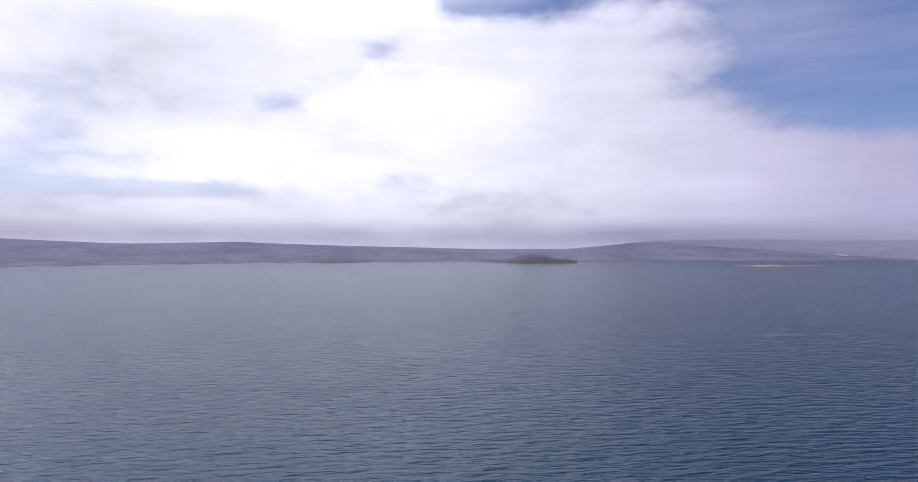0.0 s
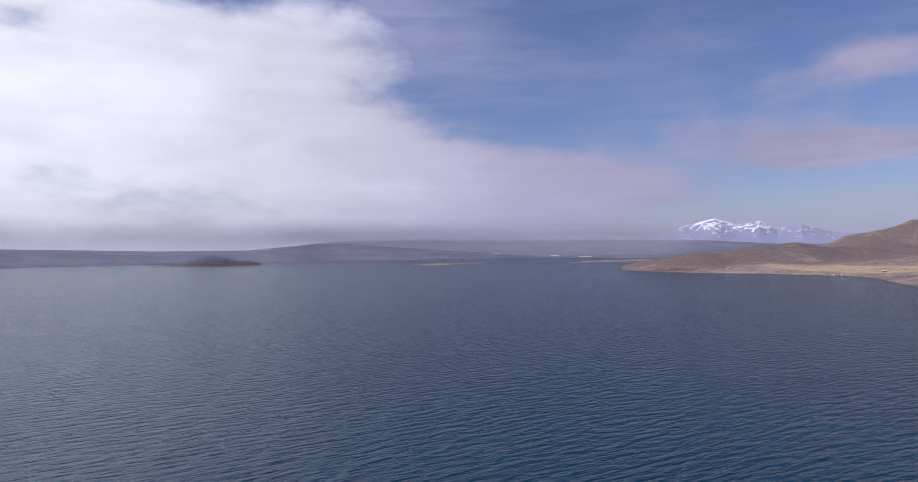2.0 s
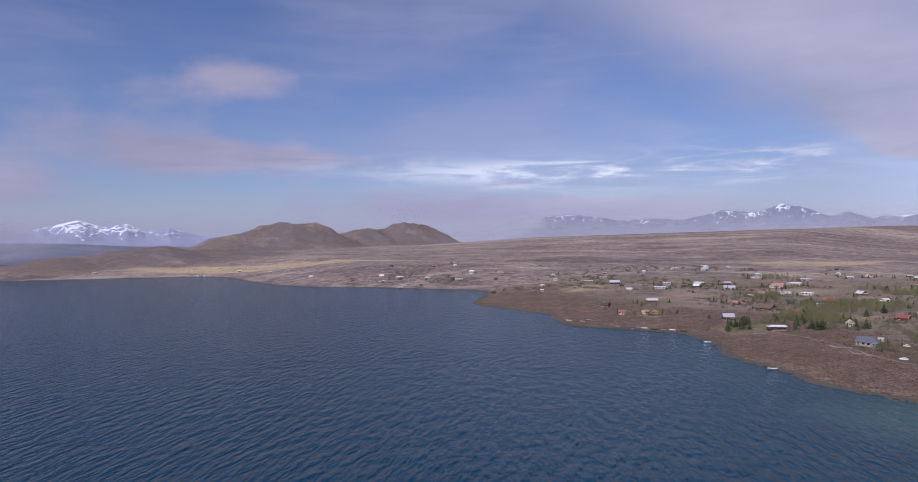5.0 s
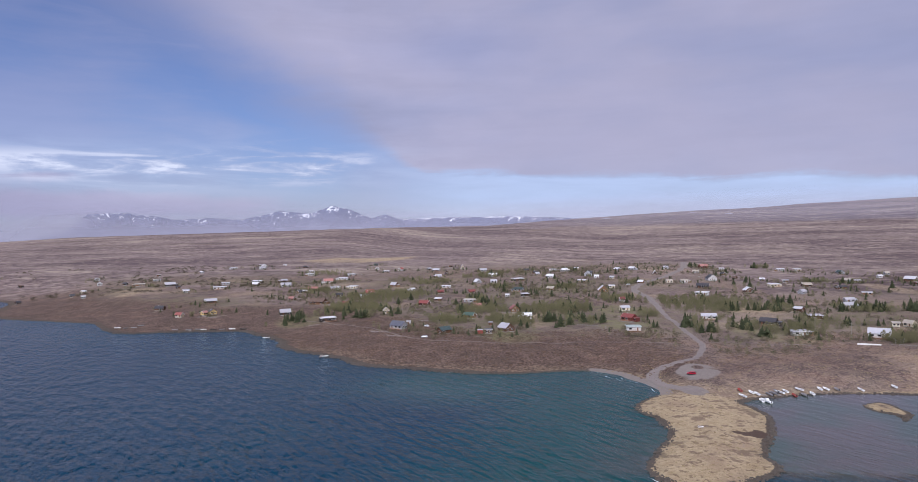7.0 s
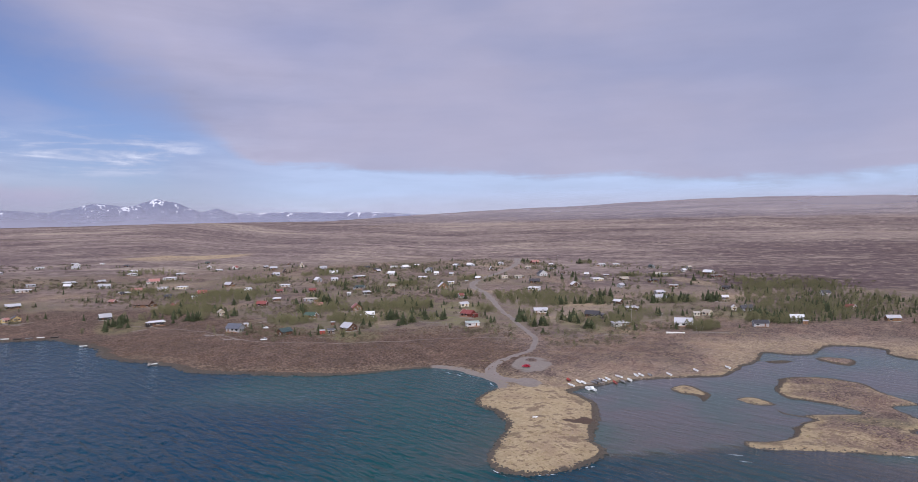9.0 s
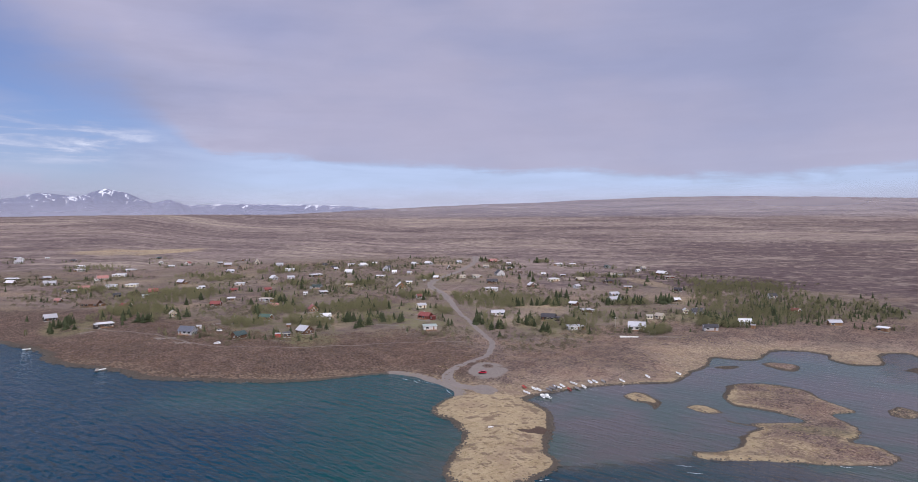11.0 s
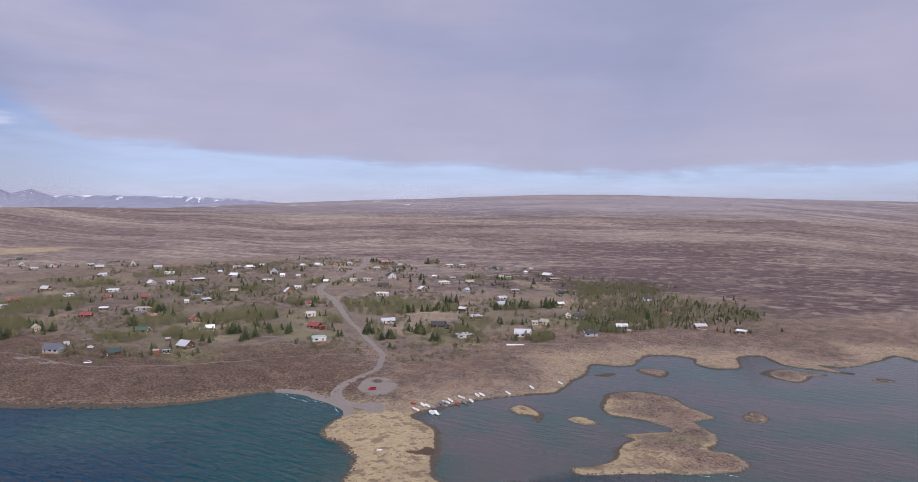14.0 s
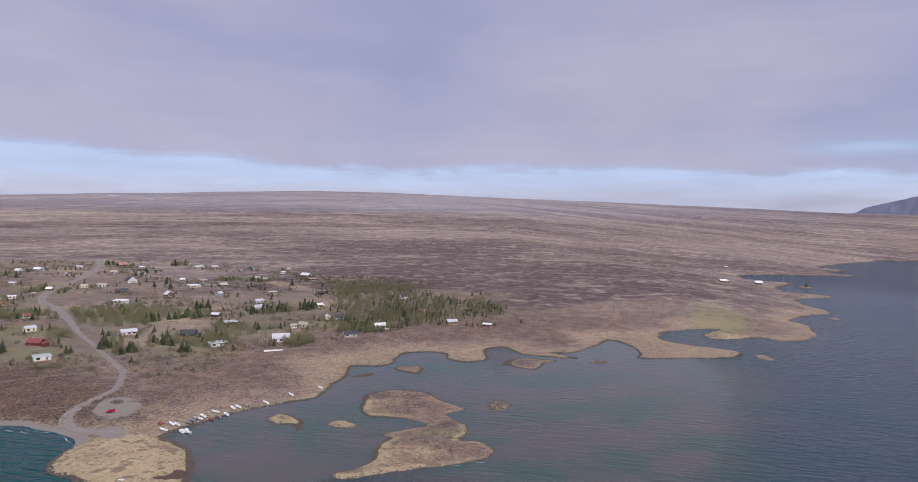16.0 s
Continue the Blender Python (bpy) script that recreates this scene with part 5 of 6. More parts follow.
rng = random.Random(11)
for rows, group in ((SHORE_ROW, "houses along the shore heath"), (MIDDLE_RIGHT, "houses among the spruces"), (MIDDLE_LEFT, "houses beside the gravel road"), (BACK_LEFT, "houses at the back of the village"),
                    (BACK_RIGHT, "houses at the top of the road"), (WEST_CABINS, "cabins by the western cove"), (SMALL_CABINS, "small cabins in the upper village"), (HEATH_CABINS, "scattered cabins on the western heath"), (FAR_SHORE, "cabins along the far shore")):
    for hx_, hy_, length, turn, look_of in rows:
        house(hx_, hy_, length, turn, look_of, rng, group)

# ---------------------------------------------------------------- trees
bark = painted("bark", (0.10, 0.075, 0.055), 0.95, 0.5, 3.0)
birch_bark = painted("birch_bark", (0.30, 0.27, 0.24), 0.9, 0.5, 3.0)


def leaf_material(name, a, b, lift=0.0, patches=0.0):
    m, t, place, bsdf = material(name)
    own = calc(t, "ADD", node(t, "ShaderNodeObjectInfo").outputs["Random"], node(t, "ShaderNodeNewGeometry").outputs["Random Per Island"])
    c = blend(t, calc(t, "MULTIPLY", own, 0.5), a, b)
    c = blend(t, calc(t, "MULTIPLY", grain(t, place, 2.5, 4), 0.5), c, tuple(v * 0.5 for v in a))
    if patches:  # stands of darker and paler growth
        k = calc(t, "ADD", calc(t, "MULTIPLY", grain(t, place, 0.05, 5, 0.65), 0.55), calc(t, "MULTIPLY", grain(t, place, 0.22, 4, 0.6), 0.45))
        k = calc(t, "ADD", 1.0, calc(t, "MULTIPLY", calc(t, "SUBTRACT", k, 0.5), patches))
        c = node(t, "ShaderNodeVectorMath", operation="SCALE", i0=c, Scale=k).outputs[0]
    put(t, bsdf, c, 0.9, None, spec=0.15)
    if lift:  # thin leaves scatter light: shade them as a soft mass
        n = node(t, "ShaderNodeVectorMath", operation="SCALE", i0=node(t, "ShaderNodeNewGeometry").outputs["Normal"], Scale=1 - lift).outputs[0]
        n = node(t, "ShaderNodeVectorMath", operation="ADD", i0=n, i1=(-0.3 * lift, 0.0, lift)).outputs[0]
        t.links.new(node(t, "ShaderNodeVectorMath", operation="NORMALIZE", i0=n).outputs[0], bsdf.inputs["Normal"])
    return m


needle_mat = leaf_material("spruce_needles", (0.034, 0.044, 0.022), (0.085, 0.092, 0.046))
birch_mat = leaf_material("birch_buds", (0.160, 0.150, 0.074), (0.245, 0.225, 0.124), 0.80, 1.0)
willow_mat = leaf_material("scrub_twigs", (0.070, 0.058, 0.042), (0.22, 0.182, 0.12), 0.4, 1.5)


def spruce_crown(rng):
    """Tiers of drooping boughs round a stem one metre tall."""
    verts, faces = [], []
    tiers = rng.randint(7, 9)
    for k in range(tiers):
        u = k / (tiers - 1)
        z = 0.10 + 0.80 * u
        reach = (0.26 * (1 - u) ** 0.85 + 0.03) * rng.uniform(0.85, 1.15)
        n = 9 if u < 0.5 else 6
        for i in range(n):
            a = 6.2832 * (i + rng.random() * 0.6) / n
            r = reach * rng.uniform(0.7, 1.2)
            w = 0.34 * r + 0.02
            ca, sa = math.cos(a), math.sin(a)
            tip = (r * ca, r * sa, z - 0.30 * r - 0.02)
            l, q = (0.45 * r * ca - w * sa, 0.45 * r * sa + w * ca, z - 0.03), (0.45 * r * ca + w * sa, 0.45 * r * sa - w * ca, z - 0.03)
            o = len(verts)
            verts += [(0, 0, z + 0.10), l, tip, q, (0, 0, z - 0.05)]
            faces += [(o, o + 1, o + 2), (o, o + 2, o + 3), (o + 4, o + 2, o + 1), (o + 4, o + 3, o + 2)]
    o = len(verts)
    verts += [(0.03, 0, 0.88), (-0.015, 0.026, 0.88), (-0.015, -0.026, 0.88), (0, 0, 1.02)]
    faces += [(o, o + 1, o + 3), (o + 1, o + 2, o + 3), (o + 2, o, o + 3)]
    return np.array(verts), np.array(faces)


def clump_crown(rng, tall, wide, clumps, low, tuft=0.075):
    """An open crown of many small leafy tufts, one metre tall."""
    verts, faces = [], []
    for _ in range(clumps):
        a, u = rng.random() * 6.2832, rng.random()
        z = low + (tall - low) * u
        r = wide * math.sqrt(rng.random()) * (0.35 + 1.3 * math.sin(3.14 * min(1, 0.12 + 0.88 * u)) ** 0.8) * 0.72
        s = rng.uniform(0.75, 1.4) * tuft
        c = np.array((r * math.cos(a), r * math.sin(a), z))
        o = len(verts)
        for _ in range(5):
            d = np.array([rng.gauss(0, 1) for _ in range(3)])
            verts.append(tuple(c + d / np.linalg.norm(d) * s * np.array((0.85, 0.85, 1.15))))
        faces += [(o, o + 1, o + 2), (o, o + 3, o + 4), (o + 1, o + 3, o + 2)]
    return np.array(verts), np.array(faces)


def stem(rng, r, top, limbs, spread):
    """A tapered trunk one metre tall, its limbs growing out of its sides."""
    bm = bmesh.new()
    levels = [-0.05, 0.12] + [0.12 + (top - 0.12) * (k + 1) / 7 for k in range(7)]
    rings = []
    for z in levels:
        q = r * (1 - 0.78 * max(0, z) / top)
        rings.append([bm.verts.new((q * math.cos(1.0472 * i), q * math.sin(1.0472 * i), z)) for i in range(6)])
    for lo, hi in zip(rings, rings[1:]):
        for i in range(6):
            bm.faces.new((lo[i], lo[(i + 1) % 6], hi[(i + 1) % 6], hi[i]))
    bm.faces.new(rings[0][::-1])
    bm.faces.new(rings[-1])
    for n in range(limbs):
        k, i = 1 + n % 6, (n * 2 + rng.randrange(2)) % 6
        a, z = 1.0472 * (i + 0.5), levels[k]
        tip = bm.verts.new((spread * math.cos(a), spread * math.sin(a), z + spread * rng.uniform(0.7, 1.3)))
        p, q, o = rings[k][i], rings[k][(i + 1) % 6], rings[k + 1][i]
        for f in ((p, q, tip), (q, o, tip), (o, p, tip)):
            bm.faces.new(f)
    return bm


rng = random.Random(5)
SPRUCES, BIRCHES = [], []
far_spruce = [spruce_crown(rng) for _ in range(4)]
far_birch = [clump_crown(rng, 1.0, 0.27, 100, 0.05, 0.056) for _ in range(4)]
for k in range(5):
    top = thing("spruce", "dark green spruce standing among holiday houses", "tree", pose(0, 0, -50), "spruces in the village")
    part("trunk", stem(rng, 0.022, 0.95, 0, 0), bark, top)
    v, f = spruce_crown(rng)
    new("crown", mesh_of("crown", v, f, needle_mat, False)).parent = top
    SPRUCES.append(top)
for k in range(5):
    top = thing("birch", "birch with thin olive spring foliage", "tree", pose(0, 0, -50), "birches in the village")
    part("trunk", stem(rng, 0.020, 0.8, 6, 0.24), birch_bark, top)
    v, f = clump_crown(rng, 1.0, 0.27, 210, 0.10, 0.050)
    new("crown", mesh_of("crown", v, f, birch_mat, False)).parent = top
    BIRCHES.append(top)
used = set()


def plant(kinds, x, y, tall, wide=1.0):
    proto = rng.choice(kinds)
    m = pose(x, y, ground_z(x, y) - 0.05, rng.uniform(-2, 2), rng.uniform(-2, 2), rng.uniform(0, 360)) @ Matrix.Diagonal((tall * wide, tall * wide, tall, 1))
    if proto not in used:
        used.add(proto)
        proto.matrix_world = m
        return proto
    ob = copy_thing(proto, pose(0, 0, 0))
    ob.matrix_basis = m
    return ob


# groves: place, radius, spruces, birches
GROVES = [(563, -72, 14, 7, 3), (548, -84, 8, 4, 3), (570, -107, 11, 7, 4), (556, -124, 9, 6, 4), (538, -152, 6, 3, 3), (545, -170, 14, 2, 8), (578, -229, 9, 5, 3), (527, -216, 6, 4, 3),
          (546, -247, 10, 7, 6), (484, -248, 7, 4, 3), (434, -222, 7, 4, 5), (424, -249, 10, 7, 9), (446, -268, 12, 6, 9), (424, -277, 9, 8, 6), (508, -363, 9, 5, 5), (383, -297, 3, 2, 1),
          (362, -318, 9, 5, 10), (334, -301, 3, 2, 1), (358, -352, 12, 7, 9), (416, -430, 12, 10, 6), (414, -452, 10, 7, 8), (347, -390, 5, 3, 2), (384, -490, 13, 9, 9), (376, -508, 8, 5, 6),
          (360, -529, 10, 8, 6), (276, -388, 4, 0, 5), (280, -472, 10, 6, 7), (600, -340, 30, 6, 10), (660, -300, 30, 5, 10), (700, -420, 30, 7, 9), (560, -560, 35, 8, 8), (480, -620, 30, 7, 8),
          (640, -620, 35, 7, 5), (780, -520, 40, 6, 5), (400, -355, 14, 3, 9), (470, -400, 26, 5, 10), (610, -200, 26, 4, 9), (480, -300, 14, 4, 6), (520, -180, 20, 1, 7)]
WOODLAND = [
            (677, -189, 32, 0, 60), (598, -139, 19, 1, 34), (579, -125, 11, 5, 8), (573, -84, 8, 12, 3), (538, -132, 6, 9, 2), (567, -156, 8, 7, 6), (768, -134, 19, 0, 24), (1043, -194, 28, 0, 18), (553, -83, 20, 0, 14),
            (503, -290, 20, 3, 40), (448, -254, 6, 8, 2), (507, -256, 2, 3, 0), (680, -321, 10, 9, 5), (835, -372, 21, 4, 20), (479, -185, 9, 2, 16), (575, -259, 8, 5, 8), (606, -260, 7, 7, 4), (537, -218, 3, 3, 2),
            (427, -273, 9, 4, 10), (459, -225, 12, 2, 20), (632, -369, 10, 5, 8), (530, -364, 7, 2, 10), (525, -231, 15, 0, 16), (465, -411, 32, 2, 70), (377, -324, 7, 8, 4), (354, -322, 3, 4, 2), (432, -410, 7, 6, 8),
            (422, -444, 12, 13, 6), (358, -356, 8, 7, 3), (329, -342, 4, 5, 1), (523, -380, 5, 5, 3), (445, -483, 8, 6, 2), (380, -503, 12, 12, 8), (361, -525, 10, 12, 2), (281, -402, 5, 2, 10), 
            (279, -469, 6, 6, 4), (265, -460, 10, 5, 16), (554, -646, 10, 4, 10), (518, -659, 12, 7, 3), (705, -719, 12, 5, 5), (764, -660, 7, 4, 2),
            (266, -536, 16, 8, 14), (435, -335, 6, 0, 10), (333, -374, 10, 2, 12), (345, -420, 14, 2, 16), (633, -466, 11, 2, 10), (802, -283, 18, 2, 14), (865, -270, 16, 3, 8)]
for cx, cy, r, n_s, n_b in [(a, b, c, d // 2, e // 2) for a, b, c, d, e in GROVES] + [(a, b, c, d, 0) for a, b, c, d, e in WOODLAND]:
    for i in range(n_s + n_b):
        a, d = rng.random() * 6.2832, r * math.sqrt(rng.random())
        if i < n_s:
            plant(SPRUCES, cx + d * math.cos(a), cy + d * math.sin(a), rng.uniform(4.0, 8.6), rng.uniform(1.25, 1.8))
        else:
            plant(BIRCHES, cx + d * math.cos(a), cy + d * math.sin(a), rng.uniform(3.0, 5.2), rng.uniform(0.9, 1.3))
plant(SPRUCES, 420, -246, 9.5, 1.5)
plant(SPRUCES, 383, -297, 6.0, 1.4)
plant(SPRUCES, 347, -391, 8.0, 1.1)
plant(SPRUCES, 159, -549, 4.0, 1.5)
plant(SPRUCES, -110, -1085, 9.0, 1.3)
plant(BIRCHES, 276, -387, 4.5, 2.0)


def strewn(name, label, category, shapes, mat, places, smooth_faces=False):
    """Many alike things joined into one mesh: shapes are (points, faces), places are (x, y, z, turn, wide, tall)."""
    vs, fs, o = [], [], 0
    for i, (x, y, z, turn, wide, tall) in enumerate(places):
        v, f = shapes[i % len(shapes)]
        c, s = math.cos(turn), math.sin(turn)
        vs.append(np.stack([x + wide * (v[:, 0] * c - v[:, 1] * s), y + wide * (v[:, 0] * s + v[:, 1] * c), z + tall * v[:, 2]], 1))
        fs.append(f + o)
        o += len(v)
    return tagged(new(name, mesh_of(name, np.concatenate(vs), np.concatenate(fs), mat, smooth_faces)), label, category, kind="stuff")


def scatter(n, draw, accept, seed):
    """n places drawn by draw(generator, n) -> x, y, kept where accept(x, y, distance to shore)."""
    g = np.random.default_rng(seed)
    x, y = draw(g, n)
    s = shore_distance(x, y)
    ok = accept(x, y, s, g.random(len(x)))
    x, y, s = x[ok], y[ok], s[ok]
    return x, y, land_height(x, y, s), s, g


# the planted wood east of the village
WOOD = np.array([(430, -690), (355, -700), (285, -655), (195, -612), (186, -582), (225, -530), (243, -478), (262, -440), (310, -486), (372, -600)], float)


def in_wood(g, n):
    return g.uniform(180, 435, n), g.uniform(-710, -435, n)


def wood_ok(x, y, s, q):
    inside, d = inside_and_distance(x, y, WOOD)
    return np.where(inside, d, -d) > -4 + 14 * fractal(x, y, 40, 3, 131) + 16 * q * q - 4


x, y, z, s, g = scatter(3300, in_wood, lambda x, y, s, q: (s > 40) & wood_ok(x, y, s, q), 3)
# spruce to the south and east, pale birch on the landward side
spruce = smooth(0.15, 0.75, (395 - x) / 190 + 1.1 * fractal(x, y, 34, 3, 133)) * 0.62 > g.random(len(x))
for which, name, label, shapes, mat, lo, hi in ((spruce, "spruce_wood", "dense plantation of dark green spruces", far_spruce, needle_mat, 2.2, 4.6), (~spruce, "birch_wood", "olive birch thicket at the edge of the plantation", far_birch, birch_mat, 2.8, 5.4)):
    i = np.nonzero(which)[0]
    tall = g.uniform(lo, hi, len(i))
    strewn(name, label, "wood", shapes, mat, [(x[k], y[k], z[k], g.random() * 6, q * 1.12, q) for k, q in zip(i, tall)])


def in_groves(g, n):
    w = np.array([q[4] for q in WOODLAND], float)
    i = g.choice(len(WOODLAND), n, p=w / w.sum())
    c = np.array([q[:3] for q in WOODLAND], float)[i]
    a, d = g.random(n) * 6.2832, (c[:, 2] * 1.35 + 4) * g.random(n) ** 0.6
    return c[:, 0] + d * np.cos(a), c[:, 1] + d * np.sin(a)


x, y, z, s, g = scatter(3500, in_groves, lambda x, y, s, q: (s > 60) & (line_distance(x, y, ROAD) > 6) & (q < 0.85 + 1.2 * fractal(x, y, 25, 2, 97)), 37)
strewn("birch_groves", "pale olive young birches growing in groves between the houses", "wood", far_birch, birch_mat, [(x[i], y[i], z[i], g.random() * 6, t_ * 1.15, t_) for i, t_ in enumerate(g.uniform(2.6, 6.2, len(x)))])
shrubs = [clump_crown(rng, 1.0, 0.75, 48, 0.05, 0.15) for _ in range(5)]


def in_village(g, n):
    return g.uniform(230, 900, n), g.uniform(-760, -60, n)


def village_ok(x, y, s, q):
    n = fractal(x, y, 70, 3, 91)
    return (s > 75) & (q < 0.25 + 2.2 * n) & (np.hypot(x, y) < 1080) & (line_distance(x, y, ROAD) > 6)


x, y, z, s, g = scatter(12000, in_village, village_ok, 9)
strewn("scrub", "low leafless willow and birch scrub between the houses", "bush", shrubs, willow_mat, [(x[i], y[i], z[i], g.random() * 6, t_, t_ * 0.8) for i, t_ in enumerate(g.uniform(1.0, 2.8, len(x)))])
x, y, z, s, g = scatter(1600, lambda g, n: (g.uniform(820, 1340, n), g.uniform(-120, 500, n)), lambda x, y, s, q: (s > 25) & (q < 0.35 + 2.4 * fractal(x, y, 80, 3, 93)), 71)
strewn("heath_scrub", "low dark scrub round the cabins on the western heath", "bush", shrubs, willow_mat, [(x[i], y[i], z[i], g.random() * 6, t_ * 1.3, t_ * 0.8) for i, t_ in enumerate(g.uniform(1.2, 3.4, len(x)))])
x, y, z, s, g = scatter(3000, in_village, lambda x, y, s, q: village_ok(x, y, s, q + 0.1), 19)
strewn("birch_scrub", "olive birch saplings between the houses", "bush", far_birch, birch_mat, [(x[i], y[i], z[i], g.random() * 6, t_, t_) for i, t_ in enumerate(g.uniform(2.0, 4.0, len(x)))])
x, y, z, s, g = scatter(520, in_village, lambda x, y, s, q: village_ok(x, y, s, q) & (np.hypot(x, y) > 600), 29)
strewn("far_spruces", "dark spruces scattered at the back of the village", "trees", far_spruce, needle_mat, [(x[i], y[i], z[i], g.random() * 6, t_ * 1.1, t_) for i, t_ in enumerate(g.uniform(3.0, 6.5, len(x)))])

x, y, z, s, g = scatter(2600, in_village, lambda x, y, s, q: village_ok(x, y, s, q + 0.05), 57)
strewn("juniper_scrub", "low dark green juniper and pine scrub between the houses", "bush", shrubs, needle_mat, [(x[i], y[i], z[i], g.random() * 6, t_, t_ * 0.9) for i, t_ in enumerate(g.uniform(0.8, 2.0, len(x)))])


# hedges, shrubs and young trees planted round the houses
HOMES = np.array([q[:2] for q in SHORE_ROW + MIDDLE_RIGHT + MIDDLE_LEFT + BACK_LEFT + BACK_RIGHT + WEST_CABINS + SMALL_CABINS], float)


def in_gardens(g, n):
    c = HOMES[g.integers(0, len(HOMES), n)]
    a, d = g.choice([0.4, 1.9, 2.6, 4.1, 5.3], n) + g.normal(0, 0.25, n) + 0.7 * np.sin(c[:, 0]), g.uniform(7.5, 20, n)
    return c[:, 0] + d * np.cos(a), c[:, 1] + d * np.sin(a)


def garden_ok(x, y, s, q):
    near = np.min(np.hypot(x[:, None] - HOMES[None, :, 0], y[:, None] - HOMES[None, :, 1]), 1)
    return (near > 7.0) & (s > 55) & (line_distance(x, y, ROAD) > 6)


for n, seed, name, label, shapes, mat, lo, hi, wide in ((1500, 141, "garden_shrubs", "dark leafless shrubs round the holiday houses", shrubs, willow_mat, 0.9, 2.4, 1.1),
                                                        (520, 143, "garden_spruces", "young dark green spruces planted round the houses", far_spruce, needle_mat, 2.2, 5.5, 1.25),
                                                        (900, 145, "garden_birches", "young olive birches planted round the houses", far_birch, birch_mat, 2.2, 4.6, 1.15)):
    x, y, z, s, g = scatter(n, in_gardens, garden_ok, seed)
    strewn(name, label, "trees" if lo > 2 else "bush", shapes, mat, [(x[i], y[i], z[i] - 0.05, g.random() * 6, t_ * wide, t_) for i, t_ in enumerate(g.uniform(lo, hi, len(x)))])


# tall bushes between the houses on the shore heath
tall_bushes = [(450, -147), (446, -150), (442, -149), (436, -150), (452, -162), (448, -165), (437, -173), (432, -175), (441, -170), (413, -148), (409, -146), (386, -196), (380, -193), (376, -198), (506, -158), (512, -162)]
strewn("garden_bushes", "tall dark leafless bushes between the shore houses", "bush", shrubs, willow_mat, [(bx, by, ground_z(bx, by) - 0.05, i * 1.7, 2.6 + 0.5 * math.sin(i * 2.3), 2.5 + 0.6 * math.cos(i * 1.9)) for i, (bx, by) in enumerate(tall_bushes)])


# ---------------------------------------------------------------- stones and tussocks
def pebble(rng):
    bm = bmesh.new()
    bmesh.ops.create_icosphere(bm, subdivisions=1, radius=1.0)
    for v in bm.verts:
        v.co *= rng.uniform(0.7, 1.15)
        v.co.z *= 0.7
    v, f = np.array([q.co[:] for q in bm.verts]), np.array([[k.index for k in q.verts] for q in bm.faces])
    bm.free()
    return v, f


stones = [pebble(rng) for _ in range(6)]


def near_shore(g, n):
    line = LAKE[int(0.25 * len(LAKE)):int(0.86 * len(LAKE))]
    line = line[np.hypot(line[:, 0], line[:, 1]) < 640]
    i = g.integers(0, len(line) - 1, n)
    u = g.random(n)[:, None]
    p = line[i] * (1 - u) + line[i + 1] * u + g.normal(0, 3.0, (n, 2))
    return p[:, 0], p[:, 1]


x, y, z, s, g = scatter(20000, near_shore, lambda x, y, s, q: (np.abs(s - 0.7) < (0.8 + 1.3 * q) * np.where(x > 320, 2.2, np.where(y < -225, 0.5, 0.9))) & (oval(x, y, 278, -200, 36, 12, -8) < 0.5), 13)
size = 1.05 * g.uniform(0.18, 0.62, len(x)) * np.where(s < 1.5, 1.2, 0.85) * np.where(x > 320, 1.6, 1.0)
strewn("shore_stones", "dark rounded basalt stones along the waterline", "stones", stones, rock_mat, [(x[i], y[i], max(z[i], -0.3), g.random() * 6, size[i], size[i]) for i in range(len(x))], False)


def near_isles(g, n):
    polys = [ISLES[k] for k in ("large", "small", "strip", "round", "hook", "reef", "knoll", "pond")]
    pts = np.concatenate([np.stack([p, np.roll(p, -1, 0)], 1) for p in polys])
    i, u = g.integers(0, len(pts), n), g.random(n)[:, None]
    p = pts[i, 0] * (1 - u) + pts[i, 1] * u + g.normal(0, 1.5, (n, 2))
    return p[:, 0], p[:, 1]


x, y, z, s, g = scatter(4500, near_isles, lambda x, y, s, q: np.abs(s - 0.4) < 0.8 + 0.9 * q, 17)
size = g.uniform(0.15, 0.5, len(x))
strewn("island_stones", "dark stones round the grassy islands", "stones", stones, rock_mat, [(x[i], y[i], max(z[i], -0.3), g.random() * 6, size[i], size[i]) for i in range(len(x))])


# a broken row of stones that reaches from the large island into the lagoon
g = np.random.default_rng(23)
u = g.random(90)
size = g.uniform(0.25, 0.6, 90)
strewn("stone_row", "dark stones in a broken row in shallow water", "stones", stones, rock_mat,
       [(144.5 - 12 * u[i] + g.normal(0, 0.35), -255.2 + 0.7 * math.sin(5 * u[i]) + g.normal(0, 0.35), -0.1, g.random() * 6, size[i], 0.8 * size[i]) for i in range(90)])


def near_islets(g, n):
    k = g.integers(0, 3, n)
    a, d = g.random(n) * 6.2832, np.sqrt(g.random(n))
    at = np.array([(103, -322, 5.5, 8.0), (197, -350, 4.0, 5.0), (72, -449, 6.0, 5.5)])[k]
    return at[:, 0] + at[:, 2] * d * np.cos(a), at[:, 1] + at[:, 3] * d * np.sin(a)


x, y, z, s, g = scatter(900, near_islets, lambda x, y, s, q: s > -0.4, 29)
size = g.uniform(0.12, 0.42, len(x))
strewn("islet_stones", "brown lichen-grown stones strewn over low islets", "stones", stones, rock_mat, [(x[i], y[i], max(z[i], -0.2), g.random() * 6, size[i], size[i]) for i in range(len(x))])


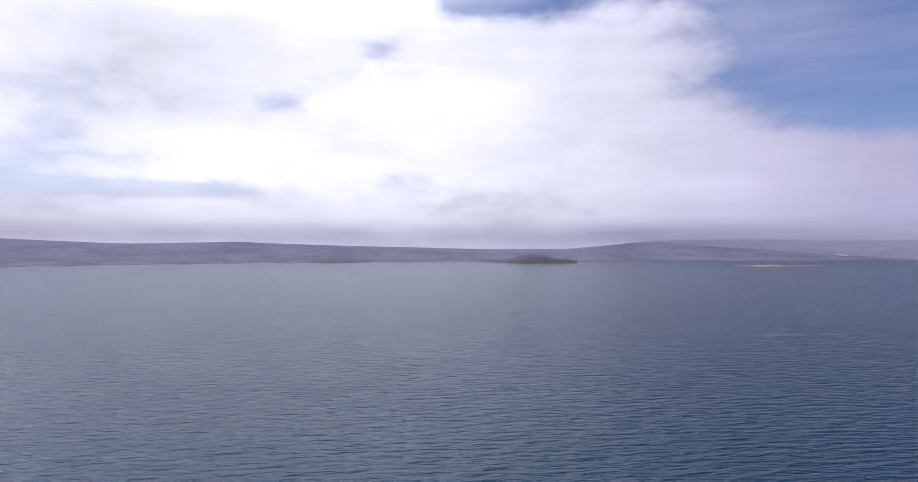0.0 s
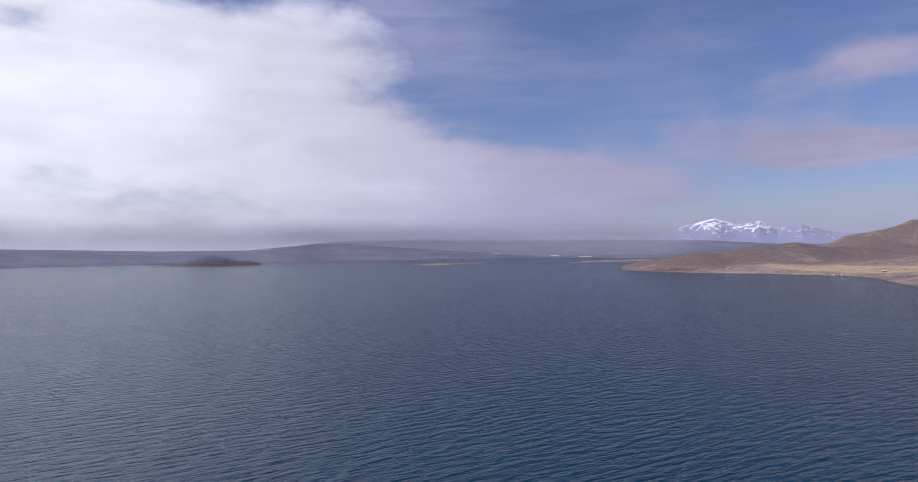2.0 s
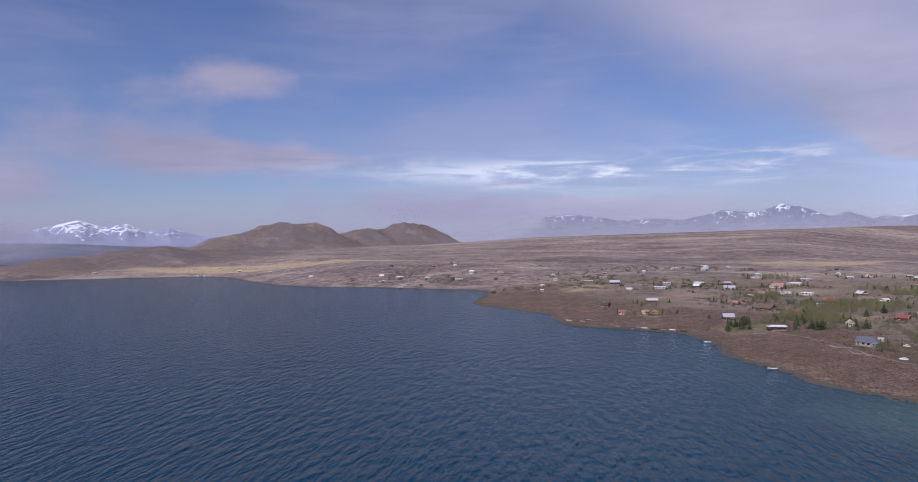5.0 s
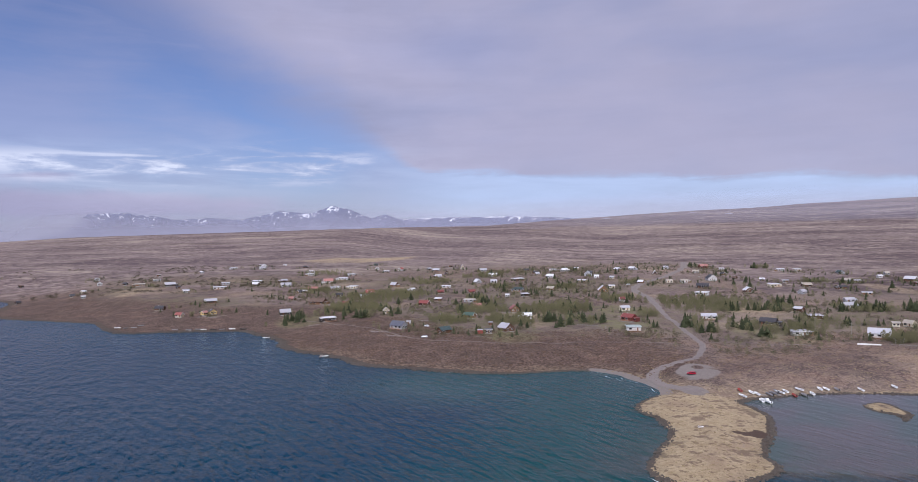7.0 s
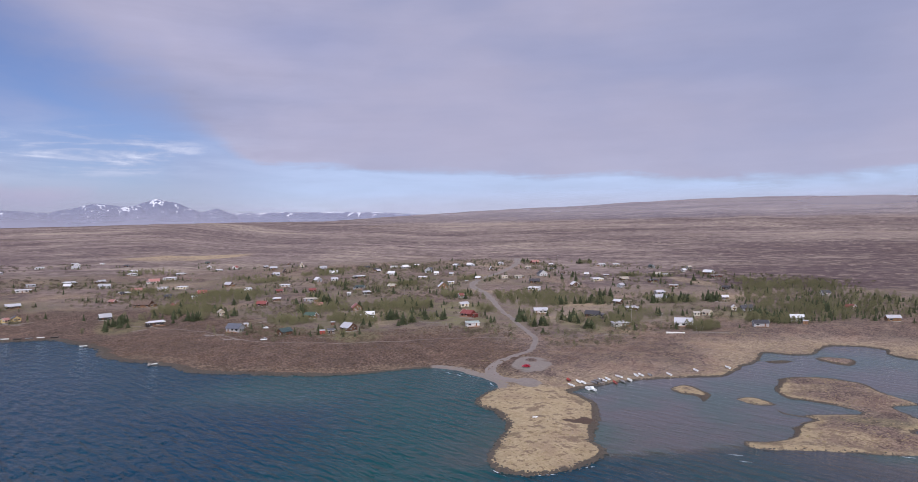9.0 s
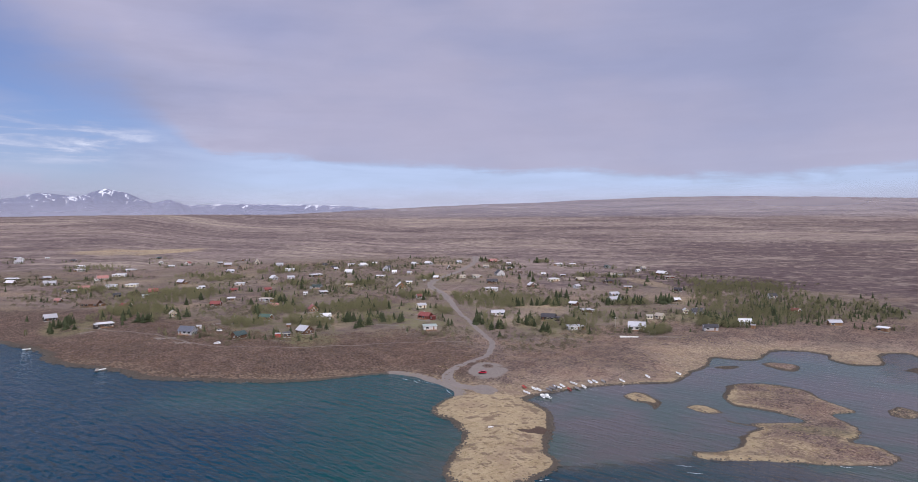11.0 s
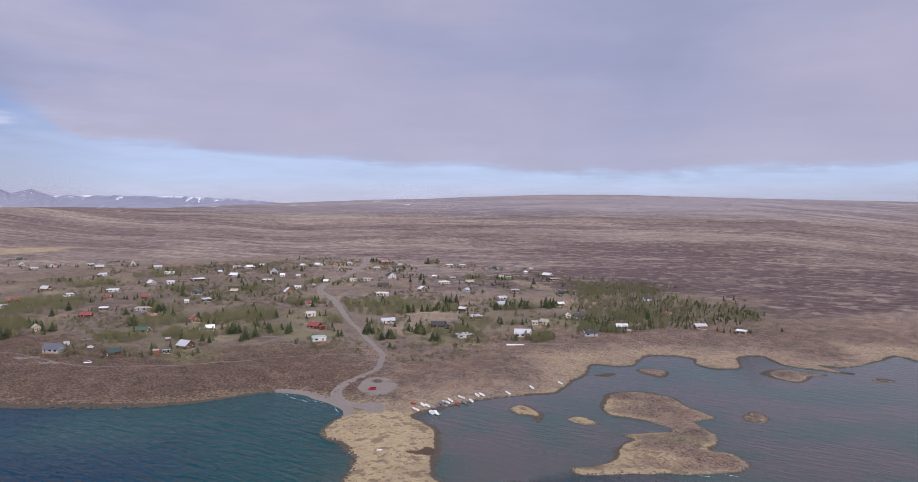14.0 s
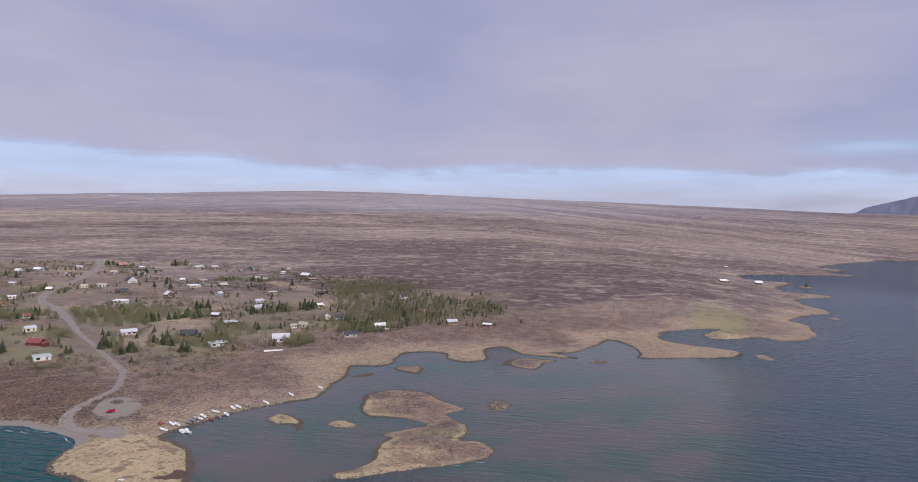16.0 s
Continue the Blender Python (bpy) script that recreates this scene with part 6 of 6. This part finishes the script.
def tussock(rng):
    verts, faces = [], []
    for i in range(7):
        a, r = 6.2832 * (i + rng.random()) / 7, rng.uniform(0.5, 1.0)
        b, c = a + 0.9, a - 0.9
        o = len(verts)
        verts += [(r * math.cos(a) * 1.1, r * math.sin(a) * 1.1, 0.05), (0.35 * math.cos(b), 0.35 * math.sin(b), -0.1), (0.2 * math.cos(a), 0.2 * math.sin(a), rng.uniform(0.6, 1.0)), (0.35 * math.cos(c), 0.35 * math.sin(c), -0.1)]
        faces += [(o, o + 2, o + 1), (o, o + 3, o + 2)]
    return np.array(verts), np.array(faces)


tufts = [tussock(rng) for _ in range(6)]
heather_mat = leaf_material("heather", (0.095, 0.062, 0.044), (0.38, 0.28, 0.172), 0.0, 2.2)
straw_mat = leaf_material("dry_grass", (0.24, 0.18, 0.10), (0.44, 0.35, 0.20))
x, y, z, s, g = scatter(30000, lambda g, n: (g.uniform(180, 520, n), g.uniform(-460, -40, n)), lambda x, y, s, q: (s > 5) & (s < 110) & (np.hypot(x, y) < 560) & (line_distance(x, y, ROAD) > 4) & (line_distance(x, y, TRACK_WEST) > 2)
                        & (oval(x, y, 265, -231, 16, 12, -42) < 0.1) & (x > 250 + 40 * q), 23)
dark = 0.84 * (y + 255) + 0.54 * (x - 295) > g.uniform(-20, 30, len(x))
ling_mat = leaf_material("ling", (0.042, 0.025, 0.019), (0.235, 0.158, 0.108), 0.0, 2.6)
for which, label, mat in ((dark, "dark red-brown heather tufts west of the road", ling_mat), (~dark, "brown heather tufts east of the road", heather_mat)):
    i = np.nonzero(which)[0]
    size = g.uniform(0.35, 0.95, len(i))
    strewn("heather_tufts", label, "heather", tufts, mat, [(x[k], y[k], z[k] - 0.05, g.random() * 6, q, q * 0.55) for k, q in zip(i, size)])
x, y, z, s, g = scatter(16000, lambda g, n: (g.uniform(70, 300, n), g.uniform(-420, -120, n)), lambda x, y, s, q: (s > 2.0) & (s < 55) & (oval(x, y, 265, -231, 16, 12, -42) < 0.1) & (oval(x, y, 242, -209, 10, 6, -25) < 0.1)
                        & (oval(x, y, 182, -183, 8, 4, -60) < 0.1) & (line_distance(x, y, TRACK_BEACH) > 3) & (q < 0.5 + 1.2 * fractal(x, y, 18, 3, 95)), 27)
strewn("grass_tufts", "straw-coloured grass tufts on the point and islands", "grass", tufts, straw_mat, [(x[i], y[i], z[i] - 0.04, g.random() * 6, t_, t_ * 0.5) for i, t_ in enumerate(g.uniform(0.25, 0.7, len(x)))])

# ---------------------------------------------------------------- boats and jetties
boat_white = painted("white_gelcoat", (0.78, 0.78, 0.77), 0.35, 0.1)
boat_red = painted("red_boat_paint", (0.42, 0.06, 0.05), 0.45, 0.15)
boat_grey = painted("weathered_boat_paint", (0.27, 0.26, 0.27), 0.6, 0.3)
boat_dark = painted("tarred_boat", (0.06, 0.055, 0.055), 0.6, 0.3)
grey_wood = boarded("weathered_planks", (0.26, 0.23, 0.21), 0.14)
steel_mat = painted("galvanised_steel", (0.45, 0.46, 0.48), 0.4, 0.2, 2.0, 0.8)
rubber_mat = painted("rubber", (0.025, 0.025, 0.027), 0.8, 0.2, 4.0)


def hull(length, beam, depth):
    """An open hull: pointed bow at +x, flat stern, with sides of some thickness."""
    bm = bmesh.new()
    rings = []
    for k in range(9):
        u = k / 8
        x = length * (u - 0.45)
        half = beam / 2 * (1 if u < 0.45 else max(0.03, math.cos((u - 0.45) / 0.55 * 1.5) ** 0.75))
        half *= 0.88 + 0.12 * min(1, u * 3)
        sheer = depth * (1 + 0.35 * u * u)
        keel = 0.35 * depth * max(0, u - 0.7) / 0.3
        outline = [(-half, sheer), (-half * 0.82, depth * 0.4 + keel), (0, keel), (half * 0.82, depth * 0.4 + keel), (half, sheer), (half * 0.86, sheer), (half * 0.68, depth * 0.5 + keel), (-half * 0.68, depth * 0.5 + keel), (-half * 0.86, sheer)]
        rings.append([bm.verts.new((x, y, z)) for y, z in outline])
    for a, b in zip(rings, rings[1:]):
        for i in range(9):
            bm.faces.new((a[i], b[i], b[(i + 1) % 9], a[(i + 1) % 9]))
    bm.faces.new(rings[0][::-1])
    bm.faces.new(rings[-1])
    bmesh.ops.recalc_face_normals(bm, faces=bm.faces)
    return bm


def boat(kind, length, paint, label):
    top = thing("boat" if kind != "cabin" else "motorboat", label, "boat", pose(0, 0, -60), "boats drawn up on the shore")
    beam, depth = length * 0.30, length * 0.13
    part("hull", hull(length, beam, depth), paint, top)
    if kind in ("open", "rowing"):
        for x in (-0.25, 0.05):
            part("thwart", box_bm(length * x, length * x + 0.25, -beam * 0.4, beam * 0.4, depth * 0.78, depth * 0.85), grey_wood, top)
    else:
        part("foredeck", prism(bmesh.new(), [(length * 0.1, depth * 1.02), (length * 0.42, depth * 1.28), (length * 0.42, depth * 1.2), (length * 0.1, depth * 0.94)], "y", -beam * 0.22, beam * 0.22), boat_white, top)
        part("cabin", prism(bmesh.new(), [(-length * 0.12, depth), (length * 0.2, depth), (length * 0.1, depth + 0.85), (-length * 0.1, depth + 0.85)], "y", -beam * 0.34, beam * 0.34), boat_white, top)
        part("windscreen", prism(bmesh.new(), [(length * 0.19, depth + 0.2), (length * 0.2, depth + 0.2), (length * 0.125, depth + 0.72), (length * 0.115, depth + 0.72)], "y", -beam * 0.3, beam * 0.3), glass_mat, top)
    if kind in ("open", "cabin"):
        part("outboard_motor", prism(bmesh.new(), [(-length * 0.45 - 0.35, depth * 0.5), (-length * 0.45 - 0.02, depth * 0.5), (-length * 0.45 - 0.02, depth + 0.45), (-length * 0.45 - 0.3, depth + 0.5)], "y", -0.14, 0.14), rubber_mat, top)
    return top


BOAT_KINDS = {"w": boat("rowing", 4.9, boat_white, "small white open boat drawn up on the shore"), "c": boat("cabin", 6.6, boat_white, "white cabin motorboat moored at the shore"),
              "r": boat("open", 4.6, boat_red, "red rowing boat drawn up on the grass"), "g": boat("open", 4.8, boat_grey, "weathered grey open boat on the shore"),
              "d": boat("open", 5.2, boat_dark, "dark tarred rowing boat on the shore")}
BOATS = [(232.2, -226.3, -35, "r"), (225.6, -221.5, -35, "w"), (228.1, -228.8, -36, "w"), (225.8, -229.6, -36, "w"), (215.6, -224.4, -36, "c"), (217.6, -223.8, -36, "w"), (222.8, -233.8, -37, "g"), (223.8, -237.1, -37, "g"),
         (225.2, -240.1, -38, "g"), (223.4, -240.4, -38, "w"), (224.1, -244.1, -38, "w"), (218.7, -243.4, -39, "r"), (223.7, -252, -39, "w"), (217.2, -247.7, -39, "g"), (217.2, -252.1, -40, "w"), (220.8, -260.9, -41, "w"),
         (219.8, -263.4, -41, "w"), (217.4, -267.2, -42, "g"), (212.3, -275.4, -43, "w"), (209.6, -292.9, -46, "w"), (204.1, -312.2, -48, "w"),
         (410, -77, -75, "w"), (508, -53, 100, "w")]
BOATS_WEST = [(613, 57, 80, "w"), (605, 50, 120, "g"), (602, 44, 70, "g"), (606, 39, 95, "g"), (577, 13, 60, "g"), (573, 3, 110, "g"), (571, -4, 80, "g"), (569, -8, 75, "w"), (565, -15, 90, "d"),
              (563, -22, 100, "g"), (561, -29, 85, "w"), (556, -37, 70, "d")]
seen = set()
for bx, by, turn, kind in [(bx, by, turn + 24, kind) for bx, by, turn, kind in BOATS[:-2]] + BOATS[-2:] + [(bx + 4.5, by - 3.5, turn, kind) for bx, by, turn, kind in BOATS_WEST]:
    ob = BOAT_KINDS[kind]
    gz0 = ground_z(bx, by)
    m = pose(bx, by, max(gz0, -0.15) + 0.12, rng.uniform(-6, 6), 0, turn + rng.uniform(-14, 14))
    if kind in seen:
        copy_thing(ob, m)
    else:
        seen.add(kind)
        ob.matrix_world = m


def jetty(x, y, length, turn):
    top = thing("jetty", "weathered plank jetty reaching into the water", "jetty", pose(x, y, 0.55, 0, 0, turn), "jetties")
    for i in range(int(length / 0.4)):
        part("plank", box_bm(i * 0.4, i * 0.4 + 0.34, -0.8, 0.8, 0, 0.06), grey_wood, top)
    for i in range(int(length / 2.5) + 1):
        for yy in (-0.7, 0.7):
            part("post", tube(bmesh.new(), i * 2.4 + 0.2, yy, -2.0, 0.35, 0.09, 0.08), grey_wood, top)
    for yy in (-0.6, 0.6):
        part("beam", box_bm(0, length, yy - 0.07, yy + 0.07, -0.16, -0.004), grey_wood, top)
    return top


jetty(233, -229, 11, 197)
jetty(224.5, -238, 5, 165)
jetty(414, -76, 8, 165)
jetty(612, 48, 7, 200)
jetty(577, -1, 6, 190)


# ---------------------------------------------------------------- cars
def car(paint, label, x, y, turn):
    top = thing("car", label, "car", pose(x, y, ground_z(x, y) + 0.17, 0, 0, turn), "parked cars")
    bm = bmesh.new()
    prism(bm, [(-2.05, 0.22), (2.0, 0.22), (2.1, 0.5), (2.02, 0.72), (1.15, 0.92), (-1.85, 0.95), (-2.08, 0.75)], "y", -0.86, 0.86)
    bmesh.ops.bevel(bm, geom=list(bm.edges), offset=0.07, segments=2, affect="EDGES")
    part("body", bm, paint, top)
    bm = bmesh.new()
    prism(bm, [(1.12, 0.9), (0.45, 1.4), (-1.25, 1.43), (-1.85, 0.93)], "y", -0.70, 0.70)
    bmesh.ops.bevel(bm, geom=list(bm.edges), offset=0.05, segments=2, affect="EDGES")
    part("cabin", bm, paint, top)
    for s in (-1, 1):
        part("side_window", prism(bmesh.new(), [(0.85, 0.97), (0.38, 1.33), (-1.2, 1.36), (-1.55, 0.99)], "y", s * 0.705, s * 0.715), glass_mat, top)
    part("windscreen", prism(bmesh.new(), [(1.10, 0.95), (1.125, 0.95), (0.52, 1.38), (0.49, 1.38)], "y", -0.6, 0.6), glass_mat, top)
    part("rear_window", prism(bmesh.new(), [(-1.86, 1.0), (-1.80, 1.0), (-1.34, 1.38), (-1.40, 1.38)], "y", -0.58, 0.58), glass_mat, top)
    for sx in (-1.28, 1.3):
        for s in (-1, 1):
            bm = bmesh.new()
            bmesh.ops.create_cone(bm, cap_ends=True, segments=16, radius1=0.32, radius2=0.32, depth=0.2, matrix=pose(sx, s * 0.8, 0.15, 90, 0, 0))
            w = part("wheel", bm, rubber_mat, top)
            bm = bmesh.new()
            bmesh.ops.create_cone(bm, cap_ends=True, segments=12, radius1=0.19, radius2=0.17, depth=0.03, matrix=pose(sx, s * 0.905, 0.15, 90, 0, 0))
            part("rim", bm, steel_mat, w)
    for s in (-1, 1):
        part("headlight", box_bm(1.98, 2.1, s * 0.62 - 0.17, s * 0.62 + 0.17, 0.55, 0.68), trim_mat, top)
        part("tail_light", box_bm(-2.1, -2.0, s * 0.66 - 0.12, s * 0.66 + 0.12, 0.6, 0.8), boat_red, top)
    return top


car_red = painted("red_car_paint", (0.33, 0.010, 0.030), 0.3, 0.06, spec=0.5)
car_white = painted("white_car_paint", (0.75, 0.75, 0.76), 0.25, 0.06, spec=0.5)
car(car_red, "bright red hatchback parked on the gravel turning place", 262.5, -226, 40)
car(car_white, "white car parked on the track below the houses", 420, -144, 60)
car(car_white, "white van-like car parked beside the road", 624, -450, 50)
car(car_white, "white car parked beside a garden", 462, -160, 20)


# ---------------------------------------------------------------- poles, walls, sheds, bench
def power_pole(x, y, tall, turn):
    top = thing("power_pole", "grey wooden power pole with a crossarm", "pole", pose(x, y, ground_z(x, y) - 0.1, 0, 0, turn), "power poles")
    part("pole", tube(bmesh.new(), 0, 0, 0, tall, 0.15, 0.10, 8), grey_wood, top)
    part("crossarm", box_bm(-1.1, 1.1, -0.16, -0.06, tall - 0.7, tall - 0.55), grey_wood, top)
    for xx in (-1.0, 0, 1.0):
        part("insulator", tube(bmesh.new(), xx, -0.11, tall - 0.55, tall - 0.35, 0.06, 0.04), trim_mat, top)


for px, py, tall in ((324, -379, 11), (302, -384, 10), (705, -669, 14), (579, -509, 11), (672, -117, 10), (694, -97, 10), (900, -218, 10), (532, -652, 10), (701, -455, 9), (560, -330, 9)):
    power_pole(px, py, tall, rng.uniform(-140, -100))


def shed(x, y, w, d, h, turn, wall, label):
    top = thing("shed", label, "shed", pose(x, y, ground_z(x, y) - 0.2, 0, 0, turn), "sheds")
    part("shed_body", prism(bmesh.new(), [(-d / 2, 0), (d / 2, 0), (d / 2, h + 0.3), (-d / 2, h)], "x", -w / 2, w / 2), wall, top)
    part("roof", prism(bmesh.new(), [(-d / 2 - 0.15, h), (d / 2 + 0.15, h + 0.32), (d / 2 + 0.15, h + 0.42), (-d / 2 - 0.15, h + 0.1)], "x", -w / 2 - 0.15, w / 2 + 0.15), roof_mats["grey"], top)
    part("door", box_bm(-0.4, 0.4, -d / 2 - 0.05, -d / 2 + 0.01, 0.2, 2.0), door_mat, top)


red_shed = painted("red_shed_paint", (0.33, 0.06, 0.05), 0.6)
shed(416, -182, 3.6, 2.6, 2.5, -112, red_shed, "bright red shed beside a dark cabin")
shed(452, -206, 3.0, 2.4, 2.2, -120, wall_mats["brown"], "small brown timber shed in a garden")
shed(242, -462, 3.2, 2.6, 2.4, -150, wall_mats["wood"], "small timber shed at the heath's edge")
shed(480, -152, 3.4, 2.6, 2.3, -110, wall_mats["white"], "small white shed behind a house")

wall = thing("garden_wall", "low white garden wall beside the lane", "wall", pose(280, -370.5, ground_z(280, -370.5) - 0.3, 0, 0, 38), "")
part("wall_body", box_bm(-6, 6, -0.2, 0.2, 0, 1.1), trim_mat, wall)
part("coping", box_bm(-6.1, 6.1, -0.27, 0.27, 1.1, 1.2), trim_mat, wall)
for fx, fy, turn, span in ((265, -387, 36, 22), (409, -262, 30, 18), (300, -336, 44, 16)):
    top = thing("garden_fence", "weathered wooden garden fence of posts and rails", "fence", pose(fx, fy, ground_z(fx, fy), 0, 0, turn), "garden fences")
    for i in range(int(span / 2) + 1):
        part("post", box_bm(-span / 2 + 2 * i - 0.06, -span / 2 + 2 * i + 0.06, -0.06, 0.06, -0.6, 1.0), grey_wood, top)
    for zz in (0.35, 0.75):
        part("rail", box_bm(-span / 2, span / 2, -0.1, -0.062, zz, zz + 0.14), grey_wood, top)

bench = thing("picnic_table", "pale wooden picnic table on the grassy point", "table", pose(195, -172, ground_z(195, -172), 0, 0, -150))
for i in range(4):
    part("top_plank", box_bm(-1.0, 1.0, -0.4 + i * 0.2, -0.22 + i * 0.2, 0.70, 0.75), trim_mat, bench)
for yy in (-0.8, 0.62):
    part("seat_plank", box_bm(-1.0, 1.0, yy, yy + 0.22, 0.42, 0.47), trim_mat, bench)
for xx in (-0.75, 0.75):
    part("leg_frame", box_bm(xx - 0.05, xx + 0.05, -0.75, 0.75, 0.34, 0.42), grey_wood, bench)
    for yy in (-0.35, 0.35):
        part("leg", box_bm(xx - 0.05, xx + 0.05, yy - 0.05, yy + 0.05, -0.05, 0.70), grey_wood, bench)


# ---------------------------------------------------------------- foam on the water
foam_mat, t, place, bsdf = material("foam")
put(t, bsdf, blend(t, grain(t, place, 2.0, 4), (0.30, 0.38, 0.44), (0.8, 0.82, 0.84)), 0.8, None, spec=0.2)


def foam(x, y, length, wide, turn, seed):
    """A broken crest: a thin ragged sliver of foam."""
    u = np.linspace(-1, 1, 26)
    half = wide * (1 - u * u) * np.clip(0.45 + 1.6 * value_noise(u * 5 + seed, u * 0, seed), 0.05, 1.2)
    bow = 0.06 * length * np.sin(u * 2 + seed)
    v = np.concatenate([np.stack([u * length / 2, bow + half, 0.05 + 0 * u], 1), np.stack([u * length / 2, bow - half, 0.05 + 0 * u], 1)])
    i = np.arange(25)
    f = np.stack([i, i + 26, i + 27, i + 1], 1)
    ob = new("foam", mesh_of("foam", v, f, foam_mat))
    ob.matrix_world = pose(x, y, 0.0, 0, 0, turn)
    tagged(ob, "thin white line of wave foam", "foam", kind="stuff")


for fx, fy, length, wide, turn, seed in ((288, -195, 9, 0.16, -10, 1), (279, -196, 8, 0.14, -5, 2), (86, -243, 7, 0.3, -158, 3), (126, -196, 7, 0.25, -140, 4), (120, -193, 5, 0.2, -145, 5), (332, -128, 5, 0.2, -70, 6),
                                         (149, -136, 8, 0.3, -125, 7), (92, -236, 5, 0.2, -160, 12),
                                         (272, -199.8, 22, 0.22, 0, 13), (293, -197.6, 12, 0.2, 14, 14), (254, -197.0, 11, 0.18, -18, 15), (160, -125.5, 9, 0.3, 10, 16), (146, -150, 8, 0.3, 80, 17)):
    foam(fx, fy, length, wide, turn, seed)
